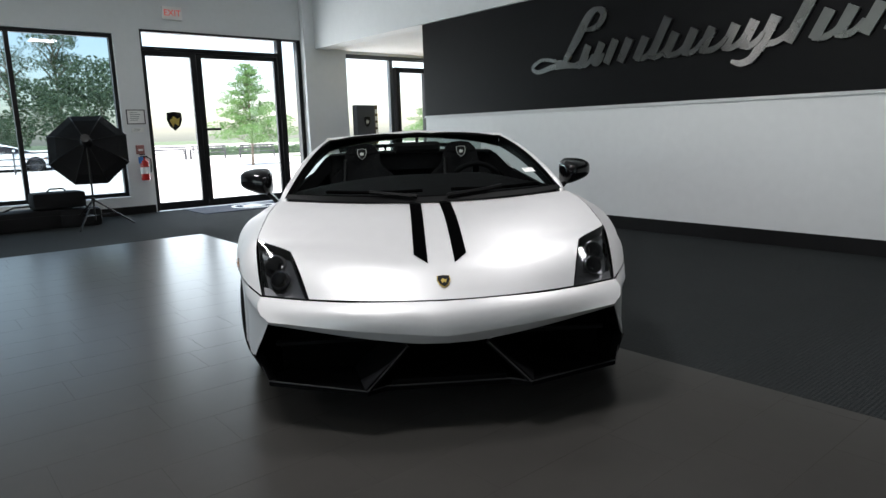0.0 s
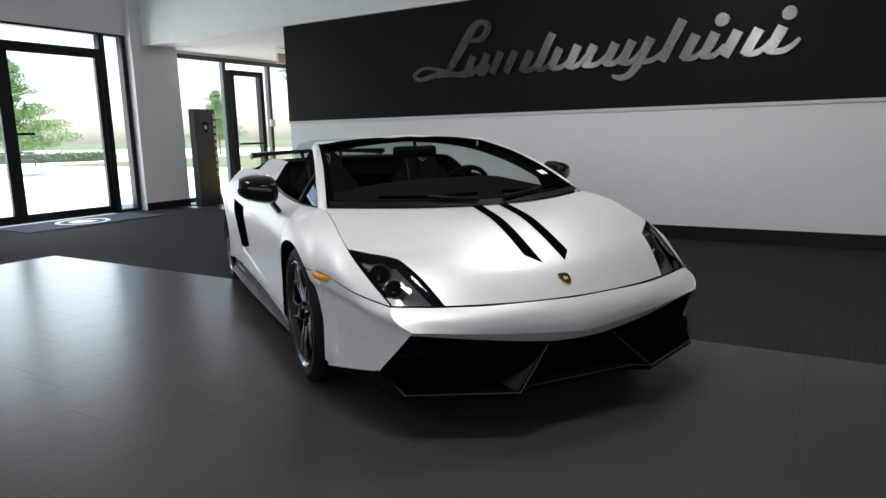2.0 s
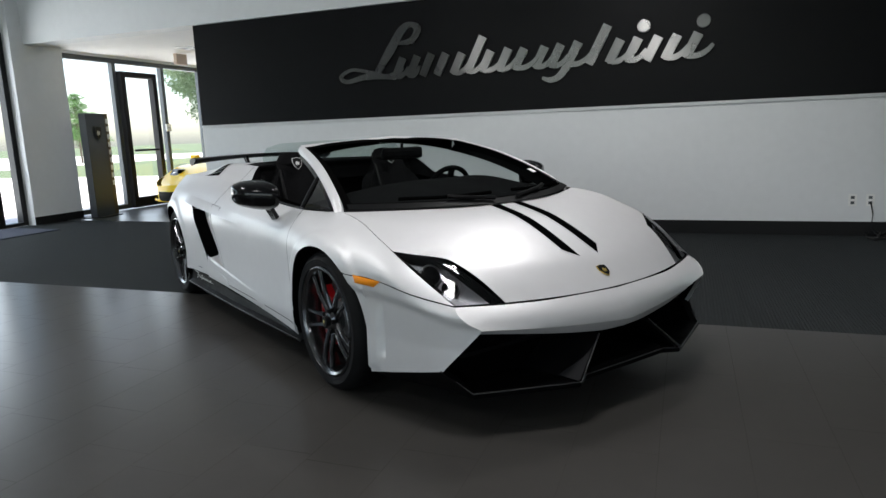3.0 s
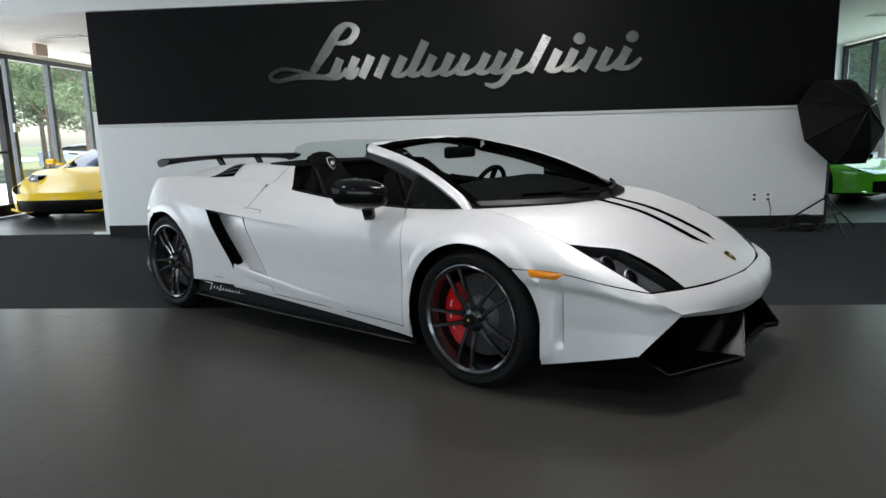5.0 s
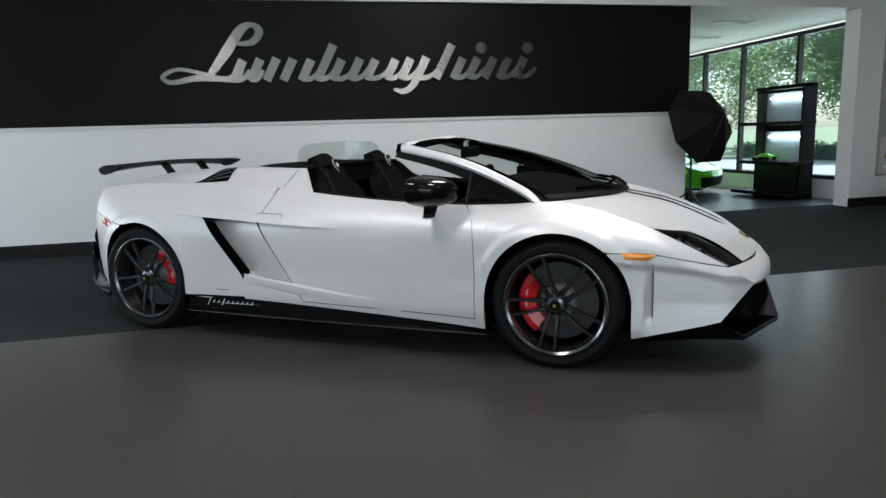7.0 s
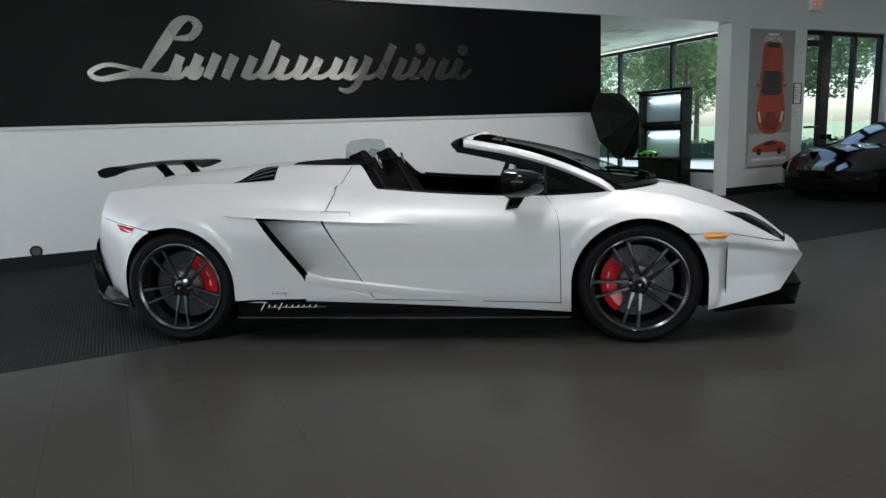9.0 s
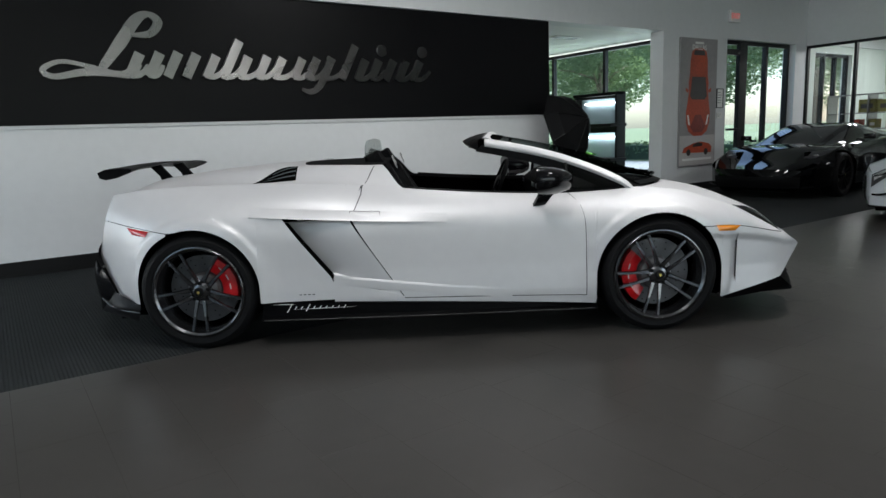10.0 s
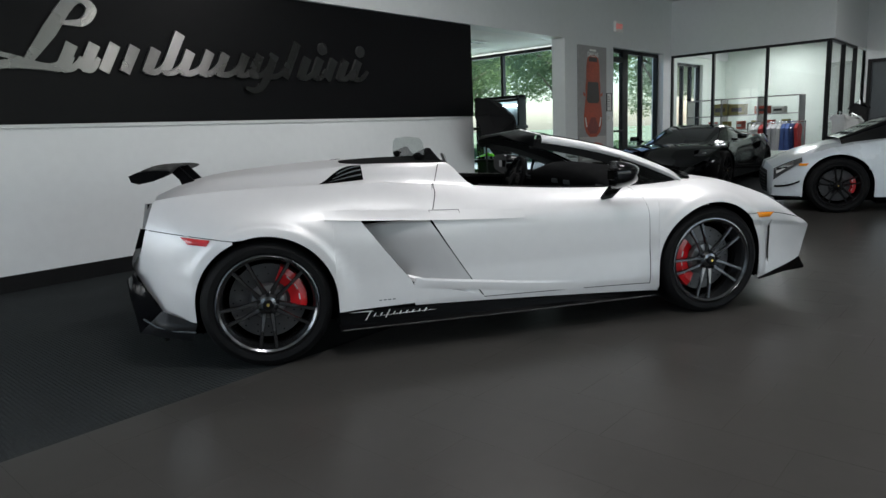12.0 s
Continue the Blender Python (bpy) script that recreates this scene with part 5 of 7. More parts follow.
ribbon([(-5.02, 1.83), (-5.3, 1.845), (-5.56, 1.80), (-5.65, 1.86), (-5.5, 1.935), (-5.28, 1.90), (-5.02, 1.83), (-4.86, 1.90)], [0.05, 0.07, 0.05, 0.05, 0.04, 0.04, 0.06, 0.05], "flourish_loop")
ribbon([(-5.18, 1.86), (-4.98, 2.12), (-4.82, 2.34), (-4.70, 2.40), (-4.62, 2.33), (-4.70, 2.22), (-4.86, 2.20)], [0.06, 0.115, 0.10, 0.05, 0.09, 0.07, 0.03], "flourish_stem")
# a garland of slanted bars on low joins, two of them tall, with one hanging tail
LEAN = 0.52
for bx, top in ((-4.93, 2.03), (-4.75, 2.04), (-4.58, 2.05), (-4.40, 2.04), (-4.20, 2.03), (-4.03, 2.19), (-3.86, 2.03), (-3.66, 2.04), (-3.48, 2.03), (-3.25, 2.03), (-3.08, 2.04), (-2.90, 2.05), (-2.67, 2.195), (-2.46, 2.04), (-2.28, 2.04), (-2.08, 2.04), (-1.90, 2.04), (-1.70, 2.04)):
    ribbon([(bx, 1.81), (bx + LEAN * (top - 1.81) * 0.5, (1.81 + top) / 2), (bx + LEAN * (top - 1.81), top)], [0.092, 0.095, 0.098], "emblem_stroke", 4)
for bx, reach in ((-5.02, 0.2), (-4.93, 0.18), (-4.75, 0.14), (-4.20, 0.2), (-4.03, 0.2), (-3.86, 0.24), (-3.66, 0.2), (-3.48, 0.26), (-3.25, 0.2), (-3.08, 0.2), (-2.90, 0.26), (-2.46, 0.22), (-2.28, 0.2), (-1.90, 0.22), (-1.70, 0.26)):
    ribbon([(bx - 0.01, 1.83), (bx + reach * 0.4, 1.822), (bx + reach * 0.75, 1.86), (bx + reach, 1.925)], [0.05, 0.058, 0.05, 0.035], "emblem_join", 4)
ribbon([(-2.88, 1.86), (-2.92, 1.78), (-2.99, 1.70), (-3.08, 1.672), (-3.17, 1.70)], [0.09, 0.085, 0.07, 0.06, 0.03], "emblem_tail")
for px in (-2.11, -1.535):
    part("emblem_dot", lathe([(0.062, -0.012), (0.068, -0.006), (0.068, 0.014)], 20, "y", m=Matrix.Translation((px, 0, 2.155))), BRUSHED, sign)

# ---- wall fittings ----


def wall_text(body, m, size, material, parent, name="lettering"):
    cu = bpy.data.curves.new(name, "FONT")
    cu.body, cu.size, cu.extrude, cu.align_x, cu.align_y = body, size, 0.002, "CENTER", "CENTER"
    ob = new(name, cu)
    ob.data.materials.append(material)
    ob.parent, ob.matrix_basis = parent, m
    return ob


SIGN_RED = mat("lit_red_letters", (0.75, 0.14, 0.12), 0.5, vary=0.0, emit=0.12)
FACE_X = Matrix(((0, 0, 1, 0), (1, 0, 0, 0), (0, 1, 0, 0), (0, 0, 0, 1)))       # faces +x
FACE_Y = Matrix(((1, 0, 0, 0), (0, 0, -1, 0), (0, 1, 0, 0), (0, 0, 0, 1)))      # faces -y


def exit_sign(m):
    t = thing("exit_sign", m, "white wall box with red lit exit letters", "exit sign", "exit signs")
    part("box", boxes((-0.15, 0.15, -0.10, 0.10, 0, 0.05), bevel=0.006), PAPER, t)
    wall_text("EXIT", pose(0, 0, 0.053), 0.13, SIGN_RED, t)


exit_sign(Matrix.Translation((FX + 0.002, 3.77, 3.07)) @ FACE_X)
exit_sign(Matrix.Translation((5.1, LY - 0.062, 3.0)) @ FACE_Y)
hang = thing("exit_sign", Matrix.Translation((-9.9, 8.35, 2.56)) @ FACE_X, "small exit box hanging under the low ceiling", "exit sign", "exit signs")
part("box", boxes((-0.13, 0.13, -0.09, 0.09, -0.03, 0.03), bevel=0.006), mat("amber_lit_plastic", (0.7, 0.55, 0.45), 0.5, vary=0.05), hang)


def framed_notice(m, w, h, dark=True):
    t = thing("framed_notice", m, "small framed paper notice on the wall", "notice", "notices")
    part("notice_frame", boxes((-w / 2, w / 2, h / 2 - 0.012, h / 2, 0, 0.015), (-w / 2, w / 2, -h / 2, -h / 2 + 0.012, 0, 0.015), (-w / 2, -w / 2 + 0.012, -h / 2 + 0.012, h / 2 - 0.012, 0, 0.015), (w / 2 - 0.012, w / 2, -h / 2 + 0.012, h / 2 - 0.012, 0, 0.015)), BLACK_PLASTIC if dark else PAPER, t)
    sheet_part = part("paper", boxes((-w / 2 + 0.012, w / 2 - 0.012, -h / 2 + 0.012, h / 2 - 0.012, 0, 0.006)), PAPER, t)
    for k in range(5):
        part("text_bar", boxes((-w * 0.32, w * (0.1 + 0.05 * (k * 7 % 4)), h * (0.28 - 0.13 * k), h * (0.31 - 0.13 * k), 0.006, 0.0075)), GREY_FRAME, sheet_part)


framed_notice(Matrix.Translation((FX + 0.002, 3.08, 1.49)) @ FACE_X, 0.27, 0.22)
framed_notice(Matrix.Translation((FX + 0.002, 3.09, 1.29)) @ FACE_X, 0.18, 0.07, False)
framed_notice(Matrix.Translation((4.76, LY - 0.062, 1.58)) @ FACE_Y, 0.2, 0.34)
framed_notice(Matrix.Translation((4.76, LY - 0.062, 1.28)) @ FACE_Y, 0.16, 0.1, False)

pull = thing("fire_call_point", Matrix.Translation((FX + 0.002, 3.09, 0.99)) @ FACE_X, "small red and grey fire call point", "call point")
part("plate", boxes((-0.06, 0.06, -0.07, 0.07, 0, 0.03), bevel=0.006), mat("dull_red_plastic", (0.28, 0.12, 0.11), 0.5), pull)
part("lever", boxes((-0.035, 0.035, -0.02, 0.01, 0.03, 0.045), bevel=0.004), PAPER, pull)

ext = thing("fire_extinguisher", pose(FX + 0.09, 3.11, 0.52), "red fire extinguisher with a blue tag hung on the wall", "extinguisher")
part("cylinder", lathe([(0.0, 0.0), (0.062, 0.0), (0.065, 0.012), (0.065, 0.26), (0.055, 0.30), (0.025, 0.325), (0.02, 0.35), (0.0, 0.35)], 24), RED, ext, smooth=True)
part("label_band", lathe([(0.0656, 0.10), (0.0662, 0.10), (0.0662, 0.20), (0.0656, 0.20)], 24, closed=True), PAPER, ext)
part("valve", boxes((-0.02, 0.02, -0.05, 0.05, 0.35, 0.375), (-0.015, 0.015, -0.06, 0.02, 0.385, 0.40), bevel=0.004), BLACK_PLASTIC, ext)
part("hose", tube([(0.0, 0.04, 0.36), (0.03, 0.09, 0.32), (0.03, 0.09, 0.2), (0.02, 0.08, 0.12)], 0.01, 8), BLACK_PLASTIC, ext)
part("tag", boxes((0.03, 0.034, -0.09, -0.02, 0.26, 0.36)), mat("blue_card", (0.06, 0.2, 0.55), 0.6), ext)
part("bracket", boxes((-0.09, -0.06, -0.03, 0.03, 0.05, 0.3)), BLACK_PLASTIC, ext)

decal = thing("door_decal", pose(FX - 0.07, 3.68, 1.42), "black and gold shield decal on the glass door", "decal")
shield(SATIN_BLACK, GOLD, decal, FACE_X, 0.27, "black and gold shield", 1.5)

mat_thing = thing("door_mat", pose(-10.42, 4.62, 0.001), "dark blue-grey door mat with a pale round emblem", "mat")
part("mat_base", boxes((-0.48, 0.48, -1.0, 1.0, 0, 0.012), bevel=0.004), mat("blue_grey_mat", (0.03, 0.036, 0.06), 0.95, vary=0.25, scale=30, bump=0.6, bump_scale=300), mat_thing)
part("mat_ring", lathe([(0.30, 0.0125), (0.36, 0.0125), (0.36, 0.0135), (0.30, 0.0135)], 40, closed=True), PAPER, mat_thing)
part("mat_figure", prism([(-0.12, -0.16), (0.1, -0.2), (0.2, -0.02), (0.1, 0.18), (-0.08, 0.14), (-0.2, 0.02)], 0.0012, m=pose(0, 0, 0.0125)), PAPER, mat_thing)

for px in (-0.13, 0.02):
    so = thing("wall_socket", Matrix.Translation((px, LY - 0.001, 0.352)) @ FACE_Y, "white double wall socket", "socket", "sockets")
    part("plate", boxes((-0.036, 0.036, -0.058, 0.058, 0, 0.006), bevel=0.002), PAPER, so)
    part("outlet", boxes((-0.016, 0.016, 0.012, 0.04, 0.006, 0.008), (-0.016, 0.016, -0.04, -0.012, 0.006, 0.008)), GREY_FRAME, so)
cap = thing("floor_port", Matrix.Translation((-6.31, LY - 0.001, 0.18)) @ FACE_Y, "round black port low on the white wall", "wall port")
part("ring", lathe([(0.04, 0.0), (0.055, 0.0), (0.055, 0.012), (0.045, 0.016), (0.04, 0.01)], 24, closed=True), BLACK_PLASTIC, cap)
part("disc", lathe([(0.0, 0.002), (0.042, 0.002), (0.042, 0.008), (0.0, 0.008)], 24), GREY_FRAME, cap)

for vx, vy in ((-9.2, 7.9), (-8.3, 8.9), (-9.7, 9.6), (2.6, 8.8), (2.1, 7.4)):
    v = thing("ceiling_vent", pose(vx, vy, SZ + 0.008), "dark slotted air vent in the low ceiling", "vent", "ceiling vents")
    part("duct", boxes((-0.27, 0.27, -0.09, 0.09, -0.003, -0.001)), VOID, v)
    part("surround", boxes((-0.3, 0.3, -0.12, -0.09, -0.012, 0), (-0.3, 0.3, 0.09, 0.12, -0.012, 0), (-0.3, -0.27, -0.09, 0.09, -0.012, 0), (0.27, 0.3, -0.09, 0.09, -0.012, 0)), CEILING, v)
    for k in range(4):
        part("slat", boxes((-0.27, 0.27, -0.08 + 0.045 * k, -0.05 + 0.045 * k, -0.01, -0.004)), GREY_FRAME, v)

# ---- photo lights ----


def softbox(x, y, z, radius, yaw, tilt, foot_z, label, depth=0.30, ahead=0.0):
    t = thing("photo_softbox", pose(x, y, 0), label, "softbox", "photo lights")
    head = Matrix.Translation((-ahead * math.cos(radians(yaw)), -ahead * math.sin(radians(yaw)), z)) @ Euler((0, 0, radians(yaw))).to_matrix().to_4x4() @ Euler((0, radians(tilt), 0)).to_matrix().to_4x4()
    bm = bmesh.new()
    n = 8
    rows = []
    for r, h in ((0.08, 0.0), (0.45, 0.10), (0.78, 0.20), (1.0, depth), (0.985, depth + 0.03), (0.0, depth + 0.005)):
        rows.append([bm.verts.new((h, r * radius * math.cos(2 * math.pi * (k + 0.5) / n) * 1.0, r * radius * math.sin(2 * math.pi * (k + 0.5) / n))) for k in range(n)])
    for a, b in zip(rows, rows[1:]):
        for k in range(n):
            bm.faces.new((a[k], a[(k + 1) % n], b[(k + 1) % n], b[k]))
    bm.faces.new(rows[0])
    bmesh.ops.remove_doubles(bm, verts=bm.verts[:], dist=1e-5)
    bmesh.ops.recalc_face_normals(bm, faces=bm.faces[:])
    bm.transform(head)
    shell = part("canopy", bm, BLACK_CLOTH, t, "black eight-sided fabric canopy")
    for k in range(n):
        a = 2 * math.pi * (k + 0.5) / n
        part("rib", tube([(head @ Vector((h - 0.004, r * radius * math.cos(a), r * radius * math.sin(a)))) for r, h in ((0.08, -0.004), (0.45, 0.096), (0.78, 0.196), (1.0, depth - 0.002))], 0.006, 6), BLACK_PLASTIC, shell)
    ahead or part("flash_head", lathe([(0.0, -0.16), (0.055, -0.16), (0.06, -0.02), (0.075, 0.01), (0.0, 0.01)], 20, "x", m=head), BLACK_PLASTIC, t)
    part("pole", tube([(0, 0, foot_z), (0, 0, z - 0.03 - 0.36 * ahead)], 0.013, 10), BLACK_PLASTIC, t)
    if ahead:
        part("arm", tube([(0, 0, z - 0.05 - 0.36 * ahead), head @ Vector((0, 0, 0))], 0.012, 8), BLACK_PLASTIC, t)
    for k in range(3):
        a = radians(yaw + 40 + 120 * k)
        leg = part("leg", tube([(0.02 * math.cos(a), 0.02 * math.sin(a), 0.36), (0.48 * math.cos(a), 0.48 * math.sin(a), 0.012)], 0.010, 8), BLACK_PLASTIC, t)
        part("leg_brace", tube([(0, 0, 0.16), (0.25 * math.cos(a), 0.25 * math.sin(a), 0.18)], 0.006, 6), BLACK_PLASTIC, leg)
    part("collar", lathe([(0.025, 0.34), (0.025, 0.40)], 12), BLACK_PLASTIC, t)


softbox(-9.75, 2.09, 1.13, 0.52, 165, 20, 0.10, "black octagonal photo softbox seen from behind on a light stand")
softbox(0.49, 5.92, 1.29, 0.50, 107, 20, 0.10, "black octagonal photo softbox beside the partition end", 0.34, 0.43)
cable = thing("power_cable", pose(0, 0, 0), "black power cable lying in loops by the wall", "cable")
loop = []
for k in range(60):
    a = k * 0.55
    r = 0.13 + 0.07 * math.sin(k * 0.9)
    loop.append((0.14 + r * math.cos(a) * 1.5 + 0.004 * k, 6.04 + r * math.sin(a) * 0.8, 0.03 + 0.03 * math.sin(k * 1.7) + 0.02 * math.sin(k * 0.37)))
part("coil", tube(loop, 0.008, 6), BLACK_PLASTIC, cable)
part("lead", tube([(0.02, LY - 0.02, 0.34), (0.04, LY - 0.05, 0.22), (0.03, LY - 0.06, 0.08), (0.08, 6.1, 0.012)], 0.005, 6), BLACK_PLASTIC, cable)
part("power_brick", boxes((0.28, 0.42, 5.98, 6.08, 0.0, 0.07), bevel=0.01), BLACK_PLASTIC, cable)

for bx, by, sx, sy, sz, rot in ((-10.25, 1.35, 0.42, 1.1, 0.26, 4), (-10.2, 2.0, 0.38, 0.5, 0.24, -6), (-10.0, 0.7, 0.35, 0.4, 0.2, 10)):
    bag = thing("equipment_case", pose(bx, by, 0, 0, 0, rot), "soft black equipment case on the carpet", "case", "equipment cases")
    part("case_body", boxes((-sx / 2, sx / 2, -sy / 2, sy / 2, 0.0, sz), bevel=0.05), BLACK_CLOTH, bag, smooth=True)
    part("zip", boxes((-sx / 2 - 0.002, sx / 2 + 0.002, -sy / 2 - 0.002, sy / 2 + 0.002, sz * 0.68, sz * 0.7)), BLACK_PLASTIC, bag)
    part("carry_strap", tube([(0, -sy * 0.25, sz - 0.01), (0.03, -sy * 0.1, sz + 0.05), (0.03, sy * 0.1, sz + 0.05), (0, sy * 0.25, sz - 0.01)], 0.012, 6), BLACK_CLOTH, bag)
top_case = thing("camera_bag", pose(-10.22, 1.75, 0.262, 0, 0, 3), "black camera bag stacked on a case", "bag")
part("bag_body", boxes((-0.17, 0.17, -0.32, 0.32, 0.0, 0.22), bevel=0.05), BLACK_CLOTH, top_case, smooth=True)
part("bag_handle", tube([(0, -0.12, 0.21), (0, -0.08, 0.26), (0, 0.08, 0.26), (0, 0.12, 0.21)], 0.012, 6), BLACK_CLOTH, top_case)

# upright panel beside the rear entrance
board = thing("display_board", pose(-7.97, 6.5, 0), "slim white display board on feet behind the partition end", "display board")
part("panel", boxes((-0.05, 0.55, -0.012, 0.012, 0.03, 1.53), bevel=0.004), PAPER, board)
for fx in (-0.03, 0.5):
    part("foot", boxes((fx - 0.18, fx + 0.06, -0.03, 0.03, 0.0, 0.03), bevel=0.006), PAPER, board)
kiosk = thing("totem_sign", pose(-10.62, 7.02, 0, 0, 0, 12), "tall dark display panel with a pale column of illegible letters", "totem sign")
part("slab", boxes((-0.06, 0.06, -0.24, 0.22, 0.0, 1.66), bevel=0.006), mat("slate_panel", (0.035, 0.042, 0.052), 0.35, vary=0.1), kiosk)
part("foot", boxes((-0.18, 0.18, -0.26, 0.24, 0.0, 0.02), bevel=0.004), BLACK_PLASTIC, kiosk)
part("edge_strip", boxes((-0.061, 0.064, 0.222, 0.30, 0.0, 1.66)), mat("bronze_edge", (0.10, 0.075, 0.04), 0.4, metal=0.5), kiosk)
for k in range(9):
    part("letter_bar", boxes((0.0645, 0.067, 0.235, 0.288, 0.50 + 0.125 * k, 0.58 + 0.125 * k)), PAPER, kiosk)
shield(GREY_FRAME, SILVER, kiosk, Matrix.Translation((0.061, 0.0, 1.35)) @ FACE_X, 0.2, "faint grey shield")

# poster with a red car seen from above
poster = thing("wall_poster_print", Matrix.Translation((4.09, LY - 0.062, 1.50)) @ FACE_Y, "tall grey framed poster of a red sports car", "poster")
part("backing", boxes((-0.52, 0.52, -1.08, 1.08, 0, 0.03), bevel=0.004), mat("poster_grey", (0.30, 0.29, 0.29), 0.4, vary=0.12, scale=3), poster)
part("lower_field", boxes((-0.5, 0.5, -1.06, -0.55, 0.03, 0.032)), mat("poster_pale", (0.5, 0.48, 0.47), 0.4, vary=0.06), poster)
PRINT_RED = mat("poster_red", (0.42, 0.065, 0.026), 0.4, vary=0.4, scale=7)
part("printed_car", prism([(-0.10, 0.92), (-0.20, 0.86), (-0.24, 0.72), (-0.25, 0.48), (-0.28, 0.34), (-0.27, 0.18), (-0.30, 0.02), (-0.34, -0.16), (-0.33, -0.34), (-0.26, -0.48), (-0.12, -0.56), (0.12, -0.56), (0.26, -0.48), (0.33, -0.34), (0.34, -0.16), (0.30, 0.02), (0.27, 0.18), (0.28, 0.34), (0.25, 0.48), (0.24, 0.72), (0.20, 0.86), (0.10, 0.92)], 0.002, m=pose(0, 0, 0.031)), PRINT_RED, poster)
PRINT_DARK = mat("poster_dark", (0.035, 0.03, 0.03), 0.4, vary=0.4, scale=6)
part("printed_roof", prism([(-0.19, 0.44), (-0.24, 0.12), (-0.18, 0.06), (0.18, 0.06), (0.24, 0.12), (0.19, 0.44)], 0.001, m=pose(0, 0, 0.033)), PRINT_DARK, poster)
part("printed_shadow", prism([(-0.08, -0.20), (-0.22, -0.40), (-0.12, -0.50), (0.12, -0.50), (0.22, -0.40), (0.08, -0.20)], 0.001, m=pose(0, 0, 0.0325)), mat("poster_maroon", (0.20, 0.035, 0.025), 0.4, vary=0.4, scale=8), poster)
part("printed_tail", prism([(-0.14, 0.88), (-0.16, 0.80), (0.16, 0.80), (0.14, 0.88)], 0.001, m=pose(0, 0, 0.033)), PRINT_DARK, poster)
for s in (1, -1):
    part("printed_mirror", prism([(s * 0.28, 0.22), (s * 0.36, 0.26), (s * 0.36, 0.20), (s * 0.29, 0.17)][::s], 0.001, m=pose(0, 0, 0.031)), PRINT_RED, poster)
    part("printed_wheel", lathe([(0.0, 0.0), (0.058, 0.0), (0.058, 0.001), (0.0, 0.001)], 16, m=pose(s * 0.25, -0.84, 0.0345)), PRINT_DARK, poster)
part("printed_window", prism([(-0.12, -0.71), (0.02, -0.67), (0.16, -0.70), (0.14, -0.74), (-0.14, -0.75)], 0.001, m=pose(0, 0, 0.0345)), PRINT_DARK, poster)
for s in (1, -1):
    part("printed_lamp", prism([(s * 0.31, -0.2), (s * 0.27, -0.2), (s * 0.22, -0.38), (s * 0.27, -0.36)][::s], 0.001, m=pose(0, 0, 0.033)), PAPER, poster)
part("printed_side_car", prism([(-0.42, -0.84), (-0.38, -0.76), (-0.1, -0.68), (0.1, -0.66), (0.34, -0.7), (0.42, -0.76), (0.40, -0.86)], 0.002, m=pose(0, 0, 0.032)), PRINT_RED, poster)
part("title_bar", boxes((-0.12, 0.12, 0.985, 1.02, 0.03, 0.032)), PAPER, poster)
wall_text("DALLAS", pose(0, 0.925, 0.0325), 0.115, PAPER, poster)
part("caption_bar", boxes((-0.42, 0.42, -0.98, -0.94, 0.032, 0.033)), PAPER, poster)

# lit display shelf with a model car
shelf = thing("display_shelf", pose(3.30, 7.80, 0), "black display unit with two lit glass bays", "display shelf")
part("back_panel", boxes((0.16, 0.22, -0.52, 0.52, 0.0, 1.78), bevel=0.004), SATIN_BLACK, shelf)
for sy in (-0.52, 0.48):
    part("upright", boxes((-0.02, 0.16, sy, sy + 0.04, 0.0, 1.78)), SATIN_BLACK, shelf)
for z, d in ((0.06, 0.4), (0.54, 0.28), (1.16, 0.28), (1.72, 0.06)):
    part("shelf_board", boxes((-d, 0.16, -0.60 if d > 0.1 else -0.52, 0.60 if d > 0.1 else 0.52, z, z + 0.055), bevel=0.006), SATIN_BLACK, shelf)
part("plinth_panel", boxes((-0.05, 0.15, -0.48, 0.48, 0.115, 0.54)), BLACK_PLASTIC, shelf)
LIT = mat("lit_strip", (0.9, 0.96, 1.0), 0.5, vary=0.0, emit=5.0)
for z in (0.595, 1.215):
    bay = part("bay_backing", boxes((0.13, 0.155, -0.46, 0.46, z, z + 0.46)), mat("bay_pale_panel", (0.33, 0.44, 0.48), 0.3, vary=0.05), shelf)
    part("light_strip", boxes((0.08, 0.12, -0.40, 0.34, z + 0.37, z + 0.385)), LIT, bay)
    g = part("bay_glass", boxes((-0.10, -0.094, -0.46, 0.46, z, z + 0.46)), CLEAR, bay)
    g.visible_shadow = False
mini = thing("model_car", pose(3.22, 8.02, 0.595, 0, 0, 100), "small green model sports car in the lit bay", "model car")
GREEN = mat("lime_green_paint", (0.09, 0.47, 0.012), 0.25, vary=0.04, coat=0.7)
YELLOW = mat("yellow_paint", (0.92, 0.62, 0.006), 0.35, vary=0.04, coat=0.3, spec=0.3)
part("shell", sheet(lambda u, v: (-0.22 + 0.44 * v, 0.09 * u, 0.015 + pl(v, (0, 0.06), (0.3, 0.105), (0.55, 0.10), (0.75, 0.06), (1, 0.03)) * (1 - 0.55 * abs(u) ** 4)), steps(12, -1, 1), steps(14)), GREEN, mini, smooth=True)
for sx in (-0.13, 0.13):
    for sy in (-0.08, 0.08):
        part("wheel", lathe([(0.0, -0.012), (0.03, -0.012), (0.03, 0.012), (0.0, 0.012)], 16, "y", m=Matrix.Translation((sx, sy, 0.03))), RUBBER, mini)
# ---- other cars ----


CABIN_GLASS = mat("dark_car_glass", (0.004, 0.004, 0.0045), 0.05, vary=0.02, spec=0.7)


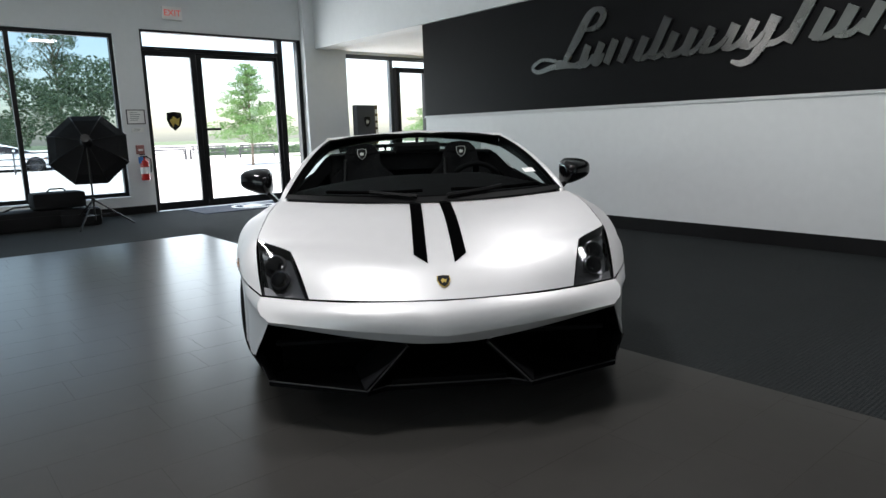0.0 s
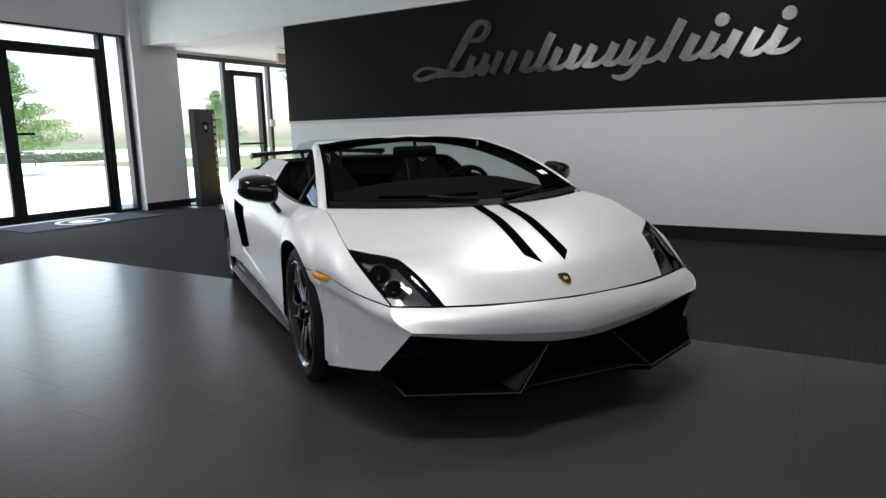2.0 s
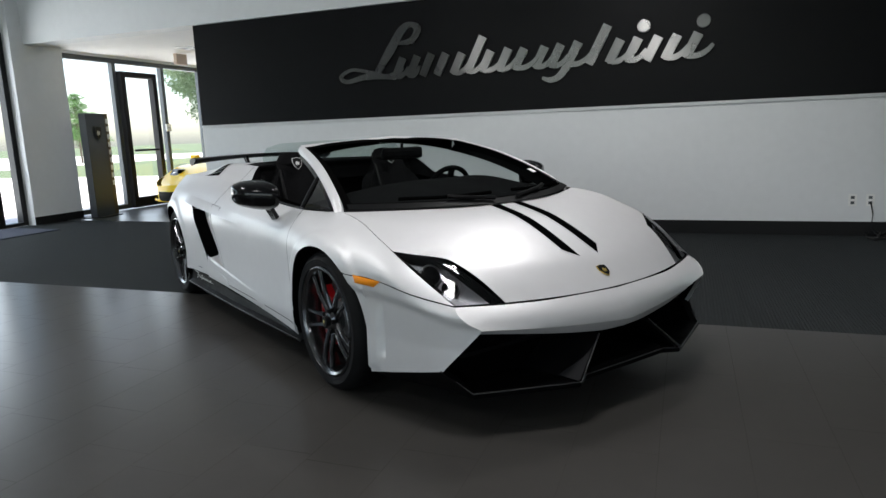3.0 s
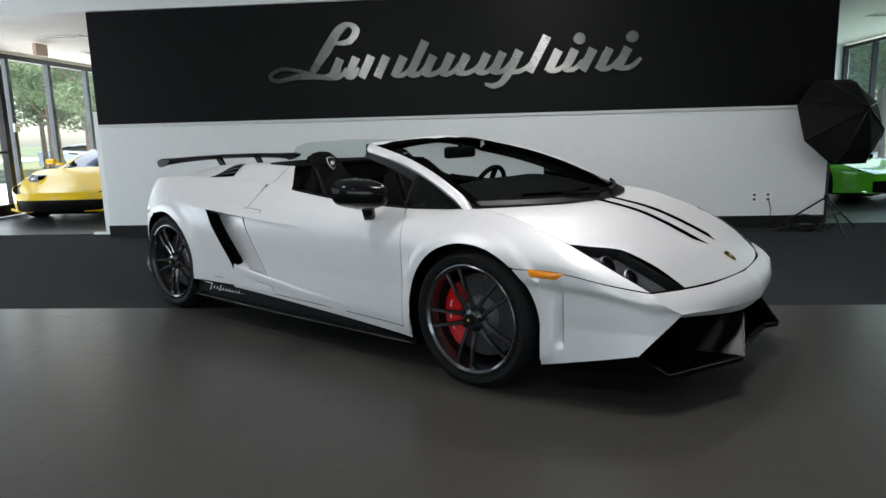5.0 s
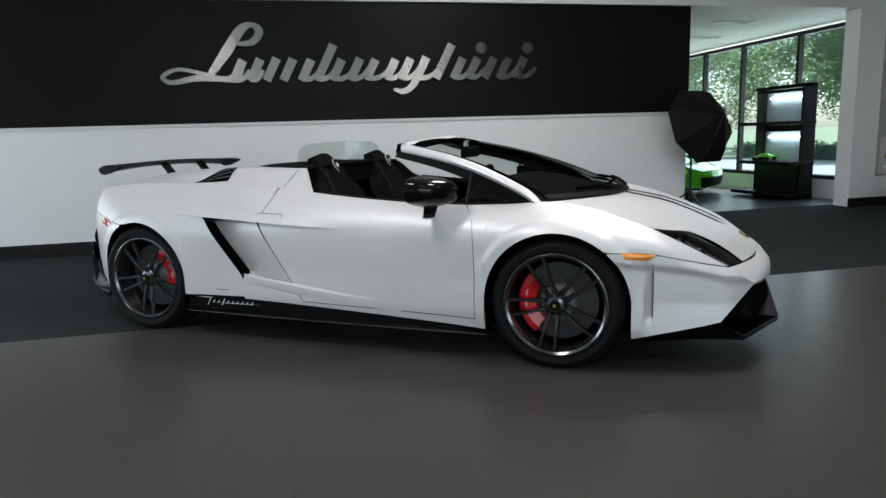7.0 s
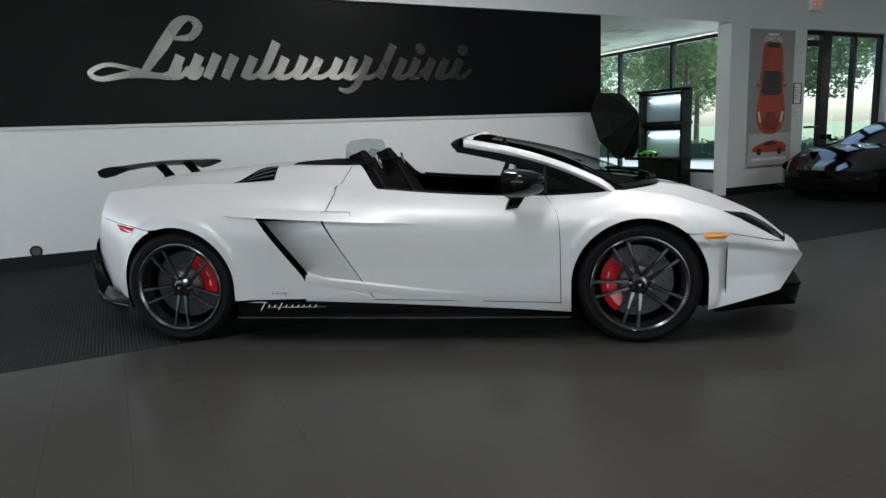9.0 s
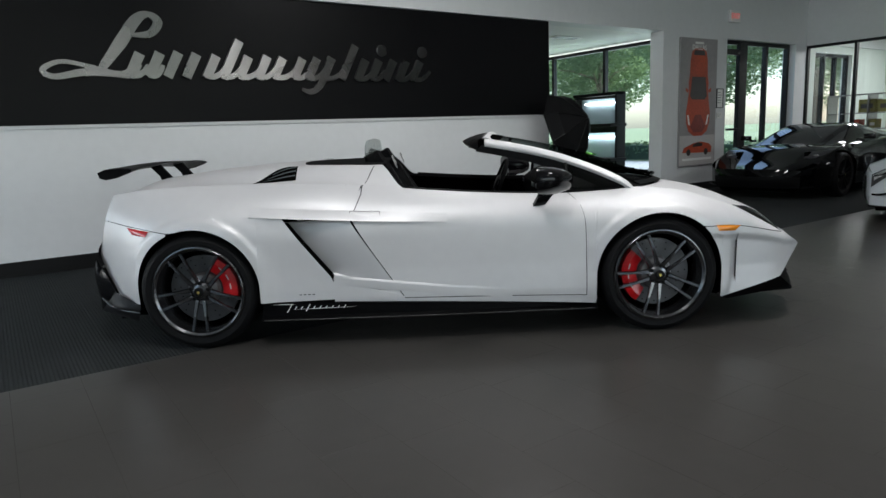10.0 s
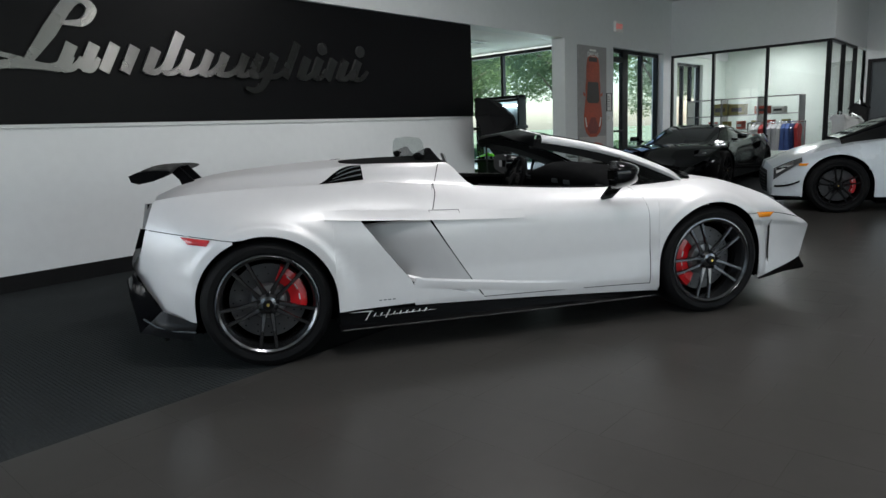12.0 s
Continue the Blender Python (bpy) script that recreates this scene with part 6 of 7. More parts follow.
def parked_car(m, paint, label, style, wheel_metal=None, caliper=False, group="showroom cars"):
    """A parked sports car: sides with wheel openings, top, cabin, lamps, intakes and wheels."""
    t = thing("parked_car", m, label, "car", group)
    sh, yw, roof, cab, base = style["shoulder"], style["wide"], style["roof"], style["cab"], style["base"]
    ax, r, x0, x1 = style["axle"], style["wheel"], style["tail"], style["nose"]

    def zs(x):
        return pl(x, *sh)

    def ys(x):
        return pl(x, *yw) * 0.86

    def foot(x):
        for c in (-ax, ax):
            if abs(x - c) < r + 0.04:
                return max(base, r + math.sqrt(max(0, (r + 0.04) ** 2 - (x - c) ** 2)))
        return base
    xs = set(steps(36, x0, x1))
    for c in (-ax, ax):
        for k in range(-10, 11):
            xs.add(c + (r + 0.0399) * math.sin(math.pi / 2 * k / 10))
        xs |= {c - r - 0.041, c + r + 0.041}
    for s in (1, -1):
        def side(x, v):
            zb = foot(x)
            z = zb + (zs(x) - zb) * v
            q = max(0, (z - 0.5) / max(0.05, zs(x) - 0.5))
            low = max(0, (0.5 - z) / 0.5)
            return (x, pl(x, *yw) * (1 - 0.14 * q ** style.get("round", 2.2)) - 0.05 * low * low, z)
        part("body_side", mirror(sheet(side, sorted(xs), steps(12)), s), paint, t, smooth=True)
        part("side_intake", mirror(patch4((-0.85, pl(-0.85, *yw) - 0.03, zs(-0.8) - 0.08), (-0.45, pl(-0.45, *yw) - 0.02, zs(-0.8) - 0.12), (-0.25, pl(-0.25, *yw) + 0.002, 0.40), (-0.55, pl(-0.55, *yw) + 0.002, 0.42), n=4), s), VOID, t)
        for c in (-ax, ax):
            part("arch_liner", mirror(boxes((c - r - 0.04, c + r + 0.04, 0.5, 0.55, base, 2 * r + 0.02)), s), VOID, t)
            flip = Matrix.Identity(4) if s > 0 else Euler((0, 0, math.pi)).to_matrix().to_4x4()
            build_wheel(t, "wheel", Matrix.Translation((c, s * (pl(c, *yw) - 0.145), r)) @ flip, r, 0.26, r * 0.75, metal=wheel_metal or GUNMETAL, caliper=radians(180 if s > 0 else 0) if caliper else None, detail=False, turn=0.3)
        lx = x1 - style["lamp"]
        if style.get("grille"):
            def eye(u, v):
                x, dz = x1 - 0.30 + 0.29 * u, 0.018 + (0.05 + 0.09 * u) * v
                return side(x, (zs(x) - dz - foot(x)) / (zs(x) - foot(x)))
            part("headlamp", mirror(sheet(lambda u, v: tuple(c + d for c, d in zip(eye(u, v), (0.004, 0.006, 0.0))), steps(8), steps(4)), s), LAMP_GREY, t, "clear headlamp in a dark housing", smooth=True)
            part("lamp_lens", mirror(sheet(lambda u, v: tuple(c + d for c, d in zip(eye(0.30 + 0.6 * u, 0.12 + 0.5 * v), (0.008, 0.011, 0.0))), steps(6), steps(3)), s), CHROME, t, smooth=True)
            part("bumper_slot", mirror(sheet(lambda u, v: tuple(c + d for c, d in zip(side(x1 - 0.02 - 0.26 * u, (0.30 + 0.07 * u * u - base + 0.022 * v) / (zs(x1 - 0.02 - 0.26 * u) - base)), (0.004, 0.008, 0.0))), steps(8), (0, 1)), s), VOID, t, "thin dark bumper slot")
            part("bumper_lip", mirror(sheet(lambda u, v: tuple(c + d for c, d in zip(side(x1 - 0.30 * u, 0.05 * v), (0.012, 0.02, -0.012))), steps(8), (0, 1)), s), SATIN_BLACK, t)
        else:
            part("headlamp", mirror(patch4((lx - 0.22, ys(lx - 0.22) - 0.005, zs(lx - 0.22) + 0.008), (lx - 0.16, ys(lx) - 0.26, zs(lx - 0.16) + 0.02), (lx + 0.12, ys(lx + 0.1) - 0.24, zs(lx + 0.12) + 0.006), (lx + 0.14, ys(lx + 0.14) + 0.02, zs(lx + 0.14) - 0.045), (0.01, 0.02, 0.012)), s), LAMP_GREY, t, "dark glass headlamp", smooth=True)
            part("lamp_lens", mirror(lathe([(0.0, 0.035), (0.05, 0.025), (0.065, 0.0)], 16, m=Matrix.Translation((lx - 0.03, ys(lx) - 0.13, zs(lx) - 0.015)) @ Euler((0, radians(60), 0)).to_matrix().to_4x4()), s), CHROME, t, smooth=True)
        part("door_mirror", mirror(boxes((0.54, 0.64, ys(0.6) + 0.09, ys(0.6) + 0.24, zs(0.6) + 0.07, zs(0.6) + 0.15), (0.575, 0.615, ys(0.6) - 0.02, ys(0.6) + 0.1, zs(0.6) + 0.04, zs(0.6) + 0.08), bevel=0.018), s), paint, t, smooth=True)
        part("front_intake", mirror(patch4((x1 - 0.015, 0.22, 0.40), (x1 - 0.13, 0.72, 0.42), (x1 - 0.12, 0.76, 0.16), (x1 + 0.0, 0.30, 0.16), (-0.02, 0, 0)), s), VOID, t) if not style.get("grille") else None
        style.get("grille") or part("front_blade", mirror(tube([(x1 + 0.045, 0.24, 0.30), (x1 + 0.055, 0.40, 0.17), (x1 - 0.03, 0.66, 0.17), (x1 - 0.10, 0.80, 0.19)], 0.020, 6), s), paint, t)
    # bonnet, deck
    def top(u, x):
        return (x + style.get("bow", 0.06) * max(0, (x - x1 + 0.2) / 0.2) * (1 - u * u), u * ys(x), zs(x) + style.get("crown", 0.03) * (1 - u * u) - (0.012 if x > 1.2 else 0) * (1 - u * u))
    part("bonnet_and_deck", sheet(top, steps(20, -1, 1), steps(40, x0, x1)), paint, t, smooth=True)
    # cabin
    def cabin(u, x):
        z0, z1 = zs(x) + 0.01, pl(x, *roof)
        a = abs(u)
        h = max(0.0, z1 - z0)
        return (x, math.copysign(min(abs(u) * 0.62, 0.72), u) if h < 0.01 else math.copysign(pl(a, (0, 0), (0.5, 0.34), (0.72, 0.50), (1, 0.70)), u), z0 + h * pl(a, (0, 1.0), (0.5, 0.97), (0.72, 0.86), (1, 0)))
    us = [-1 + 0.06 * k for k in range(34)]
    us = [u for u in us if u < 1] + [1.0]
    part("cabin_glass", sheet(cabin, us, steps(30, cab[0], cab[1])), CABIN_GLASS, t, "dark glazed cabin", smooth=True)
    part("roof_panel", sheet(lambda u, x: tuple(c + d for c, d in zip(cabin(u * 0.70, x), (0, 0, 0.004))), steps(14, -1, 1), steps(12, style["panel"][0], style["panel"][1])), SATIN_BLACK if caliper else paint, t, smooth=True)
    for s in (1, -1):
        part("roof_pillar", mirror(sheet(lambda w, x: tuple(c + d for c, d in zip(cabin(0.66 + 0.10 * w, x), (0, 0.003, 0.004))), steps(3), steps(14, style["panel"][0], cab[1])), s), SATIN_BLACK if caliper else paint, t, smooth=True)
    # nose, following the ends of the sides
    def nose(u, v, out=0.0):
        z = base + (zs(x1) - base) * v
        q, low = max(0, (z - 0.5) / max(0.05, zs(x1) - 0.5)), max(0, (0.5 - z) / 0.5)
        w = pl(x1, *yw) * (1 - 0.14 * q ** style.get("round", 2.2)) - 0.05 * low * low
        return (x1 + (style.get("bow", 0.07) + 0.04 * math.sin(math.pi * v)) * (1 - abs(u) ** 2.4) + out, u * w, z + (style.get("crown", 0.03) - 0.012) * (1 - u * u) * v)
    split = 0.0 if style.get("grille") else 0.62
    part("nose", sheet(nose, steps(24, -1, 1), steps(10, split, 1.0)), paint, t, smooth=True)
    if split:
        part("nose_badge", prism([(-0.028, 0.030), (0.028, 0.030), (0.026, -0.010), (0.0, -0.036), (-0.026, -0.010)], 0.004, m=Matrix.Translation((x1 - 0.03, 0, zs(x1 - 0.03) + 0.028)) @ Euler((0, radians(28), 0)).to_matrix().to_4x4() @ pose(0, 0, 0, 0, 0, 90)), SATIN_BLACK, t, "small dark badge")
        part("nose_lower", sheet(lambda u, v: nose(u, v, -0.012), steps(24, -1, 1), steps(6, 0.0, split)), SATIN_BLACK, t, "black open lower nose", smooth=True)
    if style.get("grille"):
        gr = part("grille", sheet(lambda u, v: nose(u * (0.62 + 0.16 * math.sin(math.pi * (0.2 + 0.6 * v))), 0.08 + 0.72 * v, 0.008), steps(12, -1, 1), steps(6)), SATIN_BLACK, t, "black slatted grille")
        for k in range(6):
            part("grille_bar", sheet(lambda u, v, k=k: nose(u * 0.70, 0.16 + 0.105 * k + 0.028 * v, 0.014), steps(12, -1, 1), (0, 1)), GREY_FRAME, gr)
    part("tail", sheet(lambda u, v: (x0 - 0.05 * (1 - u * u), u * pl(x0, *yw) * 0.93, 0.2 + (zs(x0) - 0.2 + 0.03 * (1 - u * u)) * v), steps(14, -1, 1), steps(6)), SATIN_BLACK, t, smooth=True)
    part("underbody", boxes((x0 + 0.1, x1 - 0.05, -0.5, 0.5, 0.11, 0.4), (-ax + r + 0.08, ax - r - 0.08, -0.8, 0.8, 0.11, base + 0.05), bevel=0.01), VOID, t)
    mx = x1 - style.get("marker_back", 0.55)
    for s in (1, -1) if style["marker"] else ():
        part("side_marker", mirror(boxes((mx - 0.07, mx + 0.07, pl(mx, *yw) * 0.965, pl(mx, *yw) * 1.0 + 0.002, style["marker"], style["marker"] + 0.03)), s), AMBER, t)
    return t


WEDGE = dict(shoulder=((-2.2, 0.80), (-1.3, 0.85), (-0.3, 0.785), (0.7, 0.75), (1.3, 0.72), (1.75, 0.57), (2.1, 0.43)), wide=((-2.2, 0.80), (-1.3, 0.97), (-0.4, 0.94), (0.6, 0.93), (1.3, 0.95), (1.7, 0.90), (1.95, 0.80), (2.1, 0.66)),
             roof=((-1.7, 0.83), (-1.0, 0.95), (-0.3, 1.06), (0.1, 1.07), (0.6, 0.95), (1.25, 0.715)), cab=(-1.65, 1.24), panel=(-0.55, 0.15), bow=0.15, base=0.17, axle=1.31, wheel=0.325, tail=-2.2, nose=2.1, lamp=0.42, marker=0.50)
COUPE = dict(shoulder=((-2.1, 0.86), (-1.3, 0.94), (-0.3, 0.88), (0.7, 0.845), (1.25, 0.785), (1.65, 0.695), (1.85, 0.62), (2.0, 0.54)), wide=((-2.1, 0.80), (-1.3, 0.955), (-0.4, 0.92), (0.6, 0.91), (1.3, 0.955), (1.6, 0.925), (1.82, 0.84), (2.0, 0.68)),
             roof=((-1.7, 0.92), (-1.0, 1.12), (-0.3, 1.24), (0.15, 1.25), (0.7, 1.10), (1.3, 0.86)), cab=(-1.65, 1.28), panel=(-0.7, 0.2), base=0.19, axle=1.325, wheel=0.325, tail=-2.1, nose=2.0, lamp=0.26, marker=0.565, marker_back=0.33, bow=0.06, grille=True, round=4.0, crown=0.07)
parked_car(pose(-9.69, 9.95, 0, 0, 0, -86), YELLOW, "bright yellow low sports car parked behind the partition", WEDGE)
parked_car(pose(1.30, 10.28, 0, 0, 0, -47), GREEN, "lime green low sports car parked by the garden glazing", WEDGE)
BLACK_PAINT = mat("deep_black_paint", (0.0015, 0.0015, 0.0018), 0.04, vary=0.05, spec=0.24, coat=0.0)
parked_car(pose(5.42, 4.75, 0, 0, 0, 183), BLACK_PAINT, "gloss black low sports car in front of the shop", dict(WEDGE, marker=None), SATIN_BLACK)
PALE_GREY = mat("pale_silver_paint", (0.56, 0.61, 0.65), 0.28, vary=0.03, coat=0.4)
parked_car(pose(3.02, 0.735, 0, 0, 0, 109), PALE_GREY, "pale silver coupe with black slatted grille and dark wheels", COUPE, SATIN_BLACK, True)

reader = thing("card_reader", Matrix.Translation((FX - 0.055, 9.14, 1.44)) @ FACE_X, "small white card reader on a glazing post", "card reader")
part("reader_case", boxes((-0.06, 0.06, -0.07, 0.07, 0, 0.035), bevel=0.006), PAPER, reader)
part("reader_slot", boxes((-0.03, 0.03, -0.004, 0.004, 0.035, 0.038)), BLACK_PLASTIC, reader)

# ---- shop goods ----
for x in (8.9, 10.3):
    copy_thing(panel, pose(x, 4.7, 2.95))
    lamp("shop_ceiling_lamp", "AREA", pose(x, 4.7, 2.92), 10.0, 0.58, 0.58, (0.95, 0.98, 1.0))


def clothes_rail(x, y, rot, colours, length, label):
    t = thing("clothes_rail", pose(x, y, 0, 0, 0, rot), label, "clothes rail", "clothes rails")
    part("rail_bar", tube([(-length / 2, 0, 1.05), (length / 2, 0, 1.05)], 0.014, 8), CHROME, t)
    for sx in (-length / 2, length / 2):
        part("rail_post", tube([(sx, 0, 0.0), (sx, 0, 1.06)], 0.014, 8), CHROME, t)
        part("rail_foot", boxes((sx - 0.02, sx + 0.02, -0.2, 0.2, 0, 0.03), bevel=0.006), CHROME, t)
    for k, c in enumerate(colours):
        px = -length / 2 + 0.1 + (length - 0.2) * k / max(1, len(colours) - 1)
        shirt = part("shirt", sheet(lambda u, v: (px + 0.03 * math.sin(5 * u + k) * v, 0.22 * u * (1 - 0.12 * math.sin(3 * v)), 1.01 - 0.10 * abs(u) ** 1.6 * (1 - v) - 0.56 * v), steps(8, -1, 1), steps(8), 0.07), c, t, smooth=True)
        part("hanger", tube([(px, -0.15, 0.96), (px, 0, 1.03), (px, 0.15, 0.96)], 0.005, 5), CHROME, shirt)


CLOTH = [mat("cloth_" + n, c, 0.9, vary=0.12, scale=12) for n, c in (("white", (0.75, 0.75, 0.74)), ("navy", (0.03, 0.05, 0.16)), ("red", (0.4, 0.03, 0.03)), ("grey", (0.3, 0.31, 0.33)), ("black", (0.015, 0.015, 0.016)), ("blue", (0.12, 0.2, 0.5)))]
clothes_rail(8.5, 4.2, 90, [CLOTH[k] for k in (2, 1, 5, 5, 0, 0, 0, 0, 2, 2, 0, 0)], 1.15, "low chrome rail of white, red and blue shirts")
rack = thing("shop_shelving", pose(8.95, 5.05, 0, 0, 0, 88), "tall chrome shelving with boxed goods behind the glass", "shelving")
for sx in (-1.25, -0.4, 0.4, 1.2):
    part("upright", boxes((sx - 0.012, sx + 0.012, -0.2, 0.2, 0, 1.62)), STEEL, rack)
for z in (0.5, 0.9, 1.22, 1.6):
    part("shelf_board", boxes((-1.25, 1.2, -0.2, 0.2, z, z + 0.02)), STEEL, rack)
BOX_MATS = [mat("box_olive", (0.22, 0.2, 0.05), 0.6), mat("box_dark", (0.05, 0.05, 0.05), 0.6), mat("box_red", (0.4, 0.06, 0.03), 0.6), mat("box_pale", (0.6, 0.6, 0.58), 0.6)]
for k in range(12):
    bx = thing("goods_box", pose(8.95, 5.05, 0, 0, 0, 88) @ pose(-0.95 + 0.16 * k, 0.0, (0.925, 0.525)[k % 2]), "small boxed goods on the shop shelf", "box", "boxed goods")
    part("carton", boxes((-0.065, 0.065, -0.12, 0.12, 0, 0.18 + 0.03 * (k % 2)), bevel=0.004), BOX_MATS[k % 4], bx)
    part("carton_label", boxes((-0.045, 0.045, 0.1205, 0.122, 0.05, 0.11), (-0.045, 0.045, -0.122, -0.1205, 0.05, 0.11)), BOX_MATS[3 if k % 4 != 3 else 1], bx)
for lx, wide, tall, c in ((0.45, 0.32, 0.26, 0), (0.08, 0.32, 0.24, 0), (-0.45, 0.28, 0.17, 2), (-0.8, 0.24, 0.14, 3)):
    bx = thing("goods_box", pose(8.95, 5.05, 0, 0, 0, 88) @ pose(lx, 0.0, 1.245), "wide boxed goods on the upper shop shelf", "box", "boxed goods")
    part("carton", boxes((-wide / 2, wide / 2, -0.13, 0.13, 0, tall), bevel=0.005), BOX_MATS[c], bx)
    part("carton_label", boxes((-wide * 0.36, wide * 0.36, 0.1305, 0.132, tall * 0.3, tall * 0.66)), BOX_MATS[1 if c != 1 else 3], bx)
TEE = [(-0.09, 0.0), (-0.19, -0.03), (-0.27, -0.15), (-0.20, -0.19), (-0.16, -0.13), (-0.17, -0.46), (0.17, -0.46), (0.16, -0.13), (0.20, -0.19), (0.27, -0.15), (0.19, -0.03), (0.09, 0.0), (0.0, -0.035)]
for px, py, c, z, rot, size in ((8.05, 2.92, CLOTH[0], 1.16, 75, 0.8), (8.15, 2.72, CLOTH[0], 1.12, 100, 0.75), (8.45, 2.66, CLOTH[4], 1.36, 90, 0.75)):
    form = thing("garment_stand", pose(px, py, 0), "chrome stand with a plain shirt on a hanger", "garment stand", "garment stands")
    part("stand_pole", tube([(0, 0, 0.0), (0, 0, z + 0.06)], 0.012, 8), CHROME, form)
    part("stand_base", lathe([(0.0, 0.0), (0.16, 0.0), (0.16, 0.012), (0.02, 0.03)], 20), CHROME, form)
    turn = Matrix.Translation((0, 0, z)) @ Euler((0, 0, radians(rot))).to_matrix().to_4x4() @ Euler((radians(90), 0, 0)).to_matrix().to_4x4()
    part("shirt", prism([(x * size, y * size) for x, y in TEE], 0.07, m=turn @ pose(0, 0, -0.035), bevel=0.02), c, form, smooth=True)
    part("hanger", tube([turn @ Vector((-0.16 * size, -0.04, 0)), turn @ Vector((0, 0.05, 0)), turn @ Vector((0.16 * size, -0.04, 0))], 0.006, 6), CHROME, form)
table = thing("goods_table", pose(8.6, 2.2, 0), "low dark table with folded garments", "table")
part("tabletop", boxes((-0.6, 0.6, -0.35, 0.35, 0.7, 0.75), bevel=0.006), SATIN_BLACK, table)
for sx in (-0.55, 0.55):
    for sy in (-0.3, 0.3):
        part("leg", boxes((sx - 0.025, sx + 0.025, sy - 0.025, sy + 0.025, 0, 0.7)), SATIN_BLACK, table)
# dark doorway on the far end wall
dd = tagged(thing("door_2", pose(10.9, 2.95, 0), "dark-framed glass doorway at the far end", "door"), kind="structure")
part("door_frame", boxes((-0.05, 0.05, -1.6, -1.52, 0, 2.35), (-0.05, 0.05, -0.08, 0.0, 0, 2.35), (-0.05, 0.05, -1.52, -0.08, 2.27, 2.35)), BLACK_FRAME, dd)
part("door_leaf", boxes((-0.02, 0.02, -1.52, -0.08, 0.0, 2.27)), GREY_FRAME, dd)
structure("wall_far", boxes((11.0, 11.2, -9, 3.02, 0, CZ)), WHITE_WALL, "pale far wall")

# ---- outdoors ----


def leaf_cloud(count, blobs, size, seed, squash=1.0):
    """Many small leaf cards spread in uneven blobs (x, y, z, radius)."""
    rnd = random.Random(seed)
    verts, faces = [], []
    total = sum(b[3] ** 2 for b in blobs)
    for bx, by, bz, br in blobs:
        for _ in range(int(count * br * br / total)):
            a, c = rnd.uniform(0, 2 * math.pi), rnd.uniform(-1, 1)
            rr = br * rnd.uniform(0.25, 1.0) ** 0.5
            q = math.sqrt(1 - c * c)
            p = Vector((bx + rr * q * math.cos(a), by + rr * q * math.sin(a), bz + rr * c * squash))
            d = Vector((rnd.gauss(0, 1), rnd.gauss(0, 1), rnd.gauss(0, 0.6))).normalized()
            e = d.cross(Vector((rnd.gauss(0, 1), rnd.gauss(0, 1), rnd.gauss(0, 1)))).normalized()
            s = size * rnd.uniform(0.6, 1.3)
            k = len(verts)
            verts += [p - d * s, p + e * s * 0.45, p + d * s, p - e * s * 0.45]
            faces.append((k, k + 1, k + 2, k + 3))
    return verts, faces


def tree(m, height, crown, leaf, seed, label, count=2600, size=0.16, bare=0.35, conic=False):
    rnd = random.Random(seed)
    t = thing("tree", m, label, "tree", "trees")
    trunk = tube([(0, 0, -0.15), (0.05, 0.02, height * 0.3), (-0.04, 0.05, height * 0.6), (0.03, 0, height * 0.92)], height * 0.015, 10, taper=height * 0.004)
    limbs = []
    blobs = []
    n = 40 if conic else 15
    for k in range(n):
        z = height * (bare + (0.96 - bare) * k / (n - 1))
        a = k * 2.4 + rnd.uniform(-0.4, 0.4)
        f = (1 - (k / n) ** 1.2 * 0.93) if conic else math.sin(math.pi * (0.18 + 0.74 * k / n))
        r = crown * f * rnd.uniform(0.6, 1.05)
        tip = (r * math.cos(a), r * math.sin(a), z + rnd.uniform(0.0, 0.03 if conic else 0.12) * height)
        limbs.append(tube([(0, 0, z - 0.08 * height), (tip[0] * 0.5, tip[1] * 0.5, (z + tip[2]) / 2 - 0.02 * height), tip], height * (0.004 if conic else 0.007), 6, taper=height * 0.0015))
        if conic:
            blobs += [(tip[0] * g, tip[1] * g, tip[2] - 0.02 * height * (1 - g), crown * (0.10 + 0.13 * f) * rnd.uniform(0.6, 1.2)) for g in (0.35, 0.65, 0.92)]
            continue
        blobs.append((tip[0] * 0.85, tip[1] * 0.85, tip[2], crown * rnd.uniform(0.32, 0.48)))
        if k % 3 == 0:
            blobs.append((tip[0] * 0.35, tip[1] * 0.35, tip[2] + 0.03 * height, crown * 0.3))
    part("trunk", join(trunk, *limbs), BARK, t, "brown trunk with limbs", smooth=True)
    v, f = leaf_cloud(count, blobs, size, seed, 0.45 if conic else 0.7)
    link("crown", v, f, leaf, t, "uneven leafy crown")
    return t


t1 = tree(pose(-26.5, 11.8, -0.1), 4.3, 2.15, LEAF_FRESH, 3, "young conical green street tree", 16000, 0.045, 0.27, True)
t2 = tree(pose(-60, 11.0, -0.1), 10.2, 2.4, LEAF_DARK, 5, "tall dark pine with open crown", 4200, 0.10, 0.58)
t3 = tree(pose(16.5, 14.5, -0.1), 7.5, 2.8, LEAF, 8, "leafy garden tree behind the glazing", 20000, 0.08, 0.35)
for x, y, r, s in ((-44, 36, 140, 1.2),):
    c = copy_thing(t1, pose(x, y, -0.1, 0, 0, r))
    c.scale = (s, s, s)
for x, y, r, s in ((-59, 7.6, 60, 0.8), (-60, 0.5, 200, 0.9), (-58, -9, 120, 1.0)):
    c = copy_thing(t2, pose(x, y, -0.1, 0, 0, r))
    c.scale = (s, s, s)
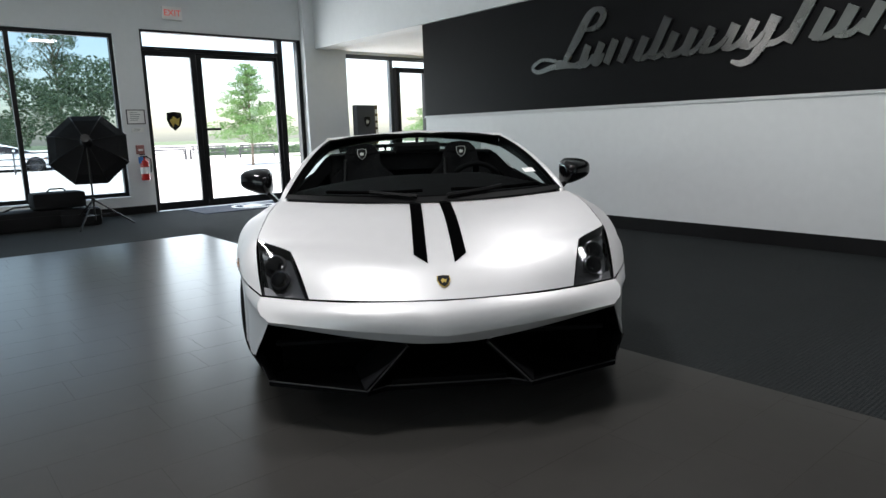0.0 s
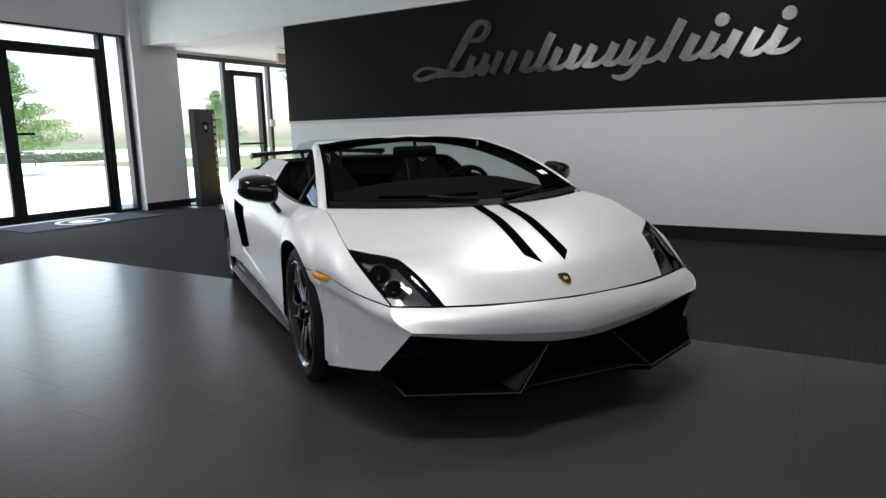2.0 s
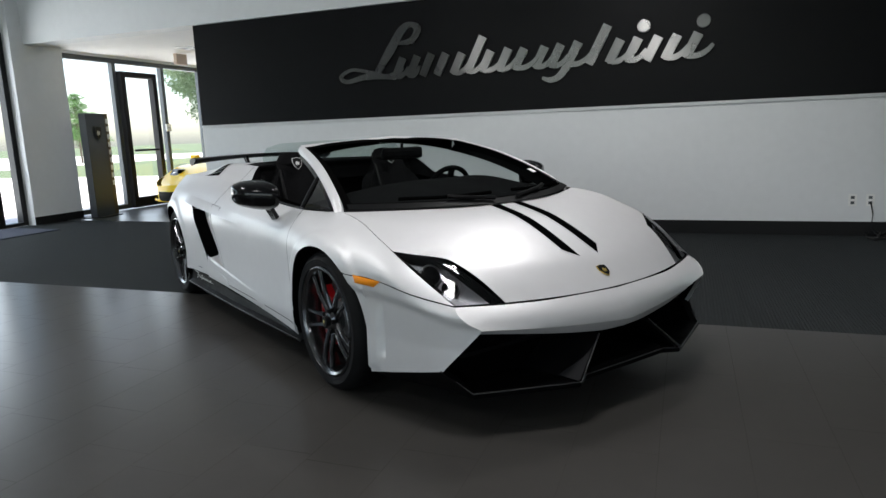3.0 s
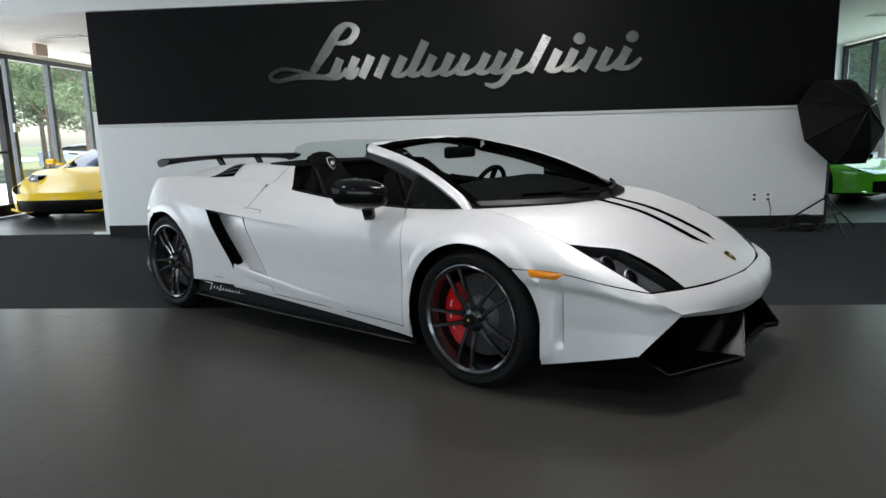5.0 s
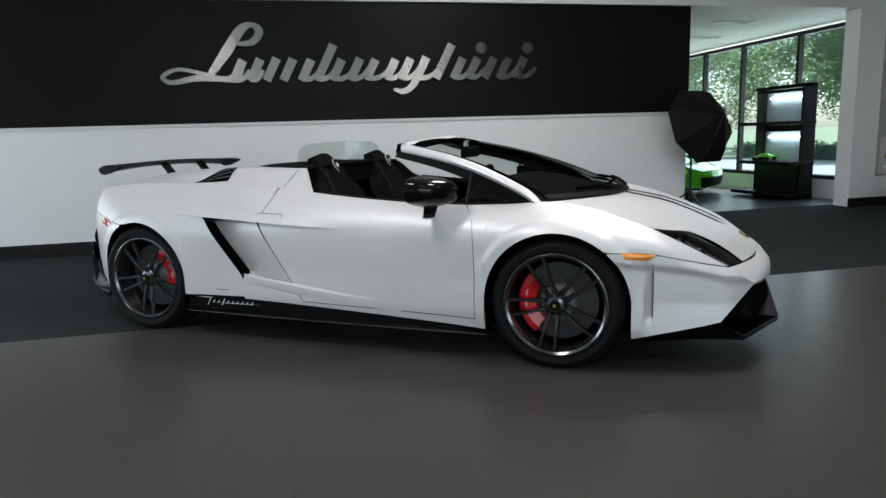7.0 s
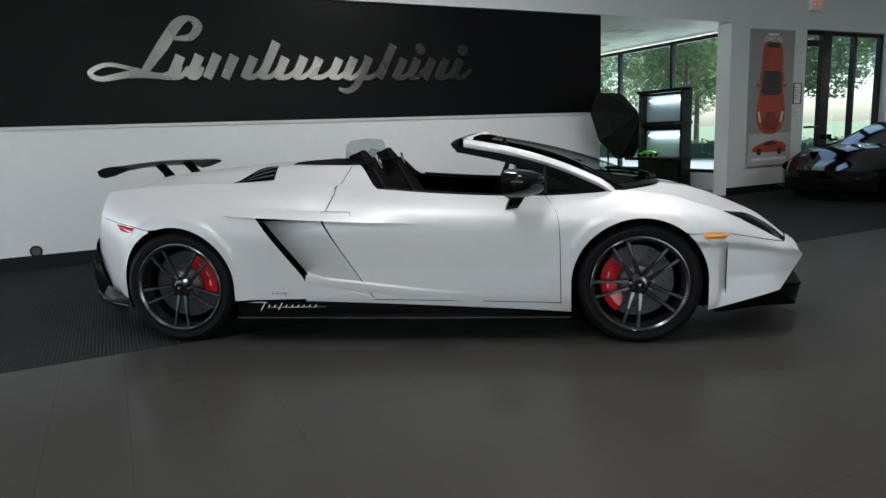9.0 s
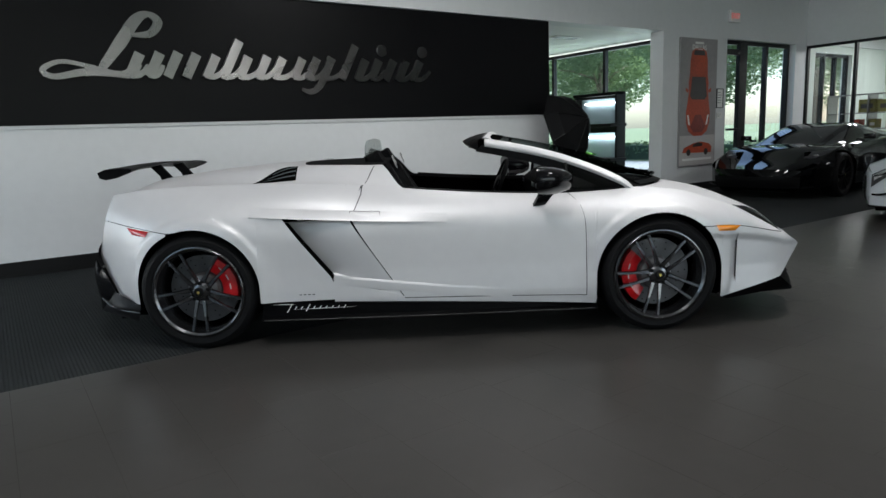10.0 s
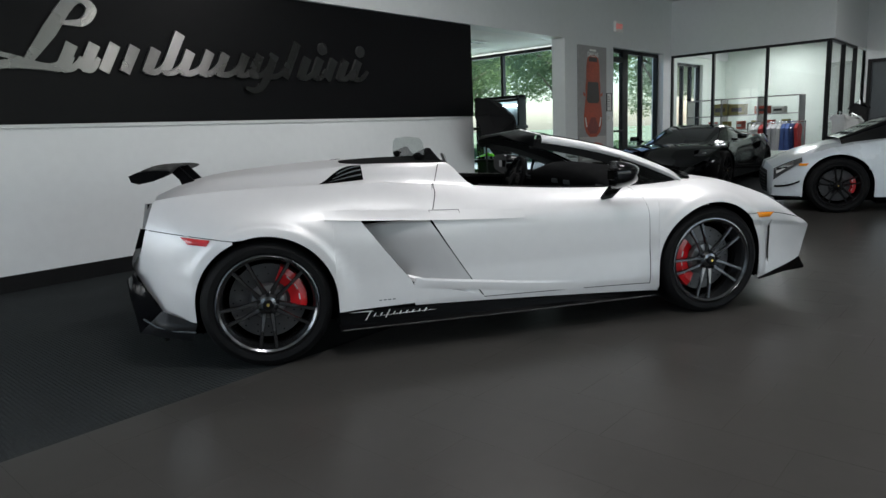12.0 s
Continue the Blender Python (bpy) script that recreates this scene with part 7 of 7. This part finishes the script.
for x, y, r, s in ((17, 20, 80, 1.1), (10.5, 23, 150, 1.0), (20, 12, 30, 1.2), (13, 28, 260, 1.3), (7.5, 26, 300, 1.0), (22, 24, 10, 1.3), (19, 9.3, 200, 0.95), (-17.5, 19.2, 90, 0.85), (-20.5, 24, 200, 1.0), (-15.5, 18.0, 20, 0.7), (-24, 28, 130, 1.1)):
    c = copy_thing(t3, pose(x, y, -0.1, 0, 0, r))
    c.scale = (s, s, s)
rnd = random.Random(11)
blobs = []
for k in range(42):
    y = -28 + 1.0 * k + rnd.uniform(-0.4, 0.4)
    tall = pl(y, (9, 0), (12, 1.3), (13.5, 0.6), (15, -1.0))
    r = rnd.uniform(1.5, 2.6)
    blobs.append((-52 + rnd.uniform(-2.5, 2.5), y, rnd.uniform(1.2, 5.0) + tall - 0.8 * r + 0.9, r))
v, f = leaf_cloud(60000, blobs, 0.15, 21, 0.8)
tagged(link("far_woods", v, f, LEAF_DARK, None, "distant belt of dark green woodland"), category="woodland", kind="stuff")
blobs = []
for a in range(0, 118, 4):
    r = rnd.uniform(2.0, 3.6)
    blobs.append((30 * math.cos(radians(a)) + 12 + rnd.uniform(-2, 2), 32 * math.sin(radians(a)) + 6 + rnd.uniform(-2, 2), 0.9 + 0.85 * r + rnd.uniform(0, 3.4), r))
v, f = leaf_cloud(150000, blobs, 0.11, 22, 0.9)
tagged(link("garden_woods", v, f, LEAF, None, "belt of green trees behind the garden"), category="woodland", kind="stuff")


def hedge(m, length, depth, height, seed):
    t = thing("hedge", m, "clipped low green hedge", "hedge", "hedges")
    rr = random.Random(seed)
    bl = [(rr.uniform(-depth / 2, depth / 2) * 0.6, -length / 2 + length * k / 40, height * 0.55, height * 0.5) for k in range(41)]
    v, f = leaf_cloud(2600, bl, 0.09, seed, 0.9)
    link("hedge_leaves", v, f, LEAF, t)
    part("hedge_core", boxes((-depth * 0.3, depth * 0.3, -length / 2, length / 2, -0.1, height * 0.75), bevel=0.08), LEAF_DARK, t)


hedge(pose(15.0, 17.0, -0.1, 0, 0, 0), 14, 1.2, 0.7, 33)
ASPHALT = mat("grey_asphalt", (0.16, 0.17, 0.185), 0.85, vary=0.15, scale=3, bump=0.3, bump_scale=120)
structure("path", boxes((8.5, 13.0, 7.6, 40, -0.115, -0.07), (4.0, 14, 6.7, 7.6, -0.115, -0.072)), ASPHALT, "grey driveway beside the garden")

RAIL_PAINT = mat("dark_rail_paint", (0.05, 0.05, 0.055), 0.5, metal=0.4)
for x, y, n in ((-30.0, 3.0, 5),):
    fence = thing("railing", pose(x, y, -0.05), "low dark metal railing on the forecourt", "railing", "railings")
    L = 1.5 * n
    for j in range(n + 1):
        part("post", tube([(0, -L / 2 + 1.5 * j, 0), (0, -L / 2 + 1.5 * j, 0.85)], 0.03, 8), RAIL_PAINT, fence)
    for z in (0.35, 0.6, 0.83):
        part("rail", tube([(0, -L / 2, z), (0, L / 2, z)], 0.022, 8), RAIL_PAINT, fence)
bench = thing("bench", pose(-36.4, 16.5, -0.1, 0, 0, -27), "dark metal bench on the pale forecourt", "bench", "forecourt benches")
for y in (-0.95, 0.95):
    part("end_frame", tube([(0.25, y, 0.0), (0.22, y, 0.58), (-0.05, y, 0.60), (-0.20, y, 0.60), (-0.22, y, 0.0)], 0.035, 6), RAIL_PAINT, bench)
for x in (-0.12, 0.03, 0.18):
    part("seat_slat", boxes((x - 0.06, x + 0.06, -0.98, 0.98, 0.42, 0.46), bevel=0.008), RAIL_PAINT, bench)
for z in (0.60, 0.74):
    part("back_slat", boxes((-0.27, -0.23, -0.98, 0.98, z, z + 0.09), bevel=0.008), RAIL_PAINT, bench)
for y in (-0.8, 0.8):
    part("back_post", boxes((-0.24, -0.20, y - 0.03, y + 0.03, 0.40, 0.83), bevel=0.006), RAIL_PAINT, bench)
for x, y in ((-38.2, 14.3), (-38.7, 12.2)):
    copy_thing(bench, pose(x, y, -0.1, 0, 0, -27))
hedge(pose(-45.2, 21.8, -0.1, 0, 0, -27), 10, 1.2, 0.75, 41)
parked_car(pose(-33.5, 3.6, -0.1, 0, 0, 84), mat("white_car_paint", (0.75, 0.76, 0.77), 0.3, vary=0.03, coat=0.5), "white car parked on the street outside", COUPE, None, False, "street cars")
parked_car(pose(-23.6, 30.6, -0.11, 0, 0, 32), PALE_GREY, "pale car parked outside the rear glazing", COUPE, None, False, "street cars")

# ---- floor tiles ----
structure("floor_tile_bed", boxes((TILE_X, 13.5, -8.9, TILE_Y, 0.0, 0.0062)), GROUT, "dark grout bed")
tile_floor = tagged(thing("floor_tiles", pose(0, 0, 0), "long matt grey floor tiles laid in staggered rows", "floor"), kind="structure")
TW, TL, JOINT = 0.30, 0.60, 0.0012
meshes = {}
rest = []
x_lines = [TILE_X] + [-7.73 + TW * k for k in range(80) if -7.73 + TW * k < 13.4]
for k, (x0, x1) in enumerate(zip(x_lines, x_lines[1:])):
    shift = (0.05, 0.56, 0.22, 0.18, 0.35)[(k - 4) % 5]
    y_lines = [TILE_Y] + [2.40 + shift - TL * j for j in range(20) if TILE_Y - 0.02 > 2.40 + shift - TL * j > -8.9]
    for y1, y0 in zip(y_lines, y_lines[1:]):
        w, h = round(x1 - x0, 3) - JOINT, round(y1 - y0, 3) - JOINT
        if x0 < 1.1 and y0 > -1.9:
            key = (round(w, 3), round(h, 3))
            if key not in meshes:
                bm = bmesh.new()
                lo = [bm.verts.new((x, y, 0)) for x, y in ((0, 0), (w, 0), (w, h), (0, h))]
                e = 0.0003
                hi = [bm.verts.new((x, y, 0.004)) for x, y in ((e, e), (w - e, e), (w - e, h - e), (e, h - e))]
                bm.faces.new(hi)
                for q in range(4):
                    bm.faces.new((lo[q], lo[(q + 1) % 4], hi[(q + 1) % 4], hi[q]))
                me = bpy.data.meshes.new("tile")
                bm.to_mesh(me)
                bm.free()
                me.materials.append(TILE)
                meshes[key] = me
            ob = new("tile", meshes[key])
            ob.parent = tile_floor
            ob.matrix_basis = pose(x0 + JOINT / 2, y0 + JOINT / 2, 0.0025)
        else:
            rest.append((x0 + JOINT / 2, x0 + JOINT / 2 + w, y0 + JOINT / 2, y0 + JOINT / 2 + h, 0.0025, 0.0065))
far_tiles = part("far_tiles", boxes(*rest), TILE, tile_floor)
tagged(far_tiles, kind="stuff")
